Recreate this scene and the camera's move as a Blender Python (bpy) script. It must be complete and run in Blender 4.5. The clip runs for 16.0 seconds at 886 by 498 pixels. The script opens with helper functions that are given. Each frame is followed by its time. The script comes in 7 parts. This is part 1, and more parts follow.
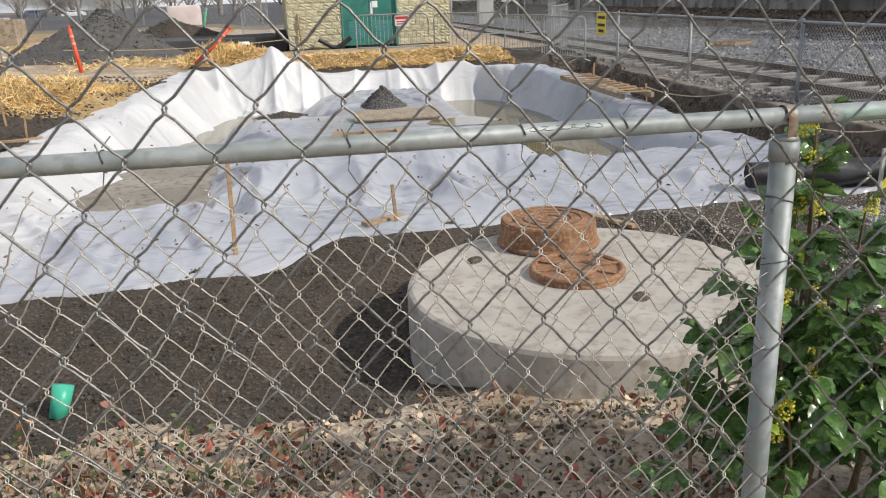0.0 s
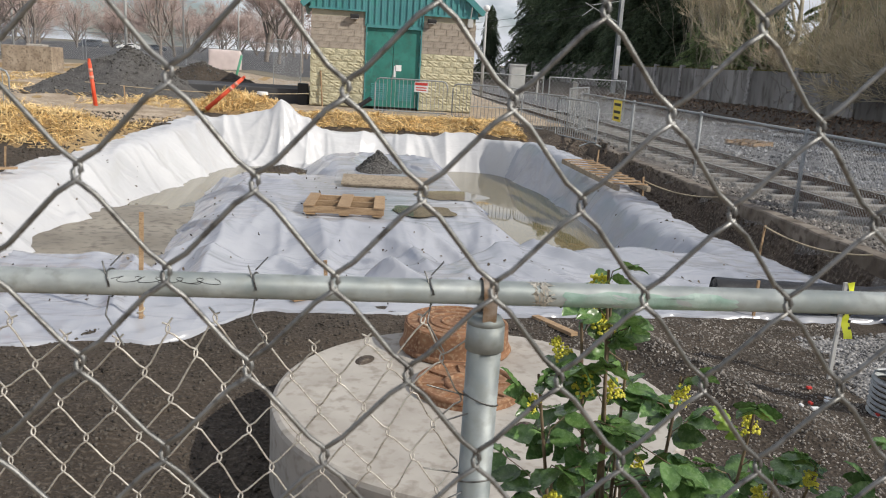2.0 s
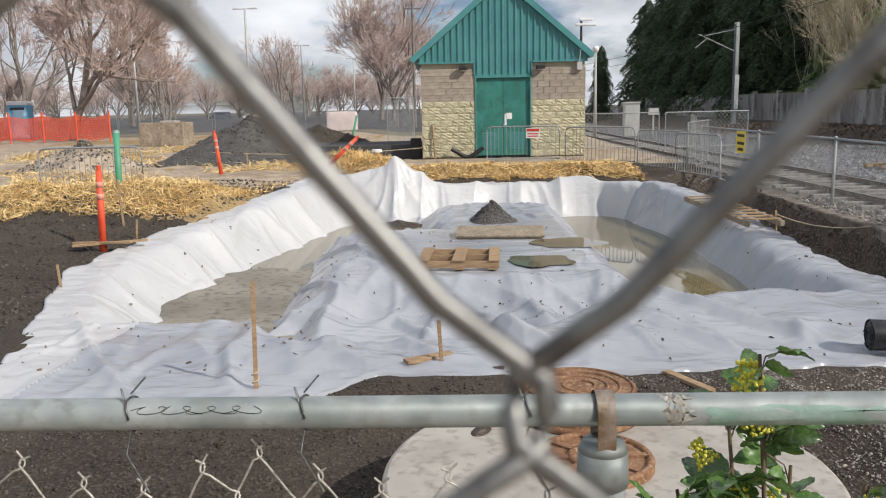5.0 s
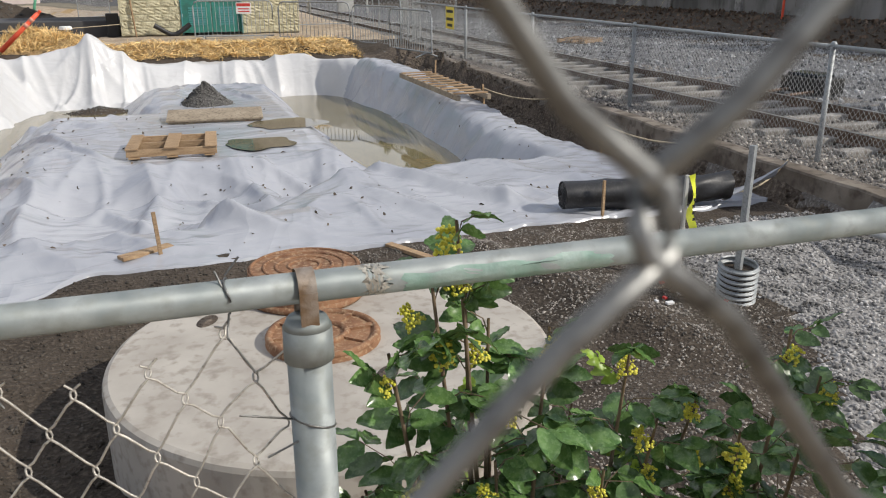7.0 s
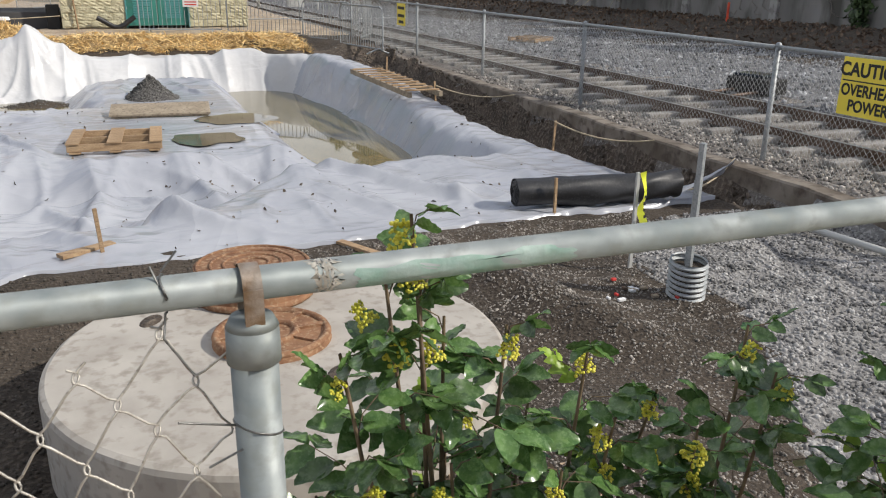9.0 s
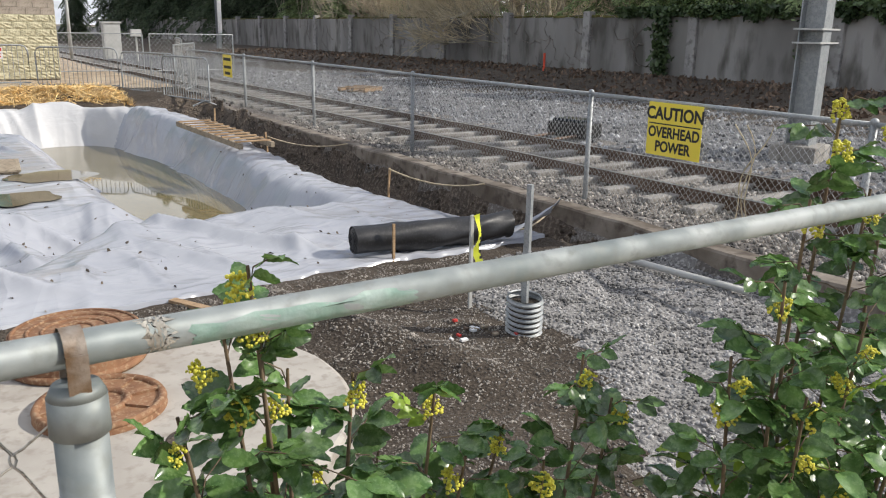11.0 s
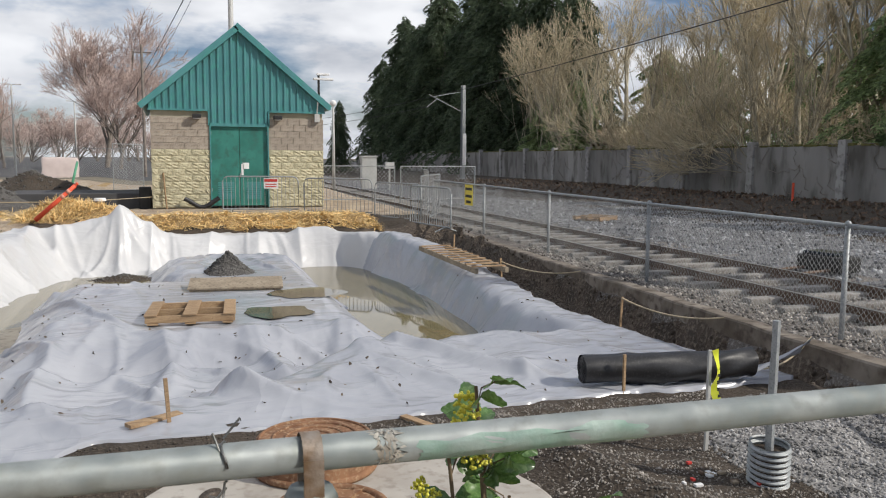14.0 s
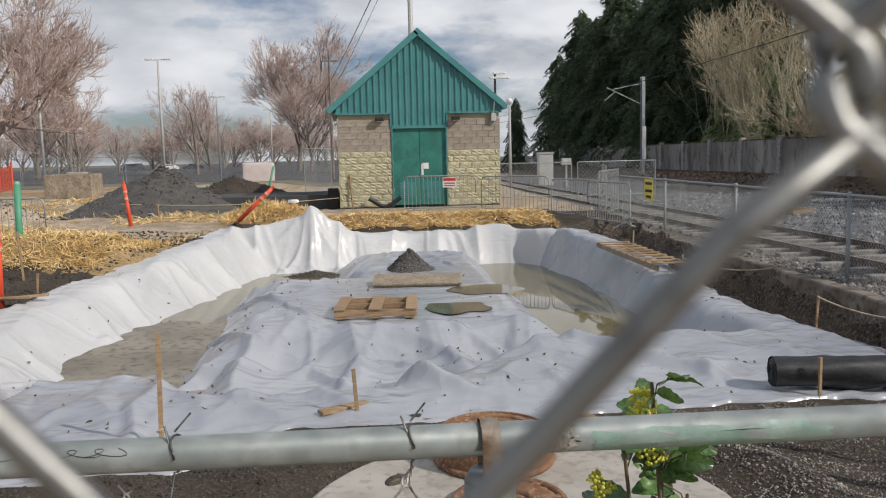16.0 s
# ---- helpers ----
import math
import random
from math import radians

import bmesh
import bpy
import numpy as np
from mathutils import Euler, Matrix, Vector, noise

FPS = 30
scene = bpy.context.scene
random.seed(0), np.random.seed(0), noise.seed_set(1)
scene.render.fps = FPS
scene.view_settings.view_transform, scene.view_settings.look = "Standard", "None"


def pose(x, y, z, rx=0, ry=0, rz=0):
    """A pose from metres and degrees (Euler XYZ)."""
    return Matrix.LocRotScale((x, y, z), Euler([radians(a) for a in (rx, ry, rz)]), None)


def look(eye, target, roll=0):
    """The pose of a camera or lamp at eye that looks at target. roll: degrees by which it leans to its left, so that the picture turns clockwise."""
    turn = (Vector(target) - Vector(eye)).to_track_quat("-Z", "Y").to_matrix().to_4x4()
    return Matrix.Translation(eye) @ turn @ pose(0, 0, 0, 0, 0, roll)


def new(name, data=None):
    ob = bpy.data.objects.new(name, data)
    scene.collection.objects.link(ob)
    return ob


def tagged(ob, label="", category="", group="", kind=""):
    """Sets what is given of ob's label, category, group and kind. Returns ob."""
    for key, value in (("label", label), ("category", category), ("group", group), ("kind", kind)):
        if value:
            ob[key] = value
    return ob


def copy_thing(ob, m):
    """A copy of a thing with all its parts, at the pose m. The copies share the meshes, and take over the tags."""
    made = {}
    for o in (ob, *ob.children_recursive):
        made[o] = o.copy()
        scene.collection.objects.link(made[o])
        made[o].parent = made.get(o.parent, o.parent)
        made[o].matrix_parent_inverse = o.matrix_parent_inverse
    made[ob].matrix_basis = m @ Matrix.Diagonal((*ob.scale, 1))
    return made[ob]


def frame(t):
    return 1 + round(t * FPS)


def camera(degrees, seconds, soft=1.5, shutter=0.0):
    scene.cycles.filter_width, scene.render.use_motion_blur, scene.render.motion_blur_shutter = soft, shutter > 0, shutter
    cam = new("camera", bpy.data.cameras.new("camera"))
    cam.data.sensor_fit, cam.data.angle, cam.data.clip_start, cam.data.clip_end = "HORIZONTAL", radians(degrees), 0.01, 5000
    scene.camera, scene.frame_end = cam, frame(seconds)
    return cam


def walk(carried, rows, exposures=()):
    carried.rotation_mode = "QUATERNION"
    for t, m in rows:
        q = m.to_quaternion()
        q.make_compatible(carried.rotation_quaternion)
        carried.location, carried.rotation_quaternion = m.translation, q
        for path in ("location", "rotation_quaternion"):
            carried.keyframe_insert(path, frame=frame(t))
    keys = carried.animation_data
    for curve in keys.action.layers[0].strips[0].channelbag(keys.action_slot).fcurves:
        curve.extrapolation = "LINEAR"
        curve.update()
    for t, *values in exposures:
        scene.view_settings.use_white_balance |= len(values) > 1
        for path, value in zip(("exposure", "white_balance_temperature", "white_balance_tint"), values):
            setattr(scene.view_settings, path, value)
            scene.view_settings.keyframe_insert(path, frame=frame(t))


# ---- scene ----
cam = camera(57.6, 16.0, soft=1.1)
# seconds, place, and turn of the eye
ROWS = [
    (0, -0.9381, -0.6274, 1.6867, 72.47, 2.21, -11.74),
    (0.5, -0.7043, -0.6967, 1.7447, 71.18, 1.44, -20.60),
    (1, -0.3124, -0.6672, 1.6984, 71.83, -2.59, -15.06),
    (1.5, -0.1620, -0.5035, 1.7245, 72.35, -3.86, -9.45),
    (2, -0.0864, -0.2755, 1.7754, 76.89, -3.40, -8.44),
    (2.4, -0.0358, -0.1710, 1.8032, 79.81, -1.94, -8.92),
    (2.5, -0.0270, -0.1500, 1.8035, 80.48, -1.60, -8.90),
    (3, 0.0229, -0.0743, 1.7972, 81.63, -0.18, -4.21),
    (3.2, 0.0235, -0.0560, 1.7950, 82.44, 0.36, -0.56),
    (5.3, -0.0045, 0.0400, 1.7860, 79.10, 1.43, -0.95),
    (5.5, -0.0042, 0.0420, 1.7855, 78.21, 1.46, -5.77),
    (6, -0.0005, 0.0390, 1.7831, 74.60, 0.51, -13.70),
    (6.5, 0.0195, 0.0340, 1.7760, 72.40, 0.49, -18.55),
    (7, 0.0427, 0.0453, 1.7771, 71.36, 0.31, -20.19),
    (7.5, 0.0500, 0.0690, 1.7640, 71.31, -0.18, -20.61),
    (8, 0.0568, 0.1015, 1.7560, 71.29, -0.56, -21.01),
    (8.2, 0.0575, 0.1025, 1.7550, 71.29, -0.60, -21.25),
    (10.3, 0.0590, 0.1035, 1.7470, 72.25, -1.17, -30.75),
    (10.5, 0.0590, 0.1035, 1.7470, 72.85, -1.19, -32.10),
    (11, 0.0590, 0.1035, 1.7470, 74.79, -0.95, -35.25),
    (11.5, 0.0590, 0.1035, 1.7470, 77.76, -0.70, -38.50),
    (12, 0.0590, 0.1035, 1.7470, 79.99, -0.45, -39.12),
    (12.5, 0.0590, 0.1035, 1.7470, 81.67, -0.35, -36.91),
    (13, 0.0590, 0.1035, 1.7470, 82.63, -0.39, -32.08),
    (13.5, 0.0590, 0.1035, 1.7450, 83.28, -0.45, -25.64),
    (14, 0.0590, 0.1035, 1.7440, 83.60, -0.39, -18.81),
    (14.5, 0.0590, 0.1030, 1.7440, 83.72, -0.15, -12.33),
    (15, 0.0560, 0.1010, 1.7445, 83.75, 0.25, -7.43),
    (15.5, 0.0510, 0.0985, 1.7460, 83.71, 0.60, -4.13),
    (15.75, 0.0505, 0.0900, 1.7480, 83.64, 0.85, -4.60),
    (16, 0.0499, 0.0500, 1.7515, 83.48, 1.34, -6.39),
]
cam.data.dof.use_dof = True
cam.data.dof.focus_distance = 5.0
cam.data.dof.aperture_fstop = 24.0
walk(cam, [(t, pose(x, y, z, rx, ry, rz)) for t, x, y, z, rx, ry, rz in ROWS],
     [(0, -0.28), (0.5, -0.21), (1.2, -0.16), (2, -0.38), (2.5, -0.46), (3.0, -0.32), (3.2, -0.30), (5.3, -0.40), (7, -0.36), (8.2, -0.34), (10.3, -0.16), (11.2, -0.08), (12.6, 0.06), (14.2, -0.50), (15, -0.58), (16, -0.66)])

# ---- light ----
SUN = Vector((0.66, -0.46, 0.59)).normalized()
world = bpy.data.worlds.new("world")
scene.world = world
world.use_nodes = True
wn, wl = world.node_tree.nodes, world.node_tree.links
wn.clear()
w_out = wn.new("ShaderNodeOutputWorld")
w_bg = wn.new("ShaderNodeBackground")
sky = wn.new("ShaderNodeTexSky")
sky.sky_type = "NISHITA"
sky.sun_disc = False
sky.sun_elevation = math.asin(SUN.z)
sky.sun_rotation = math.atan2(SUN.x, SUN.y)
w_tc = wn.new("ShaderNodeTexCoord")
w_map = wn.new("ShaderNodeMapping")
w_map.inputs["Scale"].default_value = (1.0, 1.0, 2.6)
w_n = wn.new("ShaderNodeTexNoise")
w_n.inputs["Scale"].default_value = 2.3
w_n.inputs["Detail"].default_value = 7.0
w_n.inputs["Roughness"].default_value = 0.55
w_ramp = wn.new("ShaderNodeValToRGB")
w_ramp.color_ramp.elements[0].position = 0.45
w_ramp.color_ramp.elements[1].position = 0.53
w_n2 = wn.new("ShaderNodeTexNoise")
w_n2.inputs["Scale"].default_value = 5.0
w_n2.inputs["Detail"].default_value = 6.0
w_col = wn.new("ShaderNodeValToRGB")
w_col.color_ramp.elements[0].position = 0.30
w_col.color_ramp.elements[0].color = (10.8, 11.5, 13.0, 1)
w_col.color_ramp.elements[1].position = 0.62
w_col.color_ramp.elements[1].color = (21.5, 21.9, 22.8, 1)
w_mix = wn.new("ShaderNodeMixRGB")
wl.new(w_tc.outputs["Generated"], w_map.inputs["Vector"])
wl.new(w_map.outputs["Vector"], w_n.inputs["Vector"])
wl.new(w_map.outputs["Vector"], w_n2.inputs["Vector"])
w_sep = wn.new("ShaderNodeSeparateXYZ")
w_low = wn.new("ShaderNodeMapRange")
w_low.inputs["From Max"].default_value = 0.22
w_low.inputs["To Min"].default_value, w_low.inputs["To Max"].default_value = 0.08, 0.0
w_add = wn.new("ShaderNodeMath")
wl.new(w_tc.outputs["Generated"], w_sep.inputs["Vector"])
wl.new(w_sep.outputs["Z"], w_low.inputs["Value"])
wl.new(w_n.outputs["Fac"], w_add.inputs[0])
wl.new(w_low.outputs["Result"], w_add.inputs[1])
wl.new(w_add.outputs["Value"], w_ramp.inputs["Fac"])
wl.new(w_n2.outputs["Fac"], w_col.inputs["Fac"])
wl.new(w_ramp.outputs["Color"], w_mix.inputs["Fac"])
w_blue = wn.new("ShaderNodeMixRGB")
w_blue.blend_type = "MULTIPLY"
w_blue.inputs["Fac"].default_value = 1.0
w_blue.inputs["Color2"].default_value = (1.5, 1.6, 1.9, 1)
wl.new(sky.outputs["Color"], w_blue.inputs["Color1"])
wl.new(w_blue.outputs["Color"], w_mix.inputs["Color1"])
wl.new(w_col.outputs["Color"], w_mix.inputs["Color2"])
wl.new(w_mix.outputs["Color"], w_bg.inputs["Color"])
w_bg.inputs["Strength"].default_value = 0.058
wl.new(w_bg.outputs["Background"], w_out.inputs["Surface"])
sun_data = bpy.data.lights.new("sun", "SUN")
sun_data.energy, sun_data.angle, sun_data.color = 5.0, radians(0.6), (1.0, 0.94, 0.85)
sun = new("sun", sun_data)
sun.matrix_world = look(SUN * 60, (0, 0, 0))


# ---- materials ----
def mat(name, c1, c2, scale=8.0, rough=0.8, bump=0.0, metal=0.0, c3=None, fine=60.0, spec=0.5, depth=0.01, rand=0.0, stretch=None):
    """Two colours mixed by coarse noise, a third by fine noise, and a fine relief."""
    m = bpy.data.materials.new(name)
    m.use_nodes = True
    n, l = m.node_tree.nodes, m.node_tree.links
    b = n["Principled BSDF"]
    tc = n.new("ShaderNodeTexCoord")
    src = tc.outputs["Object"]
    if stretch:
        mp = n.new("ShaderNodeMapping")
        mp.inputs["Scale"].default_value = stretch
        l.new(src, mp.inputs["Vector"])
        src = mp.outputs["Vector"]
    na = n.new("ShaderNodeTexNoise")
    na.inputs["Scale"].default_value, na.inputs["Detail"].default_value = scale, 6
    ra = n.new("ShaderNodeValToRGB")
    ra.color_ramp.elements[0].position, ra.color_ramp.elements[1].position = 0.35, 0.65
    ra.color_ramp.elements[0].color, ra.color_ramp.elements[1].color = (*c1, 1), (*c2, 1)
    l.new(src, na.inputs["Vector"])
    l.new(na.outputs["Fac"], ra.inputs["Fac"])
    col = ra.outputs["Color"]
    nb = n.new("ShaderNodeTexNoise")
    nb.inputs["Scale"].default_value, nb.inputs["Detail"].default_value = fine, 5
    l.new(src, nb.inputs["Vector"])
    if c3:
        rb = n.new("ShaderNodeValToRGB")
        rb.color_ramp.elements[0].position, rb.color_ramp.elements[1].position = 0.5, 0.68
        mx = n.new("ShaderNodeMixRGB")
        mx.inputs["Color2"].default_value = (*c3, 1)
        l.new(nb.outputs["Fac"], rb.inputs["Fac"])
        l.new(rb.outputs["Color"], mx.inputs["Fac"])
        l.new(col, mx.inputs["Color1"])
        col = mx.outputs["Color"]
    if rand:
        oi = n.new("ShaderNodeObjectInfo")
        ma = n.new("ShaderNodeMapRange")
        ma.inputs["To Min"].default_value, ma.inputs["To Max"].default_value = 1 - rand, 1 + rand
        hv = n.new("ShaderNodeHueSaturation")
        l.new(oi.outputs["Random"], ma.inputs["Value"])
        l.new(ma.outputs["Result"], hv.inputs["Value"])
        l.new(col, hv.inputs["Color"])
        col = hv.outputs["Color"]
    l.new(col, b.inputs["Base Color"])
    b.inputs["Roughness"].default_value = rough
    b.inputs["Metallic"].default_value = metal
    b.inputs["Specular IOR Level"].default_value = spec
    if bump:
        bp = n.new("ShaderNodeBump")
        bp.inputs["Strength"].default_value, bp.inputs["Distance"].default_value = bump, depth
        l.new(nb.outputs["Fac"], bp.inputs["Height"])
        l.new(bp.outputs["Normal"], b.inputs["Normal"])
    return m


def leafy(m, share=0.35):
    """Let part of the light through, as thin leaves do."""
    n, l = m.node_tree.nodes, m.node_tree.links
    b = n["Principled BSDF"]
    tl = n.new("ShaderNodeBsdfTranslucent")
    mx = n.new("ShaderNodeMixShader")
    mx.inputs["Fac"].default_value = share
    l.new(b.inputs["Base Color"].links[0].from_socket, tl.inputs["Color"])
    l.new(b.outputs["BSDF"], mx.inputs[1])
    l.new(tl.outputs["BSDF"], mx.inputs[2])
    l.new(mx.outputs["Shader"], n["Material Output"].inputs["Surface"])
    return m


def island(m, amount=0.35):
    """Vary the brightness from loose piece to loose piece."""
    n, l = m.node_tree.nodes, m.node_tree.links
    b = n["Principled BSDF"]
    g = n.new("ShaderNodeNewGeometry")
    ma = n.new("ShaderNodeMapRange")
    ma.inputs["To Min"].default_value, ma.inputs["To Max"].default_value = 1 - amount, 1 + amount
    hv = n.new("ShaderNodeHueSaturation")
    old = b.inputs["Base Color"].links[0].from_socket
    l.new(g.outputs["Random Per Island"], ma.inputs["Value"])
    l.new(ma.outputs["Result"], hv.inputs["Value"])
    l.new(old, hv.inputs["Color"])
    l.new(hv.outputs["Color"], b.inputs["Base Color"])
    return m


SOIL = mat("damp_soil", (0.033, 0.024, 0.016), (0.061, 0.046, 0.033), 1.3, 0.95, 0.9, c3=(0.101, 0.081, 0.061), fine=38, depth=0.03)
TAN = mat("dry_soil", (0.324, 0.252, 0.179), (0.536, 0.438, 0.324), 2.0, 0.95, 0.9, c3=(0.194, 0.145, 0.105), fine=30, depth=0.03)
BALLAST = mat("ballast", (0.084, 0.074, 0.066), (0.180, 0.162, 0.144), 0.9, 0.95, 1.0, c3=(0.300, 0.276, 0.252), fine=24, depth=0.04)
GRAVEL = mat("crushed_gravel", (0.150, 0.146, 0.141), (0.244, 0.234, 0.225), 1.4, 0.9, 1.0, c3=(0.394, 0.384, 0.366), fine=30, depth=0.03)
TRENCH = mat("trench_soil", (0.052, 0.040, 0.031), (0.115, 0.088, 0.066), 2.5, 0.95, 1.0, c3=(0.19, 0.155, 0.12), fine=20, depth=0.05)
FOOT = mat("dirt_caked_concrete", (0.13, 0.105, 0.08), (0.27, 0.235, 0.195), 2.2, 0.95, 0.8, c3=(0.09, 0.07, 0.055), fine=7, depth=0.02)
GRASS = mat("far_ground", (0.15, 0.13, 0.09), (0.22, 0.19, 0.14), 0.25, 0.95, 0.6, c3=(0.10, 0.10, 0.06), fine=4)
ASPHALT = mat("asphalt", (0.05, 0.05, 0.052), (0.08, 0.08, 0.082), 0.6, 0.9, 0.4, fine=40)
STONE = island(mat("gravel_stones", (0.129, 0.126, 0.122), (0.340, 0.330, 0.320), 5.0, 0.9, 0.3), 0.7)
DARKSTONE = island(mat("ballast_stones", (0.120, 0.108, 0.096), (0.348, 0.324, 0.294), 5.0, 0.9, 0.3), 0.7)
BLUESTONE = island(mat("blue_grey_ballast_stones", (0.118, 0.120, 0.126), (0.325, 0.330, 0.340), 3.0, 0.9, 0.3), 0.7)
PEBBLE = island(mat("soil_pebbles", (0.038, 0.031, 0.023), (0.087, 0.075, 0.062), 3.0, 0.95, 0.3), 0.45)
STRAW = island(mat("straw", (0.615, 0.425, 0.176), (0.878, 0.659, 0.322), 3.0, 0.8), 0.35)
STRAWBED = mat("straw_bed", (0.30, 0.20, 0.09), (0.48, 0.34, 0.16), 2.5, 0.95, 0.9, c3=(0.16, 0.11, 0.06), fine=26, depth=0.05)
DRYLEAF = island(mat("dead_leaves", (0.085, 0.055, 0.038), (0.19, 0.135, 0.095), 4.0, 0.9), 0.4)
BEDLEAF = island(mat("pale_dead_leaves", (0.324, 0.228, 0.150), (0.552, 0.432, 0.312), 4.0, 0.9), 0.4)
REDLEAF = island(mat("reddish_weed_leaves", (0.32, 0.075, 0.06), (0.22, 0.15, 0.07), 3.0, 0.6), 0.5)
TWIG = island(mat("dry_twigs", (0.24, 0.175, 0.125), (0.40, 0.32, 0.235), 3.0, 0.9), 0.3)
# sunlit banks and shaded mound put into colour: two copies of one sheet
BANKSHEET = mat("lit_sheet_copy", (0.505, 0.505, 0.509), (0.592, 0.592, 0.592), 0.5, 0.34)
SHEET = mat("shaded_sheet_copy", (0.318, 0.331, 0.368), (0.426, 0.437, 0.468), 0.45, 0.22)
for sheet_mat in (SHEET, BANKSHEET):
    sn, sl = sheet_mat.node_tree.nodes, sheet_mat.node_tree.links
    s_tc = sn.new("ShaderNodeTexCoord")
    s_prev = None
    for s_scale, s_dist, s_rot, s_str in ((0.55, 0.10, 0.5, (1.0, 2.2, 1.0)), (1.1, 0.05, -0.7, (1.0, 0.3, 1.0)), (2.2, 0.02, 1.1, (0.5, 1.4, 1.0))):
        s_map = sn.new("ShaderNodeMapping")
        s_map.inputs["Rotation"].default_value = (0, 0, s_rot)
        s_map.inputs["Scale"].default_value = s_str
        s_n = sn.new("ShaderNodeTexNoise")
        s_n.inputs["Scale"].default_value, s_n.inputs["Detail"].default_value = s_scale, 3
        s_n.inputs["Distortion"].default_value = 0.6
        s_r = sn.new("ShaderNodeValToRGB")
        s_r.color_ramp.elements[0].position, s_r.color_ramp.elements[1].position = 0.36, 0.50
        s_e = s_r.color_ramp.elements.new(0.62)
        s_e.color = (0.1, 0.1, 0.1, 1)
        s_b = sn.new("ShaderNodeBump")
        s_b.inputs["Strength"].default_value, s_b.inputs["Distance"].default_value = 0.16, s_dist
        sl.new(s_tc.outputs["Object"], s_map.inputs["Vector"])
        sl.new(s_map.outputs["Vector"], s_n.inputs["Vector"])
        sl.new(s_n.outputs["Fac"], s_r.inputs["Fac"])
        sl.new(s_r.outputs["Color"], s_b.inputs["Height"])
        if s_prev:
            sl.new(s_prev.outputs["Normal"], s_b.inputs["Normal"])
        s_prev = s_b
    sl.new(s_prev.outputs["Normal"], sn["Principled BSDF"].inputs["Normal"])
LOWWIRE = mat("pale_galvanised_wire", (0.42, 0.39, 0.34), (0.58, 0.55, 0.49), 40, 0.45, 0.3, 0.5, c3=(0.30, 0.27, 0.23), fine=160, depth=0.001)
SILT = mat("grey_brown_silt", (0.20, 0.175, 0.135), (0.32, 0.285, 0.225), 0.9, 0.55, 0.3, c3=(0.13, 0.11, 0.085), fine=9, depth=0.01)
CRUMB = island(mat("dirt_crumbs", (0.085, 0.066, 0.052), (0.16, 0.13, 0.10), 4.0, 0.95), 0.4)
WATER = mat("murky_water", (0.163, 0.135, 0.065), (0.217, 0.184, 0.103), 0.5, 0.03, 0.02, fine=3.0, depth=0.01)
PUDDLE = mat("puddle_water", (0.12, 0.105, 0.065), (0.17, 0.15, 0.10), 1.5, 0.04)
GALV = mat("galvanised_steel", (0.293, 0.314, 0.321), (0.390, 0.404, 0.411), 14, 0.55, 0.25, 0.35, c3=(0.230, 0.251, 0.251), fine=70, depth=0.002)
RAILPIPE = mat("weathered_galvanised_pipe", (0.205, 0.235, 0.232), (0.375, 0.400, 0.395), 9, 0.55, 0.25, 0.25, c3=(0.233, 0.253, 0.239), fine=34, depth=0.002)
GREENPAINT = mat("green_paint_smear", (0.22, 0.36, 0.29), (0.34, 0.43, 0.39), 20, 0.6, 0.2, 0.2)
SCRAPE = mat("scraped_paint", (0.30, 0.27, 0.22), (0.60, 0.58, 0.52), 60, 0.7)
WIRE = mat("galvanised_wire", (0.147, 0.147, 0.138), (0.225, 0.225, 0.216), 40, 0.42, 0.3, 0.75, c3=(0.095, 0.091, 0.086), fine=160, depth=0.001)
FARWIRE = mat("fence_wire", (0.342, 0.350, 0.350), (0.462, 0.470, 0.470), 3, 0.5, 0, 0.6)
RUST = mat("rusty_iron", (0.17, 0.080, 0.042), (0.31, 0.165, 0.088), 9, 0.85, 0.6, 0.2, c3=(0.38, 0.26, 0.16), fine=45, depth=0.004)
DARKRUST = mat("rusty_band", (0.20, 0.13, 0.075), (0.36, 0.31, 0.26), 30, 0.6, 0.3, 0.5)
CONC = mat("pale_concrete", (0.356, 0.326, 0.287), (0.449, 0.418, 0.371), 3.2, 0.9, 0.3, c3=(0.294, 0.263, 0.224), fine=16, depth=0.004)
CONCSIDE = mat("old_concrete", (0.24, 0.225, 0.20), (0.36, 0.34, 0.31), 1.8, 0.95, 0.5, c3=(0.17, 0.155, 0.135), fine=9, depth=0.01)
TANBLOCK = mat("tan_rough_block", (0.26, 0.205, 0.15), (0.42, 0.345, 0.26), 2.5, 0.95, 0.6, c3=(0.19, 0.15, 0.11), fine=14, depth=0.02)
WALLC = mat("stained_concrete_wall", (0.186, 0.178, 0.166), (0.333, 0.320, 0.302), 0.45, 0.95, 0.5, c3=(0.105, 0.099, 0.086), fine=1.6, depth=0.02, stretch=(0.800, 0.800, 0.280), rand=0.12)
PILLAR = mat("pale_concrete_pillar", (0.287, 0.276, 0.265), (0.404, 0.394, 0.372), 1.2, 0.95, 0.3, c3=(0.191, 0.181, 0.170), fine=4)
MOSS = mat("moss", (0.09, 0.085, 0.03), (0.17, 0.16, 0.05), 3, 0.95, 0.6)
BLOCK = mat("split_face_block", (0.44, 0.41, 0.27), (0.56, 0.52, 0.36), 2.5, 0.95, 1.0, c3=(0.36, 0.32, 0.22), fine=14, depth=0.03, rand=0.10)
BLOCKTOP = mat("smooth_brown_block", (0.31, 0.265, 0.22), (0.39, 0.34, 0.28), 2.5, 0.95, 0.6, c3=(0.26, 0.22, 0.18), fine=14, depth=0.02, rand=0.08)
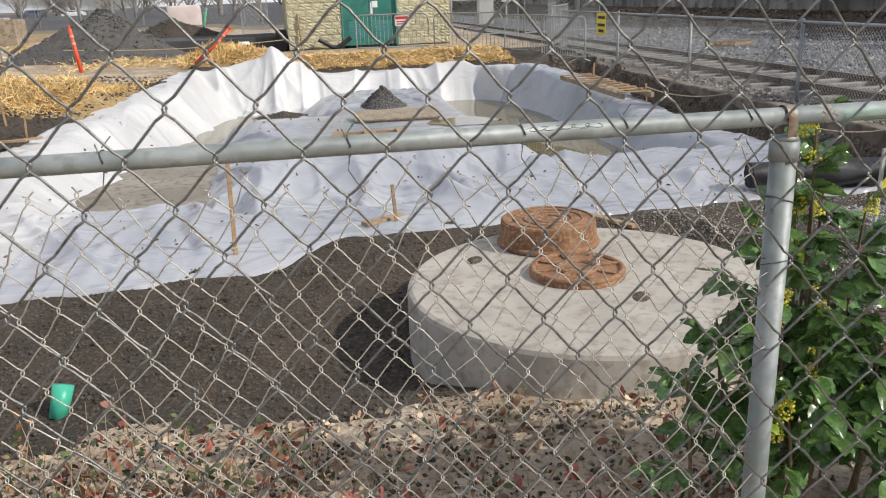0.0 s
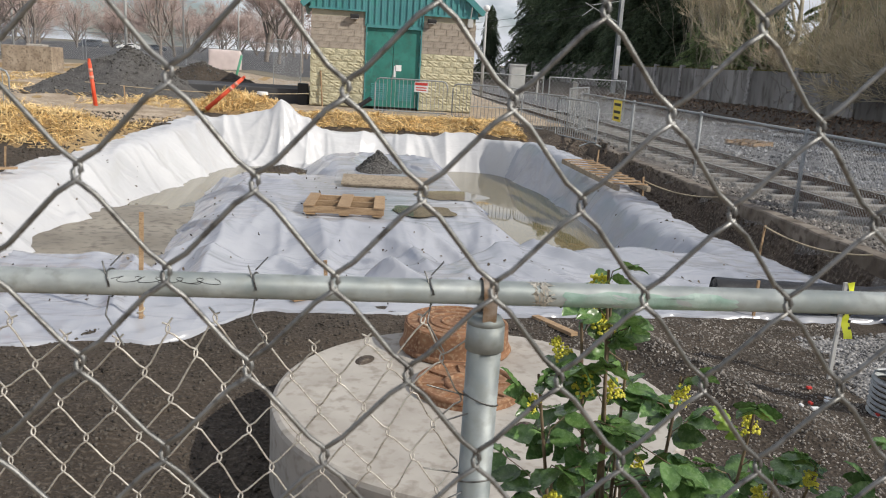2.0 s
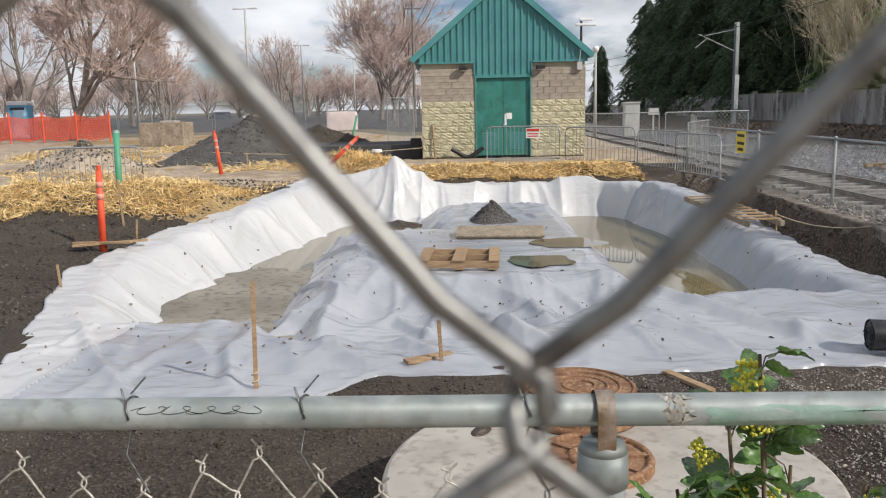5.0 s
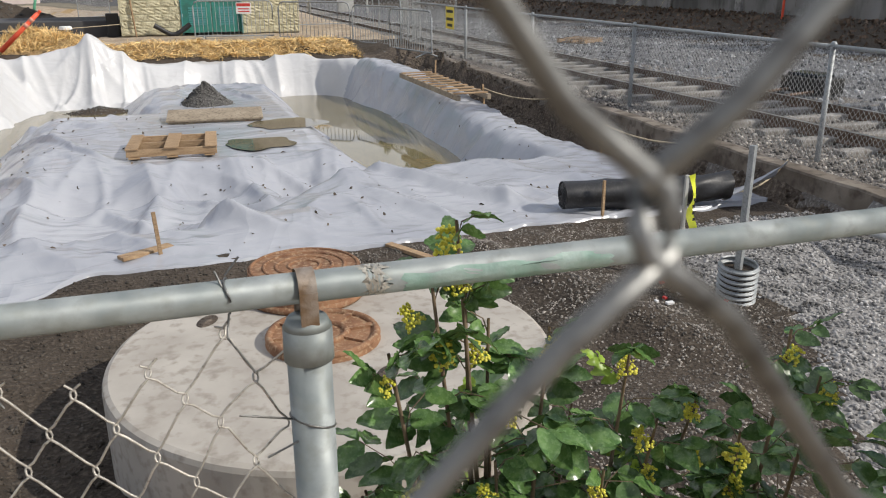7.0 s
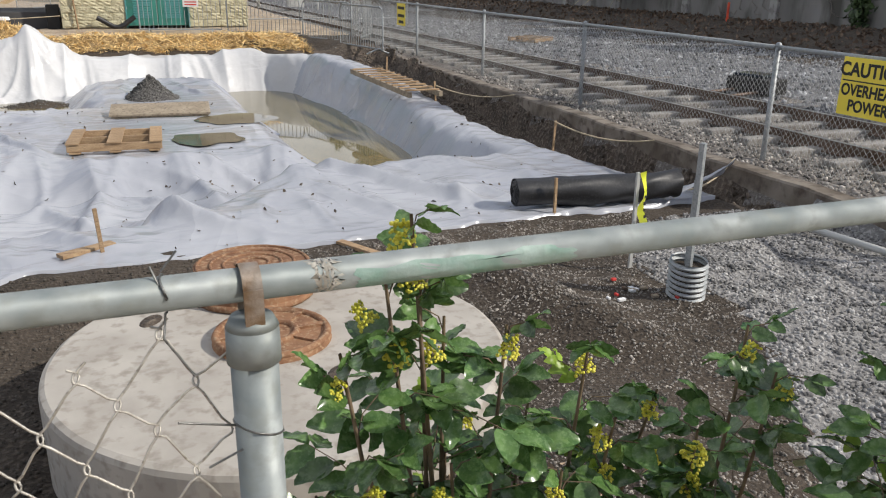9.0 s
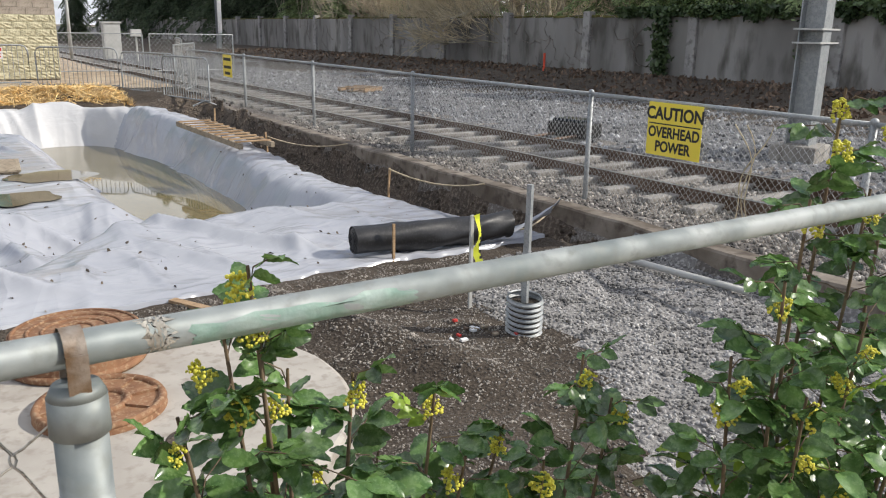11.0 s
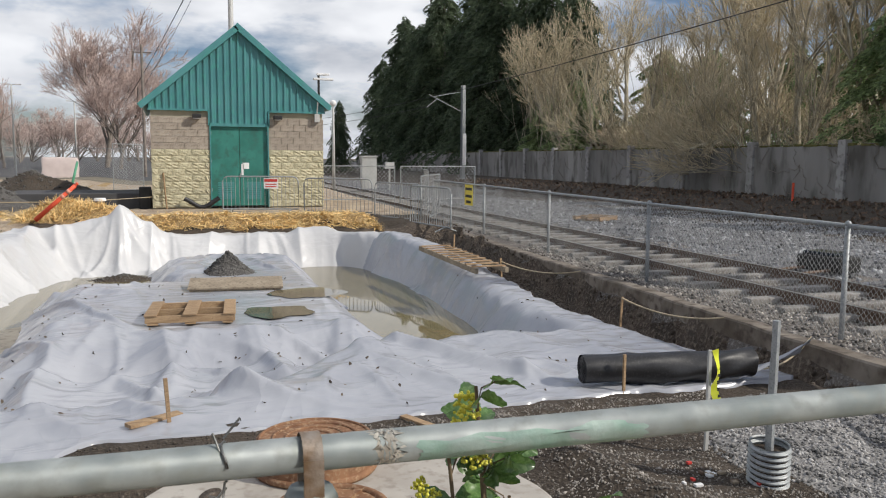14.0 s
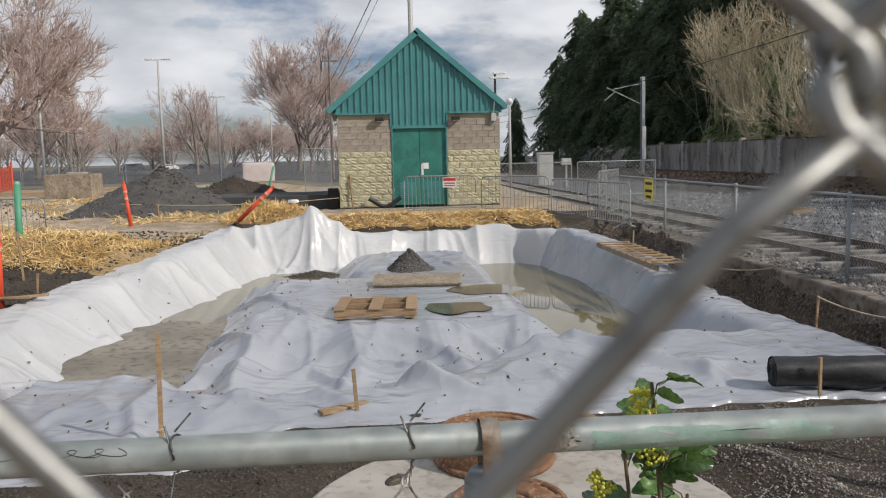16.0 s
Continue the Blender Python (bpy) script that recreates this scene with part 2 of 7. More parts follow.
MORTAR = mat("mortar", (0.38, 0.345, 0.25), (0.44, 0.40, 0.30), 4, 0.95, 0.3)
FARBALLAST = mat("far_ballast", (0.078, 0.079, 0.084), (0.134, 0.136, 0.142), 0.5, 0.95, 1.0, c3=(0.234, 0.234, 0.241), fine=7, depth=0.06)
TEAL = mat("teal_painted_metal", (0.052, 0.205, 0.215), (0.082, 0.262, 0.270), 0.9, 0.42, 0.05, 0.0, c3=(0.061, 0.270, 0.243), fine=5)
TEALDOOR = mat("teal_painted_door", (0.020, 0.150, 0.120), (0.040, 0.220, 0.180), 1.6, 0.5, 0.1, c3=(0.03, 0.13, 0.105), fine=5)
WOOD = mat("pale_lumber", (0.27, 0.175, 0.095), (0.41, 0.285, 0.165), 5, 0.85, 0.4, c3=(0.19, 0.12, 0.07), fine=40, rand=0.2, stretch=(1, 6, 6))
GREYWOOD = mat("weathered_plywood", (0.26, 0.21, 0.15), (0.36, 0.30, 0.22), 4, 0.9, 0.4, c3=(0.18, 0.14, 0.10), fine=22)
BLACKFAB = mat("black_geotextile", (0.012, 0.012, 0.013), (0.026, 0.026, 0.028), 6, 0.42, 0.15, c3=(0.035, 0.035, 0.037), fine=50, depth=0.004)
YELLOW = mat("yellow_sign_face", (0.78, 0.62, 0.05), (0.82, 0.66, 0.07), 3, 0.45)
BLACK = mat("black_print", (0.012, 0.012, 0.012), (0.02, 0.02, 0.02), 5, 0.6)
WHITE = mat("white_paint", (0.72, 0.72, 0.72), (0.80, 0.80, 0.79), 6, 0.5)
REDP = mat("red_print", (0.50, 0.04, 0.03), (0.60, 0.06, 0.05), 6, 0.5)
ORANGE = mat("orange_plastic", (0.72, 0.075, 0.03), (0.82, 0.12, 0.05), 4, 0.5)
GREENPLAST = mat("green_painted_post", (0.06, 0.26, 0.15), (0.10, 0.34, 0.21), 4, 0.55)
TIE = mat("concrete_tie", (0.223, 0.211, 0.192), (0.298, 0.285, 0.267), 3, 0.95, 0.4, c3=(0.155, 0.136, 0.118), fine=12, rand=0.12)
RAILSTEEL = mat("rail_steel", (0.10, 0.065, 0.045), (0.17, 0.12, 0.09), 3, 0.7, 0.2, 0.4)
RAILTOP = mat("polished_rail_head", (0.45, 0.44, 0.43), (0.55, 0.54, 0.53), 3, 0.3, 0, 0.8)
BARK = mat("grey_bark", (0.16, 0.135, 0.115), (0.28, 0.245, 0.215), 3, 0.95, 0.5, fine=12)
PINKTWIG = mat("reddish_twigs", (0.46, 0.35, 0.31), (0.62, 0.50, 0.45), 1, 0.9)
TANTWIG = mat("tan_twigs", (0.414, 0.352, 0.228), (0.662, 0.569, 0.404), 1, 0.9)
PALEBARK = mat("pale_bark", (0.28, 0.25, 0.18), (0.47, 0.43, 0.34), 2, 0.95, 0.4, fine=10)
NEEDLE = leafy(island(mat("conifer_needles", (0.061, 0.090, 0.049), (0.131, 0.172, 0.097), 0.25, 0.6), 0.45), 0.5)
EVERGREEN = leafy(island(mat("evergreen_leaves", (0.185, 0.257, 0.116), (0.381, 0.467, 0.234), 0.4, 0.5), 0.5), 0.5)
IVY = island(mat("ivy_leaves", (0.029, 0.056, 0.019), (0.080, 0.120, 0.045), 1.0, 0.5), 0.4)
LEAF = leafy(mat("glossy_holly_leaf", (0.055, 0.120, 0.033), (0.117, 0.211, 0.060), 30, 0.24, 0.05, c3=(0.150, 0.246, 0.090), fine=90, depth=0.002, rand=0.4, spec=0.6), 0.22)
NEWLEAF = leafy(mat("young_yellow_green_leaf", (0.24, 0.38, 0.04), (0.34, 0.48, 0.07), 30, 0.4, rand=0.2), 0.35)
FLOWER = island(mat("yellow_flower_buds", (0.55, 0.52, 0.04), (0.72, 0.66, 0.10), 30, 0.6), 0.25)
STEM = mat("brown_stem", (0.11, 0.075, 0.045), (0.19, 0.14, 0.085), 25, 0.85, 0.4)
TAPE = mat("yellow_caution_tape", (0.66, 0.72, 0.04), (0.76, 0.80, 0.08), 8, 0.4)
BLUE = mat("blue_plastic", (0.08, 0.30, 0.48), (0.11, 0.36, 0.54), 2, 0.45)
GREYPAINT = mat("grey_cabinet_paint", (0.42, 0.42, 0.40), (0.52, 0.52, 0.50), 2, 0.5)
CARPAINT = mat("dark_car_paint", (0.05, 0.06, 0.08), (0.07, 0.08, 0.10), 2, 0.3)
GLASS = mat("dark_glass", (0.02, 0.025, 0.03), (0.03, 0.035, 0.04), 2, 0.08)
HOUSE = mat("beige_siding", (0.42, 0.34, 0.24), (0.52, 0.43, 0.31), 2, 0.85)
ROOF = mat("brown_roofing", (0.20, 0.14, 0.09), (0.30, 0.22, 0.15), 3, 0.9)
ROPE = mat("tan_rope", (0.42, 0.34, 0.23), (0.52, 0.44, 0.31), 20, 0.9)


# ---- building helpers ----
def part(name, bm, material, parent=None, label="", smooth=False):
    """One bmesh as one mesh object, under a thing or a part."""
    me = bpy.data.meshes.new(name)
    bm.to_mesh(me)
    bm.free()
    me.materials.append(material)
    if smooth:
        me.shade_smooth()
    ob = new(name, me)
    if parent:
        ob.parent = parent
    if label:
        ob["label"] = label
    return ob


def piece(name, me, parent, m):
    """A repeat that shares its mesh."""
    ob = new(name, me)
    ob.parent = parent
    ob.matrix_basis = m
    return ob


def thing(name, label, category, at=(0, 0, 0), turn=0.0, group="", kind=""):
    ob = new(name)
    ob.empty_display_size = 0.1
    ob.matrix_basis = pose(*at, 0, 0, turn)
    return tagged(ob, label, category, group, kind)


def mesh_of(name, verts, faces, material, smooth=False):
    me = bpy.data.meshes.new(name)
    me.from_pydata([tuple(v) for v in verts], [], [tuple(q) for q in faces])
    me.materials.append(material)
    if smooth:
        me.shade_smooth()
    return me


def tri_mesh(name, verts, tris, material):
    """A large triangle mesh from arrays."""
    me = bpy.data.meshes.new(name)
    verts, tris = np.asarray(verts, np.float32), np.asarray(tris, np.int32)
    me.vertices.add(len(verts))
    me.vertices.foreach_set("co", verts.ravel())
    me.loops.add(tris.size)
    me.loops.foreach_set("vertex_index", tris.ravel())
    me.polygons.add(len(tris))
    me.polygons.foreach_set("loop_start", np.arange(0, tris.size, 3, dtype=np.int32))
    me.polygons.foreach_set("loop_total", np.full(len(tris), 3, np.int32))
    me.update(calc_edges=True)
    me.validate()
    me.materials.append(material)
    return me


def box(bm, c, s, m=None, bevel=0.0):
    """A box of size s about c."""
    r = bmesh.ops.create_cube(bm, size=1.0, matrix=(m or Matrix()) @ Matrix.Translation(c) @ Matrix.Diagonal((*s, 1)))
    if bevel:
        es = list({e for v in r["verts"] for e in v.link_edges})
        bmesh.ops.bevel(bm, geom=es, offset=bevel, segments=2, affect="EDGES", profile=0.6)


def rod(bm, a, b, r0, r1=None, seg=10, caps=True):
    """A round bar from a to b."""
    a, b = Vector(a), Vector(b)
    d = b - a
    m = Matrix.Translation((a + b) / 2) @ Vector((0, 0, 1)).rotation_difference(d).to_matrix().to_4x4()
    bmesh.ops.create_cone(bm, cap_ends=caps, segments=seg, radius1=r0, radius2=r0 if r1 is None else r1, depth=d.length, matrix=m)


def tube_arrays(paths, seg=6):
    """Round tubes along paths of (points, radii), as arrays of vertices and triangles."""
    vs, ts, base = [], [], 0
    ring = np.arange(seg)
    ang = ring / seg * 2 * np.pi
    for pts, rad in paths:
        p = np.asarray(pts, float)
        n = len(p)
        rad = np.broadcast_to(np.asarray(rad, float), (n,))
        tan = np.gradient(p, axis=0)
        tan /= np.linalg.norm(tan, axis=1)[:, None] + 1e-9
        ref = np.where(np.abs(tan[:, 2:3]) > 0.9, [[1.0, 0, 0]], [[0, 0, 1.0]])
        u = np.cross(tan, ref)
        u /= np.linalg.norm(u, axis=1)[:, None] + 1e-9
        w = np.cross(tan, u)
        v = p[:, None] + rad[:, None, None] * (np.cos(ang)[None, :, None] * u[:, None] + np.sin(ang)[None, :, None] * w[:, None])
        vs.append(v.reshape(-1, 3))
        i = (np.arange(n - 1)[:, None] * seg + base)
        a, b = i + ring, i + (ring + 1) % seg
        ts.append(np.stack([a, b, b + seg], -1).reshape(-1, 3))
        ts.append(np.stack([a, b + seg, a + seg], -1).reshape(-1, 3))
        base += n * seg
    return np.concatenate(vs), np.concatenate(ts)


def tubes(name, paths, material, parent=None, seg=6, smooth=True, label=""):
    me = tri_mesh(name, *tube_arrays(paths, seg), material)
    if smooth:
        me.shade_smooth()
    ob = new(name, me)
    if parent:
        ob.parent = parent
    if label:
        ob["label"] = label
    return ob


def ss(a, b, x):
    t = min(1.0, max(0.0, (x - a) / (b - a)))
    return t * t * (3 - 2 * t)


def lerp(a, b, t):
    return a + (b - a) * t


def nz(x, y, z=0.0):
    return noise.noise(Vector((x, y, z)))


def table(x, pairs):
    """Straight-line interpolation through pairs."""
    if x <= pairs[0][0]:
        return pairs[0][1]
    for (a, p), (b, q) in zip(pairs, pairs[1:]):
        if x <= b:
            return p + (q - p) * (x - a) / (b - a)
    return pairs[-1][1]

# ---- lie of the land ----
def left_rim(y):
    return table(y, [(5.0, -2.9), (6.5, -3.6), (10.5, -4.75), (13.5, -4.35), (18.0, -3.35), (21.0, -3.0)])


def right_rim(y):
    return table(y, [(6.0, 5.75), (7.5, 5.35), (10.0, 5.15), (15.0, 5.45), (17.5, 5.2), (21.0, 4.6)])


def near_rim(x):
    return 6.15 - 0.75 * ss(-1.2, -2.6, x) + 0.12 * nz(x * 1.3, 3.0) + 0.05 * nz(x * 4.0, 9.0)


def far_rim(x):
    return 20.2 - 1.2 * ss(3.9, 4.7, x) + 0.25 * nz(x * 1.1, 31.0)


def curb_x(y):
    return 5.78 + 0.06 * y


def fence_x(y):
    return 6.415 + 0.0637 * y


def site(x, y):
    """Level of the open ground round the basin."""
    z = lerp(-0.33, 0.10, ss(9.0, 21.0, y))
    z += 0.16 * ss(-3.5, -6.0, x) * ss(7.0, 12.0, y) * (1 - ss(17, 21, y))
    z += 0.3 * ss(24, 38, y) * ss(-1.5, -5, x)
    z -= 0.22 * math.exp(-((y - 20.0) / 1.1) ** 2) * ss(-1.2, -0.2, x) * ss(6.5, 5.5, x)
    z -= 0.15 * math.exp(-((x - 4.9) / 0.55) ** 2 - ((y - 19.2) / 0.9) ** 2)
    return z


def basin(x, y):
    """Bed of the lined basin."""
    rim, floor = site(x, y) + 0.03, -1.0
    ne = lerp(7.9, 9.4, ss(0.2, 2.4, x)) + 0.9 * ss(-1.2, -2.2, x)
    m = min(ss(0, 1.5, x - left_rim(y) - 0.15), ss(0, 0.75, right_rim(y) - 0.2 - x), ss(0, 1.1, far_rim(x) - 0.5 - y), ss(0, 1.1, y - ne + 0.9))
    outer = lerp(rim, floor, m)
    top = -0.34 - 0.10 * ss(11, 9, y)
    a = min(ss(-2.5, -1.2, x), ss(3.15, 2.2, x), ss(8.1, 10.2, y), ss(18.9, 17.6, y))
    a = min(a, max(ss(-0.7, 0.4, x), ss(15.2, 14.2, y)))
    plat = lerp(floor, top, a)
    low = lerp(floor, -0.62, min(ss(-2.2, -1.2, x), ss(2.9, 2.3, x), ss(6.8, 7.6, y), ss(10, 9, y)))
    return max(outer, plat, low)


def ground_z(x, y):
    c = curb_x(y)
    if x > c:
        z = -0.15 + 0.02 * nz(x * 2, y * 2)
        z += 0.25 * ss(18.5, 24, x)
        return z
    z = site(x, y)
    inside = left_rim(y) + 0.05 < x < right_rim(y) - 0.05 and near_rim(x) + 0.15 < y < far_rim(x) - 0.1
    if inside:
        return min(z, basin(x, y)) - 0.13
    # trench along the footing
    t = min(ss(right_rim(y) + 0.0, right_rim(y) + 0.25, x), ss(c, c - 0.12, x)) * ss(5.4, 6.6, y) * ss(20.5, 19.0, y)
    z -= 0.42 * t * (1 + 0.3 * nz(x * 3, y * 3))
    # pit round the vault
    d = math.hypot(x - 0.8, y - 3.75)
    z -= 0.10 * ss(2.3, 1.35, d) * ss(2.9, 3.9, y)
    # planting bed before the vault, a little higher
    z += 0.11 * ss(3.5, 2.7, y) * ss(3.0, 2.0, x)
    # step beside the gravel pad
    z += 0.10 * ss(0.35, 0.0, abs(x - 2.75 + 0.25 * (y - 4.5))) * ss(3.2, 4.2, y) * ss(6.3, 5.6, y)
    # straw banks and heaps
    z += 0.42 * math.exp(-((y - 15.6 - 0.3 * (x + 5)) / 1.1) ** 2) * ss(-3.7, -4.8, x) * ss(-13, -9, x) * (1 + 0.35 * nz(x, y))
    z += 0.30 * math.exp(-((y - 20.9) / 0.6) ** 2) * ss(-2.2, -1.4, x) * ss(5.6, 4.6, x) * (1 + 0.6 * nz(x * 1.3, y))
    z += 0.55 * math.exp(-((x + 2.3) / 0.8) ** 2 - ((y - 21.6) / 0.8) ** 2)
    z += 0.06 * nz(x * 0.9, y * 0.9) * ss(6, 3, abs(y - 30) / 6) + 0.035 * nz(x * 3.1, y * 3.1) + 0.015 * nz(x * 9, y * 9)
    z += 0.12 * nz(x * 0.5, y * 0.5) * ss(3.5, 6, -x) * ss(6, 9, y)
    return z


def spread(lo, hi, a, b, fine, grow=1.32):
    """Grid lines, fine between a and b and ever wider beyond."""
    mid = list(np.arange(a, b + 1e-6, fine))
    out, s, v = [], fine, b
    while v < hi:
        s *= grow
        v += s
        out.append(min(v, hi))
    low, s, v = [], fine, a
    while v > lo:
        s *= grow
        v -= s
        low.append(max(v, lo))
    return low[::-1] + mid + out


gx, gy = spread(-600, 600, -7.5, 7.6, 0.10), spread(-300, 1500, 1.2, 24.0, 0.10)
verts = [(x, y, ground_z(x, y)) for y in gy for x in gx]
nx = len(gx)
faces, slots = [], []
for j in range(len(gy) - 1):
    for i in range(nx - 1):
        faces.append((j * nx + i, j * nx + i + 1, (j + 1) * nx + i + 1, (j + 1) * nx + i))
        x, y = (gx[i] + gx[i + 1]) / 2, (gy[j] + gy[j + 1]) / 2
        w = 0.35 * nz(x * 1.2, y * 1.2, 5) + 0.15 * nz(x * 5, y * 5, 7)
        k = 0
        if x > curb_x(y) and y < 140:
            k = 2 if x + w < 10.6 else (8 if x + 2 * w < 17.2 else 0)
        elif y > 52:
            k = 5 if y < 60 or abs(x) > 120 else 6
        elif x + w > 3.92 - 0.05 * (y - 4.5) - 0.75 * max(0, 4.0 - y) and y > 1.6 and y + 0.4 * w < 5.7 and x < curb_x(y):
            k = 3
        elif y + w < 3.0 - 1.1 * ss(0.8, 1.7, x):
            k = 1
        elif x > right_rim(y) + 0.05 and 5.8 < y < 20.5:
            k = 4
        elif (20.4 + w < y < 23.2 + w and -1.8 < x < 5.2) or (x < -3.4 - 0.1 * (y - 15) and 14.2 + 1.5 * w < y < 17.2 + 1.4 * w and x > -12):
            k = 7
        elif math.hypot(x + 2.3, y - 21.6) < 1.1 + w:
            k = 7
        elif x < -2.5 and 17.2 < y < 52 and w + 0.3 * nz(x * 0.3, y * 0.25, 2) > 0.12:
            k = 7
        elif y > 23.0 or (y > 18.5 and x < -3.0):
            k = 1
        slots.append(k)
me = bpy.data.meshes.new("ground")
me.from_pydata(verts, [], faces)
for m in (SOIL, TAN, BALLAST, GRAVEL, TRENCH, GRASS, ASPHALT, STRAWBED, FARBALLAST):
    me.materials.append(m)
me.polygons.foreach_set("material_index", slots)
me.shade_smooth()
tagged(new("ground", me), "dark gravelly construction soil with tan, straw-covered and ballast stretches", "ground", kind="structure")

# ---- the lined basin ----
NU, NV = 300, 420
verts, faces = [], []
for j in range(NV + 1):
    v = j / NV
    for i in range(NU + 1):
        u = i / NU
        xr = lerp(-4.6, 5.4, u)
        y = lerp(near_rim(xr), far_rim(xr), v)
        l, r = left_rim(y), right_rim(y)
        x = lerp(l - 0.12 + 0.12 * nz(y * 1.7, 1.0), r + 0.10 * nz(y * 1.9, 2.0), u)
        b = basin(x, y)
        deep = ss(-0.2, -0.5, b - site(x, y))
        edge = min(u * 10, (1 - u) * 10, v * 14, (1 - v) * 14)
        z = b
        # long creases, thrown down the banks and over the flat
        f1 = abs(nz(x * 0.55 + 0.3 * nz(y * 0.7, x * 0.7), y * 0.4, 11))
        f2 = abs(nz(x * 0.9, y * 1.1 + nz(x * 0.6, y * 0.6), 17))
        f3 = abs(nz(x * 1.7 - y * 0.9, y * 0.5 + x * 0.2, 23))
        z += 0.035 * max(0, 1 - f1 * 5) ** 1.3 * (0.4 + 0.6 * abs(nz(x * 0.5, y * 0.5, 41))) + 0.004 * max(0, 1 - f2 * 9)
        z += 0.028 * nz(x * 0.8, y * 0.8, 3) + 0.003 * nz(x * 5, y * 5, 4)
        c1 = abs(nz(x * 0.8 + y * 0.5, y * 0.25 - x * 0.15, 51))
        c2 = abs(nz(x * 0.35 - y * 0.2, y * 0.9 + x * 0.3, 57))
        c3 = abs(nz(x * 1.6, y * 0.45, 61))
        z += 0.06 * max(0, 1 - c1 * 9) + 0.018 * max(0, 1 - c2 * 12) + 0.035 * max(0, 1 - c3 * 6)
        # hanging pleats on the front of the raised part
        pf = ss(7.9, 8.6, y) * ss(10.4, 9.6, y) * ss(-2.4, -1.6, x) * ss(2.6, 2.0, x)
        z += pf * 0.13 * (1 - abs(math.sin(x * 2.6 + 1.6 * nz(x * 0.7, y * 0.25)))) ** 1.6
        # sags between pins on the far and left banks
        bank = ss(17.8, 19.3, y)
        z += bank * 0.13 * (1 - abs(math.sin(x * 2.9 + 2.5 * nz(x * 0.8, y * 0.3)))) ** 1.3
        lb = ss(2.0, 0.9, x - l) * ss(7, 9, y)
        z += lb * 0.15 * (1 - abs(math.sin(y * 1.5 + x * 1.3 + 2.0 * nz(y * 0.4, x * 0.3)))) ** 2.2 * ss(9.5, 12, y)
        # the peak at the far corner, and humps on the far and right banks
        d = math.hypot(x + 1.05, (y - 19.4) * 0.9)
        ray = math.atan2(y - 19.4, x + 1.05)
        z += 0.66 * max(0, 1 - d / 1.15) ** 1.15 + 0.1 * max(0, 1 - d / 2.2)
        z += 0.09 * ss(0.05, 0.5, d) * ss(1.9, 0.7, d) * (1 - abs(math.sin(ray * 4.5 + 0.8 * nz(d * 1.5, ray)))) ** 1.5
        z += 0.30 * math.exp(-((x - 3.6) / 0.7) ** 2 - ((y - 19.4) / 0.5) ** 2)
        z += 0.22 * math.exp(-((x - 4.75) / 0.5) ** 2 - ((y - 17.4) / 0.8) ** 2)
        z += 0.14 * math.exp(-((x - r + 0.7) / 0.4) ** 2) * ss(8, 11, y) * ss(18, 16, y)
        # folds standing up at the near edge
        z += 0.20 * max(0, 1 - abs(x - 0.55 + 0.4 * (y - 7.4)) / 0.30) * ss(6.7, 7.3, y) * ss(8.4, 7.6, y)
        z += 0.13 * max(0, 1 - math.hypot(x - 1.0, (y - 6.9)) / 0.6)
        z += 0.10 * max(0, 1 - abs(x - 2.75 + 0.55 * (y - 8.0)) / 0.2) * ss(6.6, 7.4, y) * ss(9.8, 8.8, y)
        flat = min(ss(-0.7, -0.2, x), ss(2.9, 2.5, x), ss(10.0, 10.5, y), ss(15.6, 15.0, y))
        z = lerp(z, b, 0.9 * flat)
        gnd = site(x, y)
        if edge < 1:
            z = lerp(gnd + 0.035 + 0.02 * nz(x * 6, y * 6), z, ss(0, 1, edge))
        verts.append((x, y, max(z, b - 0.02)))
for j in range(NV):
    for i in range(NU):
        a = j * (NU + 1) + i
        faces.append((a, a + 1, a + NU + 2, a + NU + 1))
# a hem, turned down to the soil
rim = [i for i in range(NU + 1)] + [j * (NU + 1) + NU for j in range(1, NV + 1)]
rim += [NV * (NU + 1) + i for i in range(NU - 1, -1, -1)] + [j * (NU + 1) for j in range(NV - 1, 0, -1)]
first = len(verts)
for k in rim:
    x, y, z = verts[k]
    verts.append((x, y, z - 0.09))
for n, k in enumerate(rim):
    q = (n + 1) % len(rim)
    faces.append((k, first + n, first + q, rim[q]))
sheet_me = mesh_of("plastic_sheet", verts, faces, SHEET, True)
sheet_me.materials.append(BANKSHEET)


def lit_bank(x, y):
    """Where the sheet takes its lighter, sunlit copy: the left and far banks."""
    lit_edge = table(y, [(5.0, -3.3), (8.0, -3.0), (12.0, -2.6), (16.0, -1.5), (19.0, -0.6)])
    return x < lit_edge or y > 18.2 + 0.15 * nz(x * 1.5, 4.0)


# lighter copy on the sunlit banks, shade-toned copy everywhere else
sheet_me.polygons.foreach_set("material_index", [int(lit_bank(*verts[q[0]][:2])) for q in faces])
tagged(new("plastic_sheet", sheet_me), "creased white plastic sheeting lining the dug basin", "sheet")
SHEET_Z = np.array(verts[:first])


def on_sheet(x, y):
    """Height of the sheet under a place."""
    k = np.argmin((SHEET_Z[:, 0] - x) ** 2 + (SHEET_Z[:, 1] - y) ** 2)
    return float(SHEET_Z[k, 2])


WL = -0.80
bm = bmesh.new()
bmesh.ops.create_grid(bm, x_segments=40, y_segments=50, size=0.5, matrix=Matrix.Translation((0.5, 13.6, WL)) @ Matrix.Diagonal((9.4, 11.8, 1, 1)))
tagged(part("water", bm, WATER), "still murky olive-brown rainwater standing in the basin", "water", kind="structure")

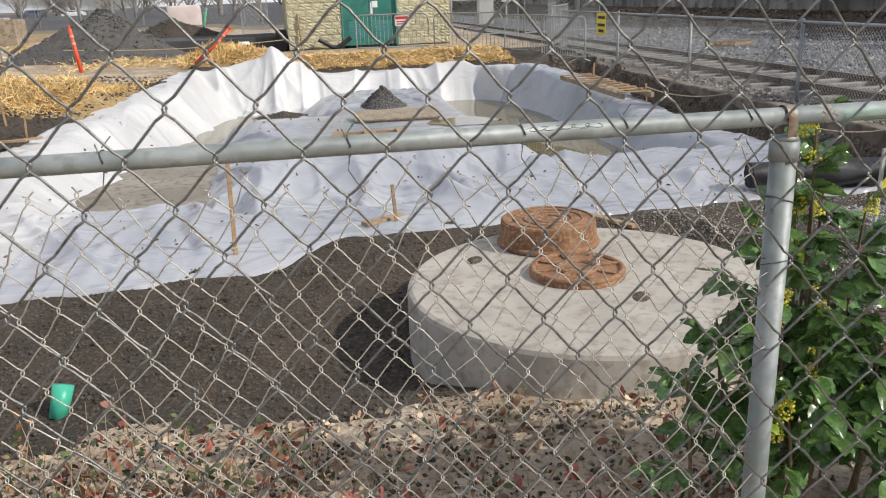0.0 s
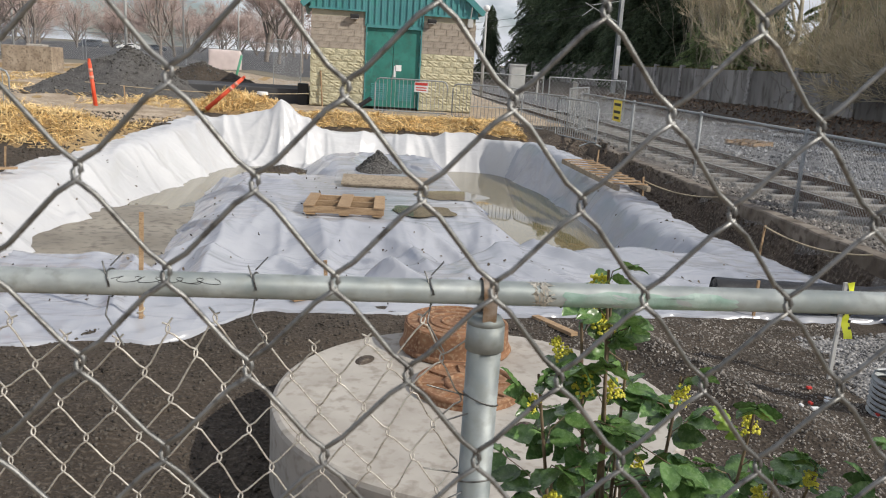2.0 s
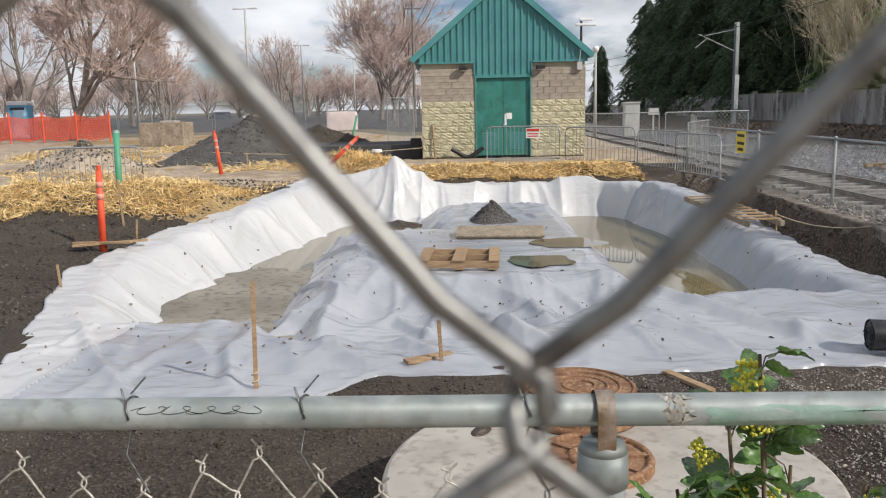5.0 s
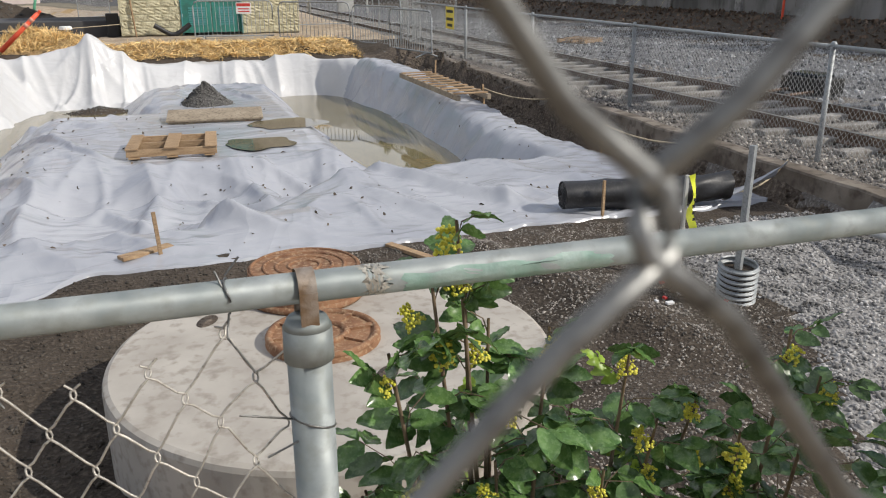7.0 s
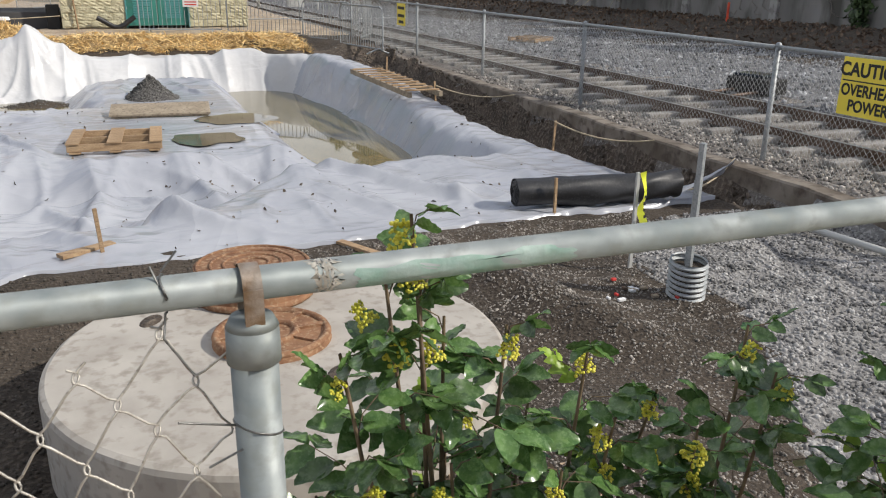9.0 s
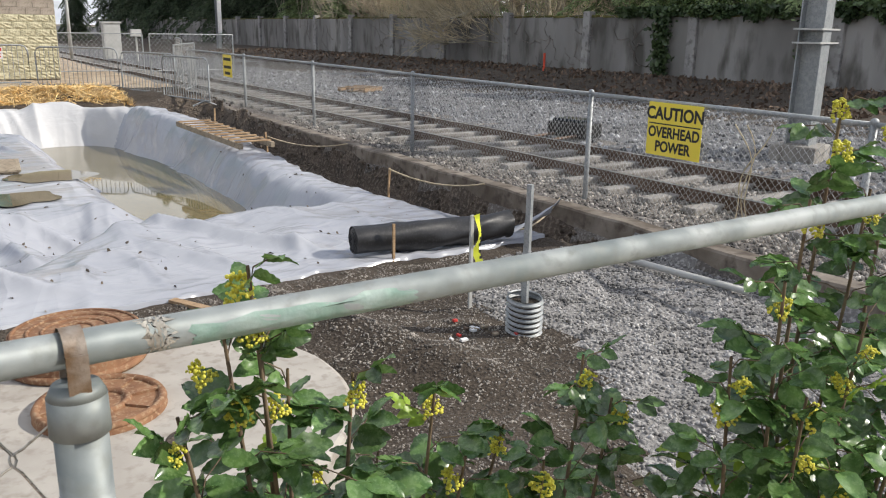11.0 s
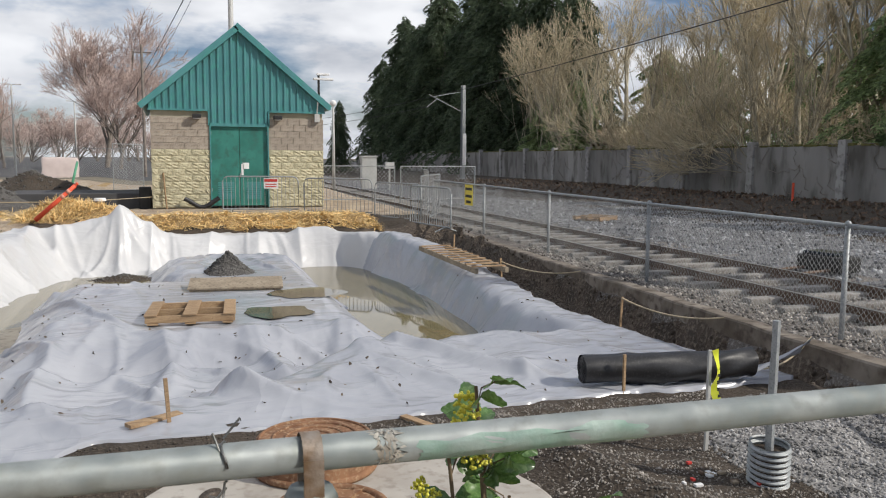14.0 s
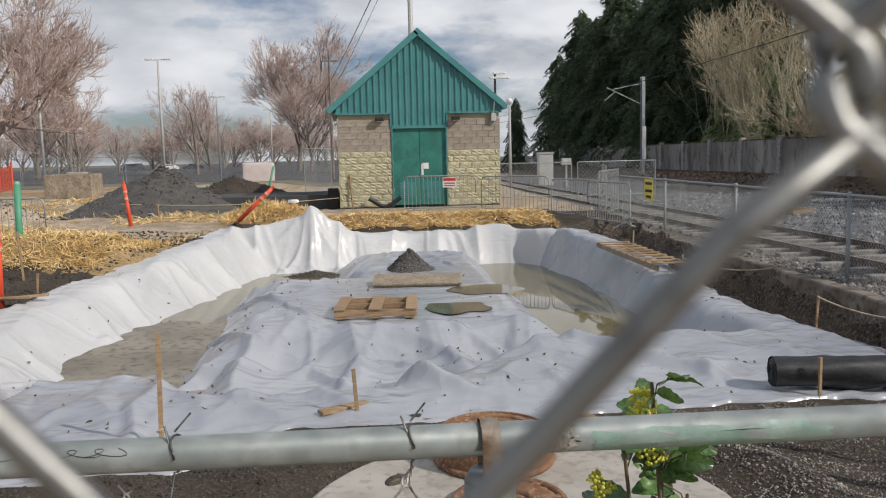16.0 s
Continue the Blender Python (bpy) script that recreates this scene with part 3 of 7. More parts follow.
v, f = [], []
for j in range(61):
    for i in range(33):
        x, y = lerp(-4.6, -0.9, i / 32), lerp(7.0, 14.2, j / 60)
        low = 0.10 * ss(12.2, 14.0, y + 0.5 * nz(x * 1.5, y)) + 0.05 * ss(-1.9, -1.2, x)
        v.append((x, y, WL + 0.06 - low + 0.018 * nz(x * 2.2, y * 2.2, 6) + 0.006 * nz(x * 9, y * 9, 2)))
for j in range(60):
    for i in range(32):
        a = j * 33 + i
        f.append((a, a + 1, a + 34, a + 33))
tagged(new("silt", mesh_of("silt", v, f, SILT, True)), "smooth grey-brown wet silt settled on the basin bottom", "silt", kind="structure")

# ---- footing along the tracks ----
bm = bmesh.new()
ys = list(np.arange(-4, 21.6, 0.5))
prev = None
for y in ys:
    x0 = curb_x(y) + 0.03 * nz(y * 2, 1)
    top = -0.12 + 0.03 * nz(y * 1.5, 8)
    ring = [bm.verts.new(p) for p in ((x0, y, -1.0), (x0, y, top), (x0 + 0.02, y, top + 0.02), (x0 + 0.22, y, top + 0.02), (x0 + 0.24, y, -1.0))]
    if prev:
        for a in range(4):
            bm.faces.new((prev[a], ring[a], ring[a + 1], prev[a + 1]))
    prev = ring
bmesh.ops.recalc_face_normals(bm, faces=bm.faces)
tagged(part("footing", bm, FOOT), "rough low concrete footing beside the dug trench", "footing", kind="structure")

# ---- rails and ties ----
SL = 0.03
SKEW = math.degrees(math.atan(SL))


def track(x0, y0, y1, zr, side, count):
    t = thing("railway_track", "single railway track with rusty rails on concrete ties in ballast", "track", kind="structure")
    me_t = None
    for k in range(count):
        y = y0 + 0.3 + k * 0.66
        if me_t is None:
            bm = bmesh.new()
            box(bm, (0, 0, 0), (2.5, 0.20, 0.18), bevel=0.02)
            me_t = bpy.data.meshes.new("tie")
            bm.to_mesh(me_t)
            bm.free()
            me_t.materials.append(TIE)
        piece("tie", me_t, t, pose(x0 + 0.7175 + SL * y + 0.02 * nz(y, 4), y, zr - 0.19 + 0.012 * nz(y * 3, 2), 0, 0, -SKEW + 1.5 * nz(y * 5, 7)))
    for off in (0, 1.435):
        bm = bmesh.new()
        d = Vector((SL, 1, 0)).normalized()
        n = Vector((d.y, -d.x, 0))
        prof = [(-0.07, -0.145), (-0.07, -0.13), (-0.012, -0.11), (-0.012, -0.04), (-0.036, -0.03), (-0.036, -0.002), (0.036, -0.002), (0.036, -0.03), (0.012, -0.04), (0.012, -0.11), (0.07, -0.13), (0.07, -0.145)]
        ends = []
        for y in (y0, y1):
            o = Vector((x0 + off + SL * y, y, zr))
            ends.append([bm.verts.new(o + n * a + Vector((0, 0, b))) for a, b in prof])
        for a in range(len(prof)):
            b = (a + 1) % len(prof)
            bm.faces.new((ends[0][a], ends[0][b], ends[1][b], ends[1][a]))
        bmesh.ops.recalc_face_normals(bm, faces=bm.faces)
        r = part("rail", bm, RAILSTEEL, t)
        bm = bmesh.new()
        a, b = (Vector((x0 + off + SL * y, y, zr + 0.001)) for y in (y0, y1))
        v = [bm.verts.new(p) for p in (a - n * 0.03, a + n * 0.03, b + n * 0.03, b - n * 0.03)]
        bm.faces.new(v)
        part("rail_head", bm, RAILTOP, r, "worn shiny running surface")
    return t


track(7.6, -6.0, 140.0, 0.02, 0, 130)

# ---- long concrete wall ----
wall = thing("wall_far", "tall stained precast concrete wall with pale posts and mossy top", "wall", kind="structure")


def wall_x(y):
    return 25.6 + 0.055 * y


step = 6.05
yk = [-9.35 + step * k for k in range(27)]
for k, y in enumerate(yk):
    x, z0 = wall_x(y), 0.0
    bm = bmesh.new()
    box(bm, (x - 0.06, y, 1.2), (0.36, 0.42, 2.9), bevel=0.03)
    part("post", bm, PILLAR, wall)
    if k < len(yk) - 1:
        y2 = yk[k + 1]
        bm = bmesh.new()
        mid = Vector(((x + wall_x(y2)) / 2, (y + y2) / 2, 1.03))
        box(bm, (0, 0, 0), (0.16, step - 0.3, 2.75 + 0.05 * nz(k * 1.7, 3)), Matrix.Translation(mid) @ pose(0, 0, 0, 0, 0, -math.degrees(math.atan(0.055))), bevel=0.015)
        panel = part("panel", bm, WALLC, wall)
        bm = bmesh.new()
        for q in range(9):
            s = (q + random.random()) / 9 - 0.5
            box(bm, (0, s * (step - 0.5), 1.39 + random.uniform(0, 0.03)), (0.22, random.uniform(0.3, 0.75), random.uniform(0.05, 0.12)), Matrix.Translation(mid) @ pose(0, 0, 0, 0, 0, -math.degrees(math.atan(0.055))), bevel=0.03)
        part("moss", bm, MOSS, panel, "yellow-green moss along the top")

# ---- fence along the tracks ----
FT, FB = 1.07, -0.16
POSTS = [-3.6, 0.2, 3.4, 6.75, 10.88, 14.86, 19.08, 24.2]


def link_paths(n, pitch, rows, half, start, along, wob=0.0, depth=0.0, z0=0.0, xlen=0.22):
    """Zigzag strands of a woven wire fence: strand k bends between k and k + 1 half pitches."""
    out = []
    for k in range(n):
        p = []
        for r in range(rows + 1):
            right = (r + k) % 2
            a = (k + (1 if right else 0)) * pitch / 2
            sgn = 1 if right else -1
            zz = z0 + r * half
            ex, ez = xlen * pitch / 2, xlen * half
            if depth:
                inward = -sgn
                # in along one leg at the front, round the bend, out along the other leg at the back
                p.append((a + inward * ex, -depth, zz - ez))
                p.append((a + sgn * depth * 0.9, -depth * 0.75, zz - ez * 0.28))
                p.append((a + sgn * depth * 1.15, 0.0, zz))
                p.append((a + sgn * depth * 0.9, depth * 0.75, zz + ez * 0.28))
                p.append((a + inward * ex, depth, zz + ez))
            else:
                p.append((a, 0.004 * sgn, zz))
        out.append((k, np.array(p)))
    return out


def fence_tracks():
    f = thing("chain_link_fence", "waist-high galvanised chain-link fence with round top rail beside the tracks", "fence")
    d = Vector((0.07, 1, 0)).normalized()
    for y in POSTS:
        bm = bmesh.new()
        x = fence_x(y)
        rod(bm, (x, y, -0.6), (x, y, FT + 0.0), 0.03, seg=12)
        bmesh.ops.create_uvsphere(bm, u_segments=10, v_segments=6, radius=0.036, matrix=Matrix.Translation((x, y, FT + 0.02)))
        part("post", bm, GALV, f, smooth=True)
    for a, b in zip(POSTS, POSTS[1:]):
        bm = bmesh.new()
        rod(bm, (fence_x(a), a, FT), (fence_x(b), b, FT), 0.024, seg=10)
        part("top_rail", bm, GALV, f, smooth=True)
    pitch, half = 0.072, 0.038
    n = int((POSTS[-1] - POSTS[0]) / (pitch / 2))
    paths = []
    for k, p in link_paths(n, pitch, 32, half, 0, 0, z0=FB + 0.02):
        yy = POSTS[0] + p[:, 0]
        w = 0.012 * np.sin(yy * 2.1) + 0.01 * np.sin(yy * 5.3)
        q = np.stack([6.415 + 0.0637 * yy - 0.03 + p[:, 1] + w, yy, p[:, 2]], 1)
        paths.append((q, 0.0029))
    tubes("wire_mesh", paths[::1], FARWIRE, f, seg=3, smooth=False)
    return f


fence_tracks()

# ---- pump shed ----
SX0, SX1, SY, SZ, SE = -0.33, 5.05, 26.9, 0.10, 3.14
DX0, DX1, DZ = 1.47, 3.23, 2.66
shed = thing("pump_shed", "small split-face block shed with teal metal gable and teal double doors", "shed", (-0.07, 0, 0.05))
DEEP = 6.0
for x0, x1 in ((SX0, DX0 - 0.04), (DX1 + 0.04, SX1)):
    bm = bmesh.new()
    box(bm, ((x0 + x1) / 2, SY + 0.14, (SZ - 0.3 + SE) / 2), (x1 - x0 - 0.03, 0.20, SE - SZ + 0.3))
    part("front_wall", bm, MORTAR, shed)
bm = bmesh.new()
for x in (SX0 + 0.12, SX1 - 0.12):
    box(bm, (x, SY + 0.26 + DEEP / 2, (SZ - 0.3 + SE) / 2), (0.2, DEEP, SE - SZ + 0.3))
box(bm, ((SX0 + SX1) / 2, SY + DEEP + 0.36, (SZ - 0.3 + SE) / 2), (SX1 - SX0, 0.2, SE - SZ + 0.3))
part("rear_wall", bm, BLOCK, shed)


def face_block(w, rough):
    """One block with an uneven split face."""
    bm = bmesh.new()
    box(bm, (0, 0, 0), (w - 0.008, 0.10, 0.195))
    if rough:
        fs = [f for f in bm.faces if f.normal.y < -0.9]
        r = bmesh.ops.subdivide_edges(bm, edges=list({e for f in fs for e in f.edges}), cuts=3, use_grid_fill=True)
        for v in bm.verts:
            if v.co.y < -0.04 and abs(v.co.x) < w / 2 - 0.02 and abs(v.co.z) < 0.09:
                v.co.y -= random.uniform(0.0, 0.035)
    me = bpy.data.meshes.new("block")
    bm.to_mesh(me)
    bm.free()
    me.materials.append(BLOCK if rough else BLOCKTOP)
    return me


VAR = {(w, r): [face_block(w, r) for _ in range(3)] for w in (0.4, 0.2) for r in (True, False)}
courses = int((SE - SZ) / 0.2033)
for x0, x1 in ((SX0, DX0 - 0.04), (DX1 + 0.04, SX1)):
    for c in range(courses):
        x = x0
        z = SZ + 0.2033 * (c + 0.5)
        w = 0.2 if c % 2 else 0.4
        while x < x1 - 0.05:
            w2 = min(w, x1 - x)
            me = random.choice(VAR[(0.4 if w2 > 0.25 else 0.2, c < courses - 5)])
            m = pose(x + w2 / 2, SY, z)
            m = m @ Matrix.Diagonal((w2 / (0.4 if w2 > 0.25 else 0.2), 1, 1, 1))
            piece("block", me, shed, m)
            x += w2
            w = 0.4
# doors
for x0, x1 in ((DX0, (DX0 + DX1) / 2 - 0.006), ((DX0 + DX1) / 2 + 0.006, DX1)):
    bm = bmesh.new()
    box(bm, ((x0 + x1) / 2, SY + 0.03, (SZ + 0.04 + DZ) / 2), (x1 - x0, 0.05, DZ - SZ - 0.04), bevel=0.006)
    dr = part("door", bm, TEALDOOR, shed, "faded teal steel door leaf")
    bm = bmesh.new()
    cx = (x0 + x1) / 2
    for k in range(8):
        box(bm, (cx, SY + 0.002, SZ + 0.28 + k * 0.07), (0.5, 0.02, 0.045), Matrix())
    part("louvre", bm, TEAL, dr, "slatted vent low in the door")
    bm = bmesh.new()
    for z in (0.5, 1.4, 2.3):
        rod(bm, (x0 if x0 == DX0 else x1, SY - 0.0, SZ + z), (x0 if x0 == DX0 else x1, SY - 0.0, SZ + z + 0.11), 0.014, seg=8)
    part("hinge", bm, GALV, dr)
bm = bmesh.new()
box(bm, (DX0 + 1.07, SY - 0.003, SZ + 1.32), (0.20, 0.008, 0.20))
box(bm, (DX0 + 0.96, SY - 0.003, SZ + 1.20), (0.07, 0.008, 0.36))
part("notice", bm, WHITE, shed, "torn white notice on the door")
bm = bmesh.new()
box(bm, (DX0 + 0.90, SY - 0.02, SZ + 1.02), (0.03, 0.05, 0.14), bevel=0.005)
part("door_handle", bm, GALV, shed)
bm = bmesh.new()
for x in (DX0 - 0.02, DX1 + 0.02):
    box(bm, (x, SY - 0.01, (SZ + DZ) / 2), (0.04, 0.16, DZ - SZ))
box(bm, ((DX0 + DX1) / 2, SY - 0.01, DZ + 0.02), (DX1 - DX0 + 0.08, 0.16, 0.04))
part("door_frame", bm, TEAL, shed)
# gable of standing ribs
AX, AZ = (SX0 + SX1) / 2, 5.66
EX, EZ = 0.09, SE + 0.16


def roof_z(x):
    return lerp(AZ, EZ, abs(x - AX) / ((SX1 - SX0) / 2 + EX))


bm = bmesh.new()
y = SY - 0.03
pts = [(SX0 - 0.05, SE), (DX0 - 0.05, SE), (DX0 - 0.05, DZ + 0.05), (DX1 + 0.05, DZ + 0.05), (DX1 + 0.05, SE), (SX1 + 0.05, SE), (SX1 + 0.05, roof_z(SX1 + 0.05)), (AX, AZ), (SX0 - 0.05, roof_z(SX0 - 0.05))]
front = [bm.verts.new((px, y, pz)) for px, pz in pts]
fc = bm.faces.new(front)
ex = bmesh.ops.extrude_face_region(bm, geom=[fc])
for v in ex["geom"]:
    if isinstance(v, bmesh.types.BMVert):
        v.co.y += 0.12
bmesh.ops.recalc_face_normals(bm, faces=bm.faces)
gable = part("gable", bm, TEAL, shed, "teal ribbed metal gable")
nrib = 26
for k in range(nrib + 1):
    x = SX0 + (SX1 - SX0) * k / nrib
    z0 = DZ + 0.06 if DX0 - 0.06 < x < DX1 + 0.06 else SE + 0.01
    z1 = roof_z(x) - 0.03
    if z1 - z0 < 0.06:
        continue
    bm = bmesh.new()
    box(bm, (x, y - 0.018, (z0 + z1) / 2), (0.065, 0.045, z1 - z0), bevel=0.012)
    part("rib", bm, TEAL, gable)
bm = bmesh.new()
for x0, x1, z in ((SX0 - 0.06, DX0 - 0.05, SE), (DX1 + 0.05, SX1 + 0.06, SE), (DX0 - 0.05, DX1 + 0.05, DZ + 0.05)):
    box(bm, ((x0 + x1) / 2, y - 0.025, z + 0.02), (x1 - x0, 0.07, 0.06))
for x in (DX0 - 0.05, DX1 + 0.05):
    box(bm, (x, y - 0.025, (SE + DZ) / 2 + 0.03), (0.05, 0.07, SE - DZ))
part("trim", bm, TEAL, gable)
for s in (-1, 1):
    bm = bmesh.new()
    a = Vector((AX, SY - 0.14, AZ + 0.06))
    b = Vector((AX + s * ((SX1 - SX0) / 2 + EX + 0.10), SY - 0.14, EZ - 0.02))
    d = (b - a).normalized()
    up = Vector((-d.z * s, 0, d.x * s)) if s > 0 else Vector((d.z, 0, -d.x))
    if up.z < 0:
        up = -up
    L = DEEP + 1.0
    q = [a, b, b + Vector((0, L, 0)), a + Vector((0, L, 0))]
    vs = [bm.verts.new(p) for p in q] + [bm.verts.new(p + up * 0.10) for p in q]
    for ix in ((0, 1, 2, 3), (4, 7, 6, 5), (0, 4, 5, 1), (1, 5, 6, 2), (2, 6, 7, 3), (3, 7, 4, 0)):
        bm.faces.new([vs[i] for i in ix])
    bmesh.ops.recalc_face_normals(bm, faces=bm.faces)
    part("roof", bm, TEAL, shed, "teal metal roof slope")
    bm = bmesh.new()
    ln = (b - a).length
    mtx = Matrix.Translation((a + b) / 2 + Vector((0, -0.03, 0)) + up * 0.03) @ pose(0, 0, 0, 0, -math.degrees(math.atan2(d.z, d.x)), 0)
    box(bm, (-s * 0.06, 0, 0), (ln + 0.12, 0.05, 0.19), mtx, bevel=0.008)
    part("bargeboard", bm, TEAL, shed)
    bm = bmesh.new()
    rod(bm, b + Vector((0, 0, 0.02)), b + Vector((0, L, 0.02)), 0.06, seg=10)
    part("gutter", bm, TEAL, shed)
for x in (DX0 - 0.42, DX1 + 0.33):
    bm = bmesh.new()
    box(bm, (x, SY - 0.17, SE - 0.17), (0.28, 0.22, 0.13), pose(0, 0, 0), bevel=0.03)
    lampb = part("wall_lamp", bm, BLACK, shed, "dark wall-pack lamp")
    bm = bmesh.new()
    box(bm, (x, SY - 0.17, SE - 0.245), (0.22, 0.16, 0.02))
    part("lens", bm, WHITE, lampb)
bm = bmesh.new()
box(bm, (SX1 - 0.22, SY - 0.13, SE - 0.16), (0.17, 0.13, 0.26), bevel=0.015)
rod(bm, (SX1 - 0.22, SY - 0.13, SE - 0.03), (SX1 - 0.2, SY - 0.22, SE + 0.35), 0.018, seg=8)
part("camera_box", bm, GREYPAINT, shed, "pale grey fixture on a conduit")

# ---- concrete vault with its covers ----
VX, VY, VR, VT = 0.80, 3.72, 1.10, 0.02
vault = thing("manhole_vault", "round pale concrete vault slab with rusty iron covers", "manhole", (VX, VY, 0))
bm = bmesh.new()
prof = [(0.0, VT), (VR - 0.03, VT), (VR - 0.008, VT - 0.012), (VR, VT - 0.035), (VR, -0.62)]
seg = 96
rings = []
for r, z in prof:
    if r == 0:
        rings.append([bm.verts.new((0, 0, z))])
    else:
        rings.append([bm.verts.new((r * math.cos(2 * math.pi * k / seg), r * math.sin(2 * math.pi * k / seg), z + (0.004 * nz(k * 0.4, r) if z > -0.5 else 0))) for k in range(seg)])
for k in range(seg):
    k2 = (k + 1) % seg
    bm.faces.new((rings[0][0], rings[1][k], rings[1][k2]))
    for a, b in zip(rings[1:], rings[2:]):
        bm.faces.new((a[k], b[k], b[k2], a[k2]))
bmesh.ops.recalc_face_normals(bm, faces=bm.faces)
part("slab", bm, CONC, vault)


def cover(c, r, z0, h, ribs, name):
    bm = bmesh.new()
    rod(bm, (0, 0, z0), (0, 0, z0 + h), r * 1.03, r, seg=56)
    ob = part(name, bm, RUST, vault, "rusty cast iron cover")
    ob.location = (c[0] - VX, c[1] - VY, 0)
    zt = z0 + h
    if ribs:
        for rr in (0.95, 0.72, 0.50, 0.28):
            a = [(r * rr * math.cos(k / 40 * 2 * math.pi), r * rr * math.sin(k / 40 * 2 * math.pi), zt) for k in range(41)]
            tubes("ring", [(a, 0.010)], RUST, ob, seg=6)
        a = [(r * 1.02 * math.cos(k / 48 * 2 * math.pi), r * 1.02 * math.sin(k / 48 * 2 * math.pi), z0 + 0.02) for k in range(49)]
        tubes("flange", [(a, 0.022)], RUST, ob, seg=6)
    else:
        for rr in (0.96, 0.42):
            a = [(r * rr * math.cos(k / 40 * 2 * math.pi), r * rr * math.sin(k / 40 * 2 * math.pi), zt) for k in range(41)]
            tubes("ring", [(a, 0.020)], RUST, ob, seg=6)
        for k in range(8):
            a = k * math.pi / 4
            bm = bmesh.new()
            box(bm, (r * 0.69, 0, zt), (r * 0.52, 0.035, 0.026), pose(0, 0, 0, 0, 0, math.degrees(a)))
            part("spoke", bm, RUST, ob)
    return ob


cover((0.80, 4.47), 0.325, VT, 0.17, True, "cover")
cover((0.76, 3.80), 0.285, VT, 0.035, False, "grate")
# slightly raised dark ovals: the shade inside the lifting holes, put in as colour
for px, py in ((0.96, 3.32), (0.22, 4.25)):
    bm = bmesh.new()
    bmesh.ops.create_uvsphere(bm, u_segments=16, v_segments=8, radius=1, matrix=Matrix.Translation((px - VX, py - VY, VT - 0.001)) @ pose(0, 0, 0, 0, 0, -30) @ Matrix.Diagonal((0.05, 0.085, 0.012, 1)))
    part("lifting_eye_shade", bm, TRENCH, vault, "dark oval standing for a lifting eye's shaded hollow", True)
# stencilled marks on the side, too worn to read
for k, (a0, a1, z) in enumerate(((-97, -95, -0.14), (-93, -88, -0.14), (-97, -94, -0.20), (-92, -86, -0.20), (-97, -92, -0.34), (-90, -87, -0.34))):
    bm = bmesh.new()
    vv = []
    for q in range(5):
        a = radians(lerp(a0, a1, q / 4))
        vv.append([bm.verts.new(((VR + 0.003) * math.cos(a), (VR + 0.003) * math.sin(a), z + s * 0.018)) for s in (-1, 1)])
    for q in range(4):
        bm.faces.new((vv[q][0], vv[q + 1][0], vv[q + 1][1], vv[q][1]))
    part("stencil_mark", bm, SCRAPE, vault, "faint stencilled bar")

# ---- rail of the low fence ----
RZ = 1.387


def rail_y(x):
    return 1.058 - 0.042 * x


low = thing("low_fence", "weathered galvanised pipe rail on a post with sagging chain-link mesh", "fence")
bm = bmesh.new()
rod(bm, (-7.0, rail_y(-7.0), RZ), (3.2, rail_y(3.2), RZ), 0.0215, seg=32)
rail = part("top_rail", bm, RAILPIPE, low, "grey galvanised pipe", True)
PX, PY = 0.213, rail_y(0.213) - 0.002


def sleeve(x0, x1, r, material, name, parent, arc=(0, 360), ragged=0.0, label=""):
    bm = bmesh.new()
    n = 28
    cols = []
    for i in range(9):
        x = lerp(x0, x1, i / 8)
        row = []
        for k in range(n + 1):
            a = radians(lerp(arc[0], arc[1], k / n)) + ragged * 1.5 * nz(i * 0.7, k * 0.2, 3)
            xx = x + ragged * 0.02 * nz(k * 0.6, i * 0.3, 9) * (1 if i in (0, 8) else 0)
            row.append(bm.verts.new((xx, rail_y(xx) + r * math.cos(a), RZ + r * math.sin(a))))
        cols.append(row)
    for i in range(8):
        for k in range(n):
            bm.faces.new((cols[i][k], cols[i + 1][k], cols[i + 1][k + 1], cols[i][k + 1]))
    bmesh.ops.recalc_face_normals(bm, faces=bm.faces)
    return part(name, bm, material, parent, label, True)


sleeve(0.345, 0.66, 0.0219, GREENPAINT, "paint_smear", rail, (150, 400), 0.5, "faded green paint smear")
sleeve(0.292, 0.318, 0.0219, SCRAPE, "scrape", rail, (70, 240), 1.0, "scraped pale patch")
# marker scribble on the pipe, illegible
scrib = []
for k in range(4):
    pts = []
    for q in range(16):
        a = q / 15
        x = -0.415 + k * 0.042 + 0.05 * a + 0.012 * math.sin(a * 11 + k * 2)
        th = radians(212 + 14 * math.sin(a * 9 + k * 1.7))
        pts.append((x, rail_y(x) + 0.0217 * math.cos(th), RZ - 0.0217 * math.sin(th)))
    scrib.append((pts, 0.0006))
tubes("scribble", scrib, BLACK, rail, seg=4, label="black marker scribble")
bm = bmesh.new()
rod(bm, (PX, PY, -0.7), (PX, PY, 1.30), 0.0305, seg=28)
post = part("post", bm, RAILPIPE, low, "grey galvanised post", True)
bm = bmesh.new()
rod(bm, (PX, PY, 1.285), (PX, PY, 1.332), 0.0345, 0.0335, seg=28)
rod(bm, (PX, PY, 1.332), (PX, PY, 1.345), 0.0335, 0.027, seg=28)
part("post_cap", bm, RAILPIPE, post, "dull aluminium loop cap", True)
band = sleeve(PX - 0.012, PX + 0.012, 0.0265, DARKRUST, "loop_band", post, (-10, 190), 0, "rust-stained loop round the rail")
for s in (-1, 1):
    bm = bmesh.new()
    box(bm, (PX, PY + s * 0.0255, RZ - 0.022), (0.024, 0.004, 0.046))
    part("band_leg", bm, DARKRUST, band)

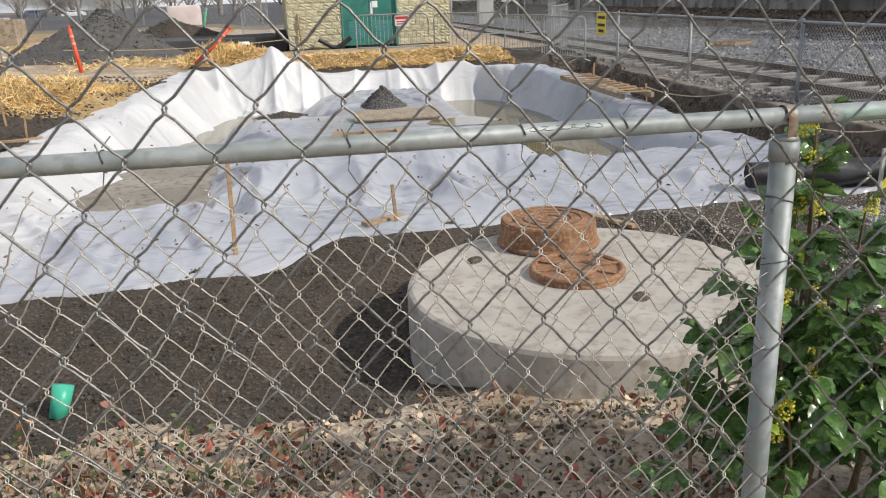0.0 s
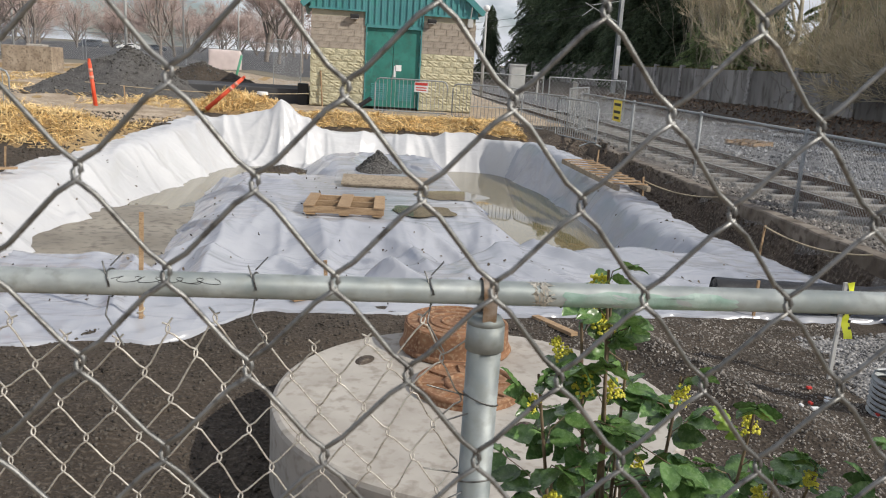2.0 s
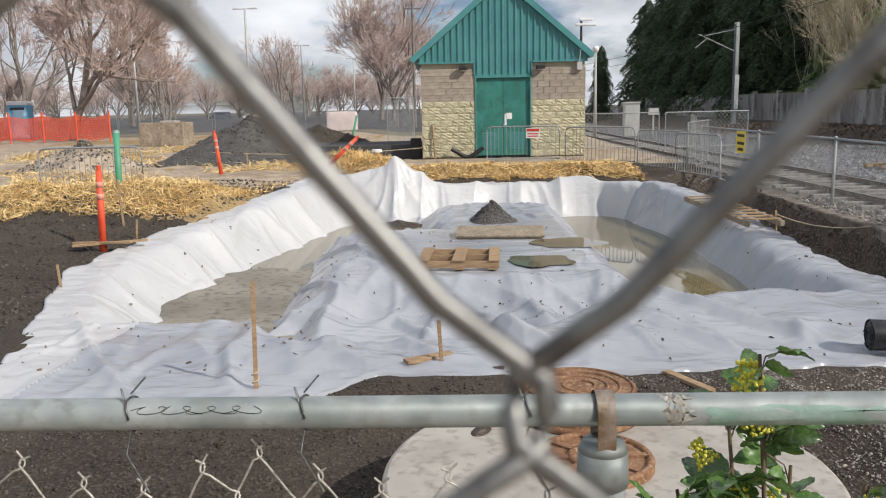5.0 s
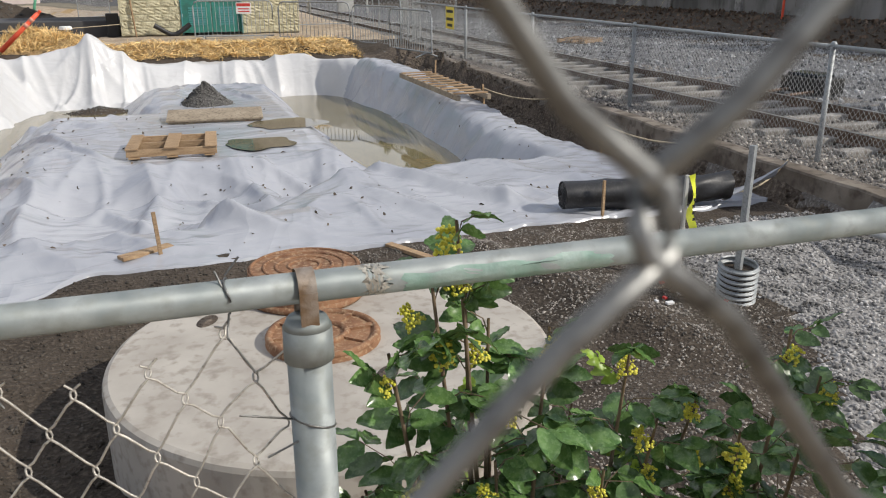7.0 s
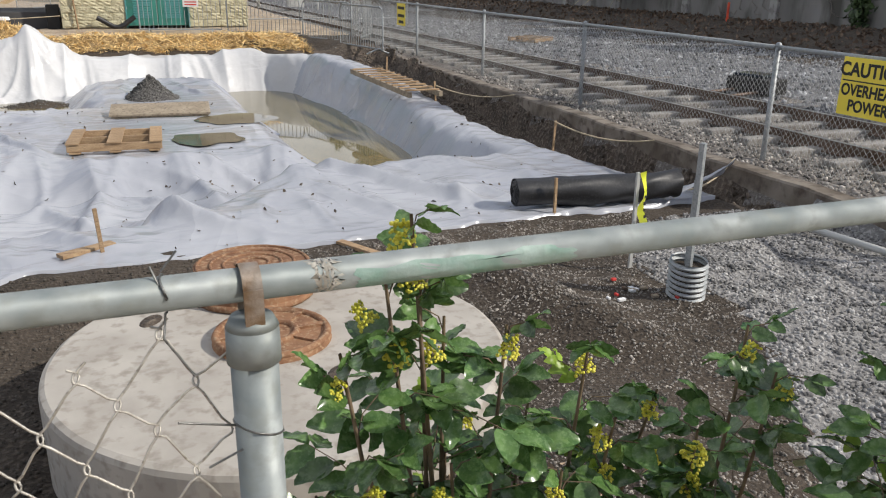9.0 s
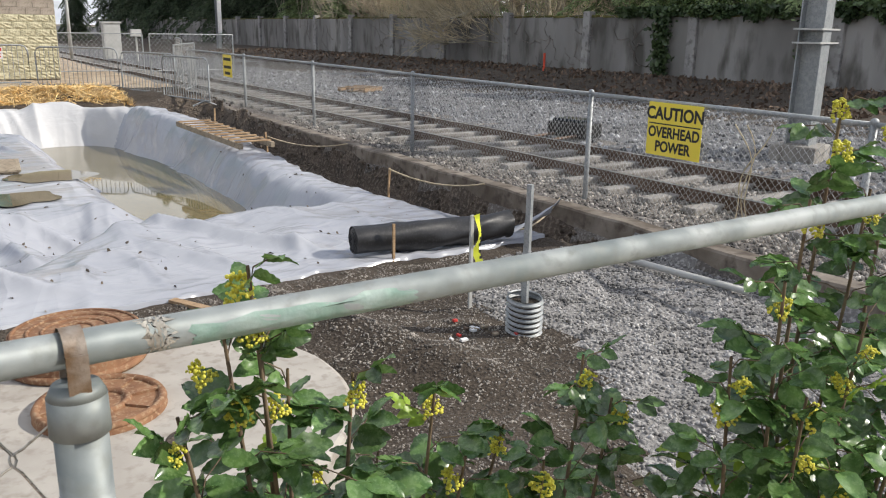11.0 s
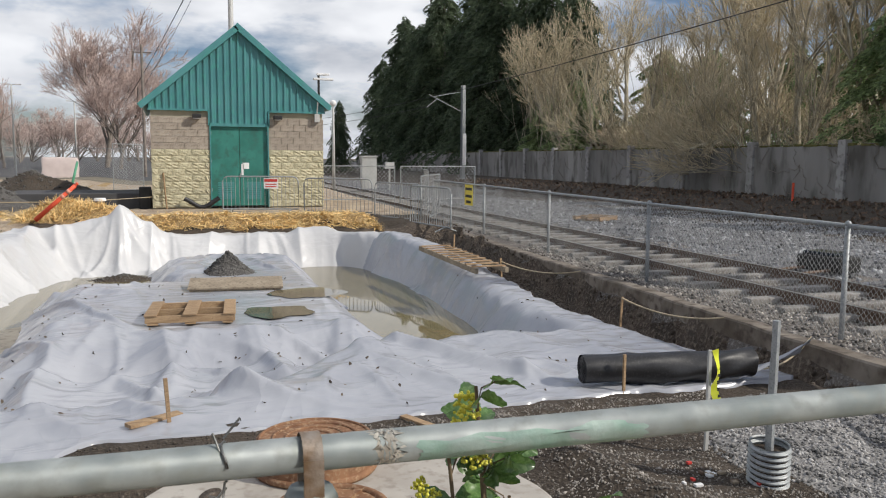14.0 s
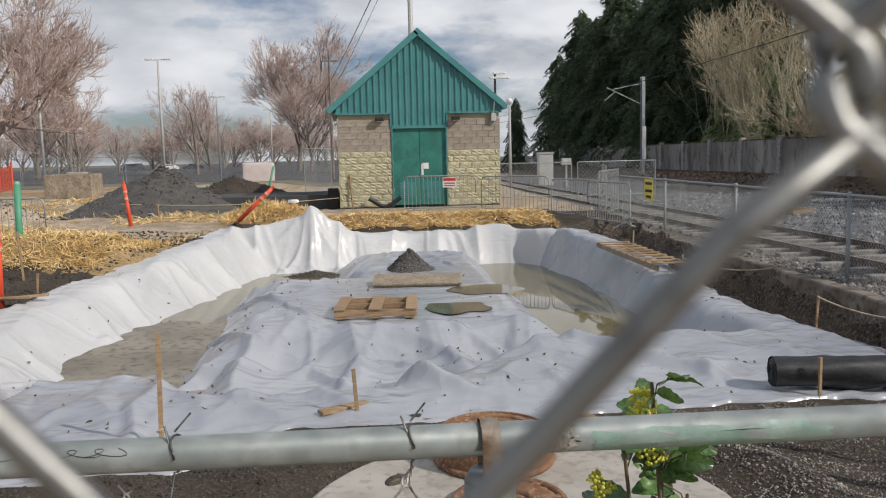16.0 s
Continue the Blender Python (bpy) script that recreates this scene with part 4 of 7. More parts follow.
# woven mesh of the low fence
random.seed(7)
half = 0.043
for k, p in link_paths(62, 0.086, 22, half, 0, 0, depth=0.003, z0=-0.02):
    x = PX - 0.03 - p[:, 0]
    top = 1.345 - 0.055 * np.abs(np.sin((x - 0.108) * 8.3))
    sag = np.clip((p[:, 2] - 0.3) / 0.65, 0, 1)
    z = p[:, 2] / (22 * half) * (top + 0.02)
    yy = rail_y(0) - 0.042 * x + p[:, 1] - 0.03 * np.sin(x * 3.1 + z * 2.0) * (1 - sag) + 0.012 * np.sin(x * 17 + z * 9)
    xx = x + 0.010 * np.sin(z * 14 + x * 9)
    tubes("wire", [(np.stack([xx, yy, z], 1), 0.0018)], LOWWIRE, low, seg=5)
# tie wires
for x in (0.112, -0.185, -0.42, -0.8, -1.3, -1.9):
    pts = []
    for q in range(15):
        a = radians(-120 + q * 300 / 14)
        pts.append((x + 0.003 * math.sin(q), rail_y(x) + 0.0235 * math.cos(a), RZ + 0.0235 * math.sin(a)))
    tail = [(x + 0.02, rail_y(x) + 0.005, RZ + 0.05), (x, rail_y(x), RZ + 0.028)]
    pts = [(x + 0.025, rail_y(x) - 0.03, RZ - 0.10), (x - 0.005, rail_y(x) - 0.02, RZ - 0.05)] + pts + [(x - 0.012, rail_y(x), RZ + 0.036)]
    tubes("tie_wire", [(pts, 0.0016), (tail, 0.0014)], WIRE, low, seg=5, label="twisted tie wire")
for z in (1.19, 1.03, 0.82):
    pts = [(PX + 0.0315 * math.cos(a), PY + 0.0315 * math.sin(a), z + 0.012 * math.sin(a + z * 9)) for a in np.linspace(0, 2 * math.pi, 20)]
    pts = [(PX - 0.10, PY - 0.01, z + 0.03)] + pts + [(PX - 0.07, PY - 0.03, z - 0.03)]
    tubes("tie_wire", [(pts, 0.0016)], WIRE, low, seg=5)

# ---- the near fence, with one opening round the eye ----
tall = thing("tall_fence", "tall galvanised chain-link fence of thick woven wire", "fence")
AP, AH, AY = 0.0799, 0.0468, 0.1077
TILT = -0.0268
for k, p in link_paths(136, AP, 48, AH, 0, 0, depth=0.0015, z0=-AH * 26):
    a, b = p[:, 0] - AP / 2 * 68, p[:, 2]
    x, z = 0.0056 + a - TILT * b, 1.7579 + b + TILT * a
    far = np.clip((np.hypot(x - 0.045, z - 1.76) - 0.5) / 1.0, 0, 1)
    yy = AY - 0.0267 * x + p[:, 1] + far * (0.012 * np.sin(x * 3.0 + z * 2.0) + 0.004 * np.sin(x * 9 + z * 5))
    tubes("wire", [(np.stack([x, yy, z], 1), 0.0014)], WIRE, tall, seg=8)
for x in (-3.2, 3.4):
    bm = bmesh.new()
    rod(bm, (x, AY + 0.13, -0.4), (x, AY + 0.13, 2.9), 0.03, seg=16)
    part("post", bm, GALV, tall)
bm = bmesh.new()
rod(bm, (-3.3, AY + 0.13, 2.86), (3.5, AY + 0.13, 2.86), 0.021, seg=16)
part("top_rail", bm, GALV, tall)

# ---- loose ground cover ----
rng = np.random.default_rng(5)
ICO_V = np.array([(0, 0, 1), (0.894, 0, 0.447), (0.276, 0.851, 0.447), (-0.724, 0.526, 0.447), (-0.724, -0.526, 0.447), (0.276, -0.851, 0.447), (0.724, 0.526, -0.447), (-0.276, 0.851, -0.447), (-0.894, 0, -0.447), (-0.276, -0.851, -0.447), (0.724, -0.526, -0.447), (0, 0, -1)])
ICO_F = np.array([(0, 1, 2), (0, 2, 3), (0, 3, 4), (0, 4, 5), (0, 5, 1), (1, 6, 2), (2, 7, 3), (3, 8, 4), (4, 9, 5), (5, 10, 1), (2, 6, 7), (3, 7, 8), (4, 8, 9), (5, 9, 10), (1, 10, 6), (6, 11, 7), (7, 11, 8), (8, 11, 9), (9, 11, 10), (10, 11, 6)])


def turns(n):
    q = rng.normal(size=(n, 4))
    q /= np.linalg.norm(q, axis=1)[:, None]
    w, x, y, z = q.T
    return np.stack([np.stack([1 - 2 * (y * y + z * z), 2 * (x * y - w * z), 2 * (x * z + w * y)], 1), np.stack([2 * (x * y + w * z), 1 - 2 * (x * x + z * z), 2 * (y * z - w * x)], 1), np.stack([2 * (x * z - w * y), 2 * (y * z + w * x), 1 - 2 * (x * x + y * y)], 1)], 1)


def stones(name, places, lo, hi, material, label, flat=0.7, category="gravel"):
    p = np.asarray(places, float)
    n = len(p)
    s = rng.uniform(lo, hi, n) * rng.uniform(0.6, 1.0, n)
    v = ICO_V[None] * (1 + 0.28 * rng.normal(size=(n, 12, 1)).clip(-1.2, 1.2)) * np.array([1, 0.8, flat])
    v = np.einsum("nij,nkj->nki", turns(n), v) * s[:, None, None] + p[:, None]
    t = (ICO_F[None] + 12 * np.arange(n)[:, None, None]).reshape(-1, 3)
    return tagged(new(name, tri_mesh(name, v.reshape(-1, 3), t, material)), label, category, kind="stuff")


def scatter(n, x0, x1, y0, y1, keep=lambda x, y: True, lift=0.0, power=1.0):
    out = []
    tries = 0
    while len(out) < n and tries < n * 6:
        tries += 1
        x, y = rng.uniform(x0, x1), y0 + (y1 - y0) * rng.uniform() ** power
        if keep(x, y):
            out.append((x, y, ground_z(x, y) + lift))
    return out


def pad(x, y):
    w = 0.35 * nz(x * 1.2, y * 1.2, 5)
    return x + w > 3.9 - 0.05 * (y - 4.5) - 0.75 * max(0, 4.0 - y) and y < 5.75 and x < curb_x(y)


stones("gravel_pad", scatter(15000, 2.2, 6.3, 1.6, 5.8, pad), 0.010, 0.024, STONE, "loose pale grey crushed gravel on the pad")
stones("ballast_stones", scatter(9000, 6.2, 9.6, 3.0, 16.0, lambda x, y: x > curb_x(y) + 0.25, 0.005, 1.6), 0.018, 0.040, DARKSTONE, "grey track ballast stones between fence and rails")

stones("far_ballast_stones", scatter(9000, 9.4, 18.0, 4.0, 34.0, lambda x, y: True, 0.0, 1.2), 0.03, 0.075, BLUESTONE, "coarse pale grey ballast beyond the track")


def bare_soil(x, y):
    return not (near_rim(x) - 0.05 < y) and not pad(x, y) and math.hypot(x - 0.8, y - 3.72) > 1.12


GRIT = island(mat("mixed_grit", (0.122, 0.109, 0.095), (0.338, 0.309, 0.273), 4.0, 0.9, 0.3), 0.45)
stones("gravelly_soil", scatter(15000, 1.3, 4.6, 1.5, 6.1, bare_soil), 0.005, 0.014, GRIT, "fine grey-brown grit lying thickly on the soil", category="grit")
stones("soil_clods", scatter(9000, -3.2, 1.6, 1.8, 6.3, bare_soil), 0.005, 0.020, PEBBLE, "small dark stones and clods in the damp soil", category="soil")
stones("trench_clods", scatter(3500, 5.2, 7.0, 5.8, 20.0, lambda x, y: right_rim(y) + 0.05 < x < curb_x(y)), 0.015, 0.05, CRUMB, "dark clods lying in the trench", category="soil")
stones("bank_clods", scatter(3500, -7.5, -3.2, 8.0, 20.0, lambda x, y: x < left_rim(y) - 0.1, 0.0), 0.012, 0.05, PEBBLE, "brown clods on the open soil bank", category="soil")


def blades(name, places, lo, hi, width, material, label, category, rise=0.35):
    """Thin straight blades lying about, each a narrow folded strip."""
    p = np.asarray(places, float)
    n = len(p)
    a = rng.uniform(0, 2 * np.pi, n)
    e = rng.normal(0, rise, n)
    d = np.stack([np.cos(a) * np.cos(e), np.sin(a) * np.cos(e), np.sin(e)], 1)
    L = rng.uniform(lo, hi, n)[:, None]
    side = np.stack([-np.sin(a), np.cos(a), rng.normal(0, 0.5, n)], 1) * width
    bend = np.stack([np.zeros(n), np.zeros(n), rng.normal(0, 0.12, n)], 1) * L
    c = [p - d * L / 2 - side, p - d * L / 2 + side, p + bend - side, p + bend + side, p + d * L / 2 - side * 0.6, p + d * L / 2 + side * 0.6]
    v = np.stack(c, 1).reshape(-1, 3)
    f = np.array([(0, 1, 3), (0, 3, 2), (2, 3, 5), (2, 5, 4)])
    t = (f[None] + 6 * np.arange(n)[:, None, None]).reshape(-1, 3)
    return tagged(new(name, tri_mesh(name, v, t, material)), label, category, kind="stuff")


def bank(x, y):
    w = nz(x * 1.2, y * 1.2, 5)
    return x < left_rim(y) - 0.35 and abs(y - 15.7 - 0.3 * (x + 5)) < 1.5 + 0.6 * w


blades("straw_bank", scatter(14000, -11, -3.6, 12.5, 18.5, bank, 0.03), 0.15, 0.42, 0.0045, STRAW, "golden straw strewn thickly over the soil bank", "straw", 0.45)
blades("straw_strip", scatter(8000, -1.9, 5.3, 20.3, 23.3, lambda x, y: True, 0.02, 1.5), 0.15, 0.40, 0.006, STRAW, "golden straw strewn before the shed", "straw")
blades("straw_heap", scatter(2600, -3.4, -1.2, 20.6, 22.8, lambda x, y: math.hypot(x + 2.3, y - 21.6) < 1.1, 0.04), 0.2, 0.45, 0.006, STRAW, "loose heap of golden straw", "straw", 0.6)
blades("straw_far", scatter(7000, -16, -2.6, 17.5, 34, lambda x, y: nz(x * 0.3, y * 0.25, 2) > -0.05 and x < left_rim(y) - 0.3, 0.02), 0.2, 0.5, 0.008, STRAW, "thin golden straw scattered on the far soil", "straw")


def flecks(name, places, lo, hi, material, label, category):
    """Small curled leaves, each a bent pair of quads."""
    p = np.asarray(places, float)
    n = len(p)
    s = rng.uniform(lo, hi, n)[:, None, None]
    base = np.array([(-1, 0, 0.25), (0, -0.45, 0), (0, 0.45, 0), (1, 0, 0.3), (-0.5, -0.4, 0.2), (-0.5, 0.4, 0.2), (0.5, -0.4, 0.2), (0.5, 0.4, 0.2)])
    v = np.einsum("nij,kj->nki", turns(n), base) * s + p[:, None]
    f = np.array([(0, 4, 5), (4, 1, 5), (5, 1, 2), (1, 6, 2), (2, 6, 7), (6, 3, 7)])
    t = (f[None] + 8 * np.arange(n)[:, None, None]).reshape(-1, 3)
    return tagged(new(name, tri_mesh(name, v.reshape(-1, 3), t, material)), label, category, kind="stuff")


flecks("leaf_litter", scatter(3800, 18.0, 28.0, 10, 60, lambda x, y: 18.5 < x < wall_x(y) - 0.2, 0.05, 1.4), 0.05, 0.12, DRYLEAF, "brown dead leaves along the wall foot", "leaves")
flecks("sheet_dirt", [(x, y, on_sheet(x, y) + 0.004) for x, y in [(rng.uniform(-4, 5), rng.uniform(6.3, 15)) for _ in range(420)] if on_sheet(x, y) > WL], 0.008, 0.035, CRUMB, "crumbs of dark dirt lying on the sheeting", "dirt")

# ---- weeds in the near bed ----
stems, leaves, reds = [], [], []
for _ in range(480):
    x, y = rng.uniform(-3.0, 0.75), rng.uniform(1.35, 2.65)
    if x > -1.0 and rng.uniform() < 0.6:
        continue
    z = ground_z(x, y)
    h = rng.uniform(0.08, 0.34) * (1.25 if x < -1.2 else 0.8)
    lean = rng.normal(0, 0.35, 2)
    pts = [(x, y, z - 0.02), (x + lean[0] * h * 0.4, y + lean[1] * h * 0.4, z + h * 0.6), (x + lean[0] * h, y + lean[1] * h, z + h)]
    stems.append((pts, [0.003, 0.002, 0.001]))
    for k in range(rng.integers(4, 11)):
        f = rng.uniform(0.25, 1.0)
        q = np.array(pts[0]) * (1 - f) + np.array(pts[2]) * f + rng.normal(0, 0.03, 3)
        (reds if rng.uniform() < 0.38 else leaves).append(q)
t = tagged(new("dry_weeds", tri_mesh("dry_weeds", *tube_arrays(stems, 4), TWIG)), "tangle of thin dry brown weed stalks", "weeds", kind="stuff")
flecks("red_weed_leaves", reds, 0.016, 0.036, REDLEAF, "small reddish leaves on the low weeds", "weeds")
WEED = island(mat("green_weed_leaves", (0.05, 0.085, 0.03), (0.11, 0.13, 0.05), 6.0, 0.6), 0.4)
flecks("green_weed_leaves", leaves, 0.010, 0.026, WEED, "small dull green leaves on the low weeds", "weeds")
flecks("bed_litter", scatter(1800, -3.2, 1.8, 1.2, 2.9, lambda x, y: True, 0.01), 0.010, 0.036, BEDLEAF, "dry brown leaf litter in the planting bed", "leaves")

# ---- evergreen shrubs with holly-like leaflets ----


def leaflet(seed, L=0.075, W=0.040):
    """A broad oval leaf with a shallow fold and small spiny teeth."""
    r = random.Random(seed)
    st = [0.0, 0.07, 0.16, 0.27, 0.39, 0.51, 0.63, 0.75, 0.86, 0.95, 1.0]
    v, f = [], []
    for i, t in enumerate(st):
        w = W / 2 * (math.sin(math.pi * t ** 0.72) ** 0.62 if 0 < t < 1 else 0.03)
        tooth = 1.05 if i % 2 else 0.97
        droop = -0.22 * L * t * t + 0.003 * math.sin(t * 7 + seed)
        x = t * L
        lift = 0.22 * w + (0.0012 if i % 2 else -0.001)
        v += [(x + (0.0015 if i % 2 else 0), -w * tooth, droop + lift + r.uniform(-0.001, 0.001)), (x, -w * 0.5, droop + 0.55 * lift), (x, 0, droop - 0.001), (x, w * 0.5, droop + 0.55 * lift), (x + (0.0015 if i % 2 else 0), w * tooth, droop + lift + r.uniform(-0.001, 0.001))]
    for i in range(len(st) - 1):
        for k in range(4):
            a = i * 5 + k
            f.append((a, a + 5, a + 6, a + 1))
    return v, f


LEAVES = [mesh_of("leaflet", *leaflet(k, 0.082 + 0.006 * k, 0.052 + 0.003 * k), LEAF, True) for k in range(4)]
YOUNG = [mesh_of("leaflet", *leaflet(9 + k, 0.055, 0.036), NEWLEAF, True) for k in range(2)]


def flower_cluster(size):
    r = np.random.default_rng(int(size * 1000))
    n = 80
    th, ht = r.uniform(0, 6.28, n), r.uniform(0, 1, n)
    rad = 0.55 * (1 - 0.55 * ht) + r.normal(0, 0.08, n)
    p = np.stack([rad * np.cos(th), rad * np.sin(th), ht * 1.3], 1) * size
    s = r.uniform(0.07, 0.125, n) * size
    v = ICO_V[None] * s[:, None, None] + p[:, None]
    t = (ICO_F[None] + 12 * np.arange(n)[:, None, None]).reshape(-1, 3)
    me = tri_mesh("flower_head", v.reshape(-1, 3), t, FLOWER)
    me.shade_smooth()
    return me


CLUSTERS = [flower_cluster(s) for s in (0.030, 0.037, 0.044)]


def shrub(stem_list, label, seed, leaf_from=0.45, density=1.0, flowers=0.7, young=0.06, big=1.0):
    r = random.Random(seed)
    sh = thing("evergreen_shrub", label, "shrub")
    for bx, by, tx, ty, tz in stem_list:
        z0 = ground_z(bx, by)
        n = 7
        pts = []
        for k in range(n):
            t = k / (n - 1)
            pts.append((lerp(bx, tx, t ** 1.2) + 0.018 * math.sin(3 * t + seed + bx * 7), lerp(by, ty, t) + 0.018 * math.cos(4 * t + bx * 9), lerp(z0 - 0.05, tz, t)))
        tubes("stem", [(pts, np.linspace(0.009, 0.0035, n))], STEM, sh, seg=7)
        H = tz - z0
        count = int((4 + H * 6.0) * density)
        turn0 = r.uniform(0, 360)
        for k in range(count):
            t = lerp(leaf_from, 1.0, (k + 0.5) / count)
            i = min(n - 2, int(t * (n - 1)))
            f = t * (n - 1) - i
            o = Vector(pts[i]).lerp(Vector(pts[i + 1]), f)
            az = turn0 + k * 137.5 + r.uniform(-20, 20)
            el = r.uniform(5, 35) if t < 0.74 else r.uniform(30, 70)
            tiny = 1.0 if t < 0.7 else lerp(1.0, 0.62, (t - 0.7) / 0.3)
            ln = r.uniform(0.16, 0.24) * (1.0 if t < 0.74 else 0.55) * tiny
            base = Matrix.Translation(o) @ pose(0, 0, 0, 0, 0, az) @ pose(0, 0, 0, 0, -el, 0)
            tip = base @ Vector((ln, 0, -0.03))
            tubes("leaf_stalk", [([tuple(o), tuple(base @ Vector((ln * 0.5, 0, 0.004))), tuple(tip)], 0.0016)], STEM, sh, seg=4)
            pairs = r.choice((2, 3, 3))
            yg = r.random() < young
            for q in range(pairs):
                u = 0.30 + 0.60 * q / max(1, pairs - 1) if pairs > 1 else 0.6
                for s in (-1, 1):
                    m = base @ Matrix.Translation((ln * u, 0, -0.03 * u * u)) @ pose(0, 0, 0, r.uniform(-25, 25) + s * 12, r.uniform(5, 48), s * r.uniform(55, 80)) @ Matrix.Scale(big * tiny * r.uniform(0.75, 1.1), 4)
                    piece("leaflet", r.choice(YOUNG if yg else LEAVES), sh, m)
            m = base @ Matrix.Translation((ln, 0, -0.03)) @ pose(0, 0, 0, r.uniform(-25, 25), r.uniform(10, 40), r.uniform(-12, 12)) @ Matrix.Scale(big * tiny * r.uniform(0.8, 1.1), 4)
            piece("leaflet", r.choice(YOUNG if yg else LEAVES), sh, m)
        if r.random() < flowers:
            for q in range(r.choice((1, 1, 2))):
                o = Vector(pts[-1]) + Vector((r.uniform(-0.03, 0.03), r.uniform(-0.03, 0.03), -0.09 - 0.09 * q + r.uniform(-0.01, 0.03)))
                piece("flower_head", r.choice(CLUSTERS), sh, Matrix.Translation(o) @ pose(0, 0, 0, r.uniform(-40, 40), r.uniform(-40, 40), 0) @ Matrix.Scale(big, 4))
    return sh


shrub([(0.74, 1.62, 0.60, 1.45, 1.33), (0.70, 1.64, 0.62, 1.47, 1.25), (0.62, 1.58, 0.44, 1.42, 1.09), (0.70, 1.60, 0.55, 1.46, 1.20), (0.80, 1.62, 0.82, 1.46, 1.06), (0.66, 1.60, 0.48, 1.38, 0.86), (0.78, 1.60, 0.67, 1.40, 0.80), (0.72, 1.66, 0.70, 1.52, 1.08), (0.76, 1.58, 0.60, 1.34, 0.68)], "glossy dark green holly-leaved shrub with yellow buds behind the rail", 3, 0.36, 1.0, 0.9, 0.04, 1.05)
shrub([(0.96, 1.60, 1.01, 1.46, 0.97), (1.04, 1.62, 1.09, 1.44, 0.78), (0.94, 1.58, 0.92, 1.40, 0.70), (1.08, 1.62, 1.22, 1.46, 0.82)], "low glossy green shrub with yellow flower clusters", 5, 0.5, 0.85, 1.0, 0.06, 1.15)
shrub([(1.46, 1.62, 1.46, 1.46, 0.95), (1.40, 1.62, 1.32, 1.45, 0.70), (1.50, 1.60, 1.58, 1.45, 0.80)], "low glossy green shrub with yellow flower clusters", 8, 0.55, 0.8, 1.0, 0.08, 1.15)
shrub([(1.98, 1.22, 1.97, 1.15, 1.63), (2.22, 1.20, 2.27, 1.14, 1.57), (1.86, 1.15, 1.74, 1.06, 1.40), (1.84, 1.12, 1.62, 1.02, 1.24), (2.05, 1.2, 2.10, 1.12, 1.38), (2.2, 1.1, 2.36, 1.02, 1.30), (1.92, 1.08, 1.90, 0.98, 1.12), (2.1, 1.05, 2.16, 0.95, 1.05), (1.75, 1.05, 1.66, 0.95, 0.98), (1.7, 1.15, 1.56, 1.08, 1.05), (2.0, 1.0, 2.02, 0.90, 0.86), (1.84, 1.0, 1.76, 0.92, 0.80)], "tall glossy holly-leaved shrub with yellow buds hiding the rail's end", 13, 0.3, 1.25, 0.9, 0.08, 1.02)
shrub([(0.55, 1.75, 0.42, 1.66, 0.62), (0.78, 1.82, 0.80, 1.72, 0.74), (1.05, 1.85, 1.05, 1.76, 0.66), (0.92, 1.55, 0.90, 1.40, 0.56), (0.66, 1.5, 0.50, 1.36, 0.50), (1.3, 1.6, 1.28, 1.45, 0.5), (1.1, 1.5, 1.14, 1.34, 0.42)], "low dense glossy green shrub at the bed's edge", 21, 0.25, 1.0, 0.5, 0.05, 1.15)
shrub([(0.34, 1.62, 0.25, 1.50, 0.52), (0.46, 1.66, 0.40, 1.52, 0.70)], "thin straggling shrub with small dark leaves", 29, 0.4, 0.8, 0.4)

# ---- things on the sheeting ----


def board(bm, a, b, w, th, roll=0):
    """A straight plank from a to b."""
    a, b = Vector(a), Vector(b)
    d = b - a
    m = Matrix.Translation((a + b) / 2) @ d.to_track_quat("X", "Z").to_matrix().to_4x4() @ pose(0, 0, 0, roll, 0, 0)
    box(bm, (0, 0, 0), (d.length, w, th), m, bevel=min(w, th) * 0.12)


def pallet(at, turn, label, material=WOOD):
    p = thing("wooden_pallet", label, "pallet", at, turn)
    for y in (-0.46, 0, 0.46):
        bm = bmesh.new()
        box(bm, (0, y, 0.07), (1.08, 0.04, 0.09), bevel=0.004)
        part("stringer", bm, material, p)
    for x in (-0.47, 0.0, 0.47):
        bm = bmesh.new()
        box(bm, (x, 0, 0.125), (0.15 + 0.02 * (x == 0), 1.0, 0.018), pose(0, 0, 0, 0, 0, random.uniform(-1, 1)), bevel=0.003)
        part("deck_board", bm, material, p)
    for x in (-0.45, 0, 0.45):
        bm = bmesh.new()
        box(bm, (x, 0, 0.013), (0.13, 1.0, 0.018), bevel=0.003)
        part("bottom_board", bm, material, p)
    return p


pallet((0.32, 10.95, max(on_sheet(0.32 + a, 10.95 + b) for a in (-0.5, 0, 0.5) for b in (-0.5, 0, 0.5)) + 0.002), -5, "pale wooden pallet lying on the plastic sheeting")
far = pallet((12.7, 22.4, -0.13), 30, "weathered yellowish wooden pallet lying on the ballast")
ply = thing("plywood_board", "worn brown plywood board lying on the plastic sheeting", "board", (1.05, 13.2, max(on_sheet(1.05 + a, 13.2 + b) for a in (-0.6, 0, 0.6) for b in (-0.3, 0, 0.3)) + 0.085), -6)
bm = bmesh.new()
box(bm, (0, 0, 0), (1.45, 0.62, 0.03), pose(0, 0, 0, 7, 0, 0), bevel=0.006)
part("sheet", bm, GREYWOOD, ply)
bm = bmesh.new()
box(bm, (0, -0.25, -0.05), (1.4, 0.05, 0.06), bevel=0.006)
part("batten", bm, GREYWOOD, ply)


HEAPSTONE = island(mat("heap_stones", (0.07, 0.066, 0.06), (0.13, 0.125, 0.115), 3.0, 0.95, 0.3), 0.4)


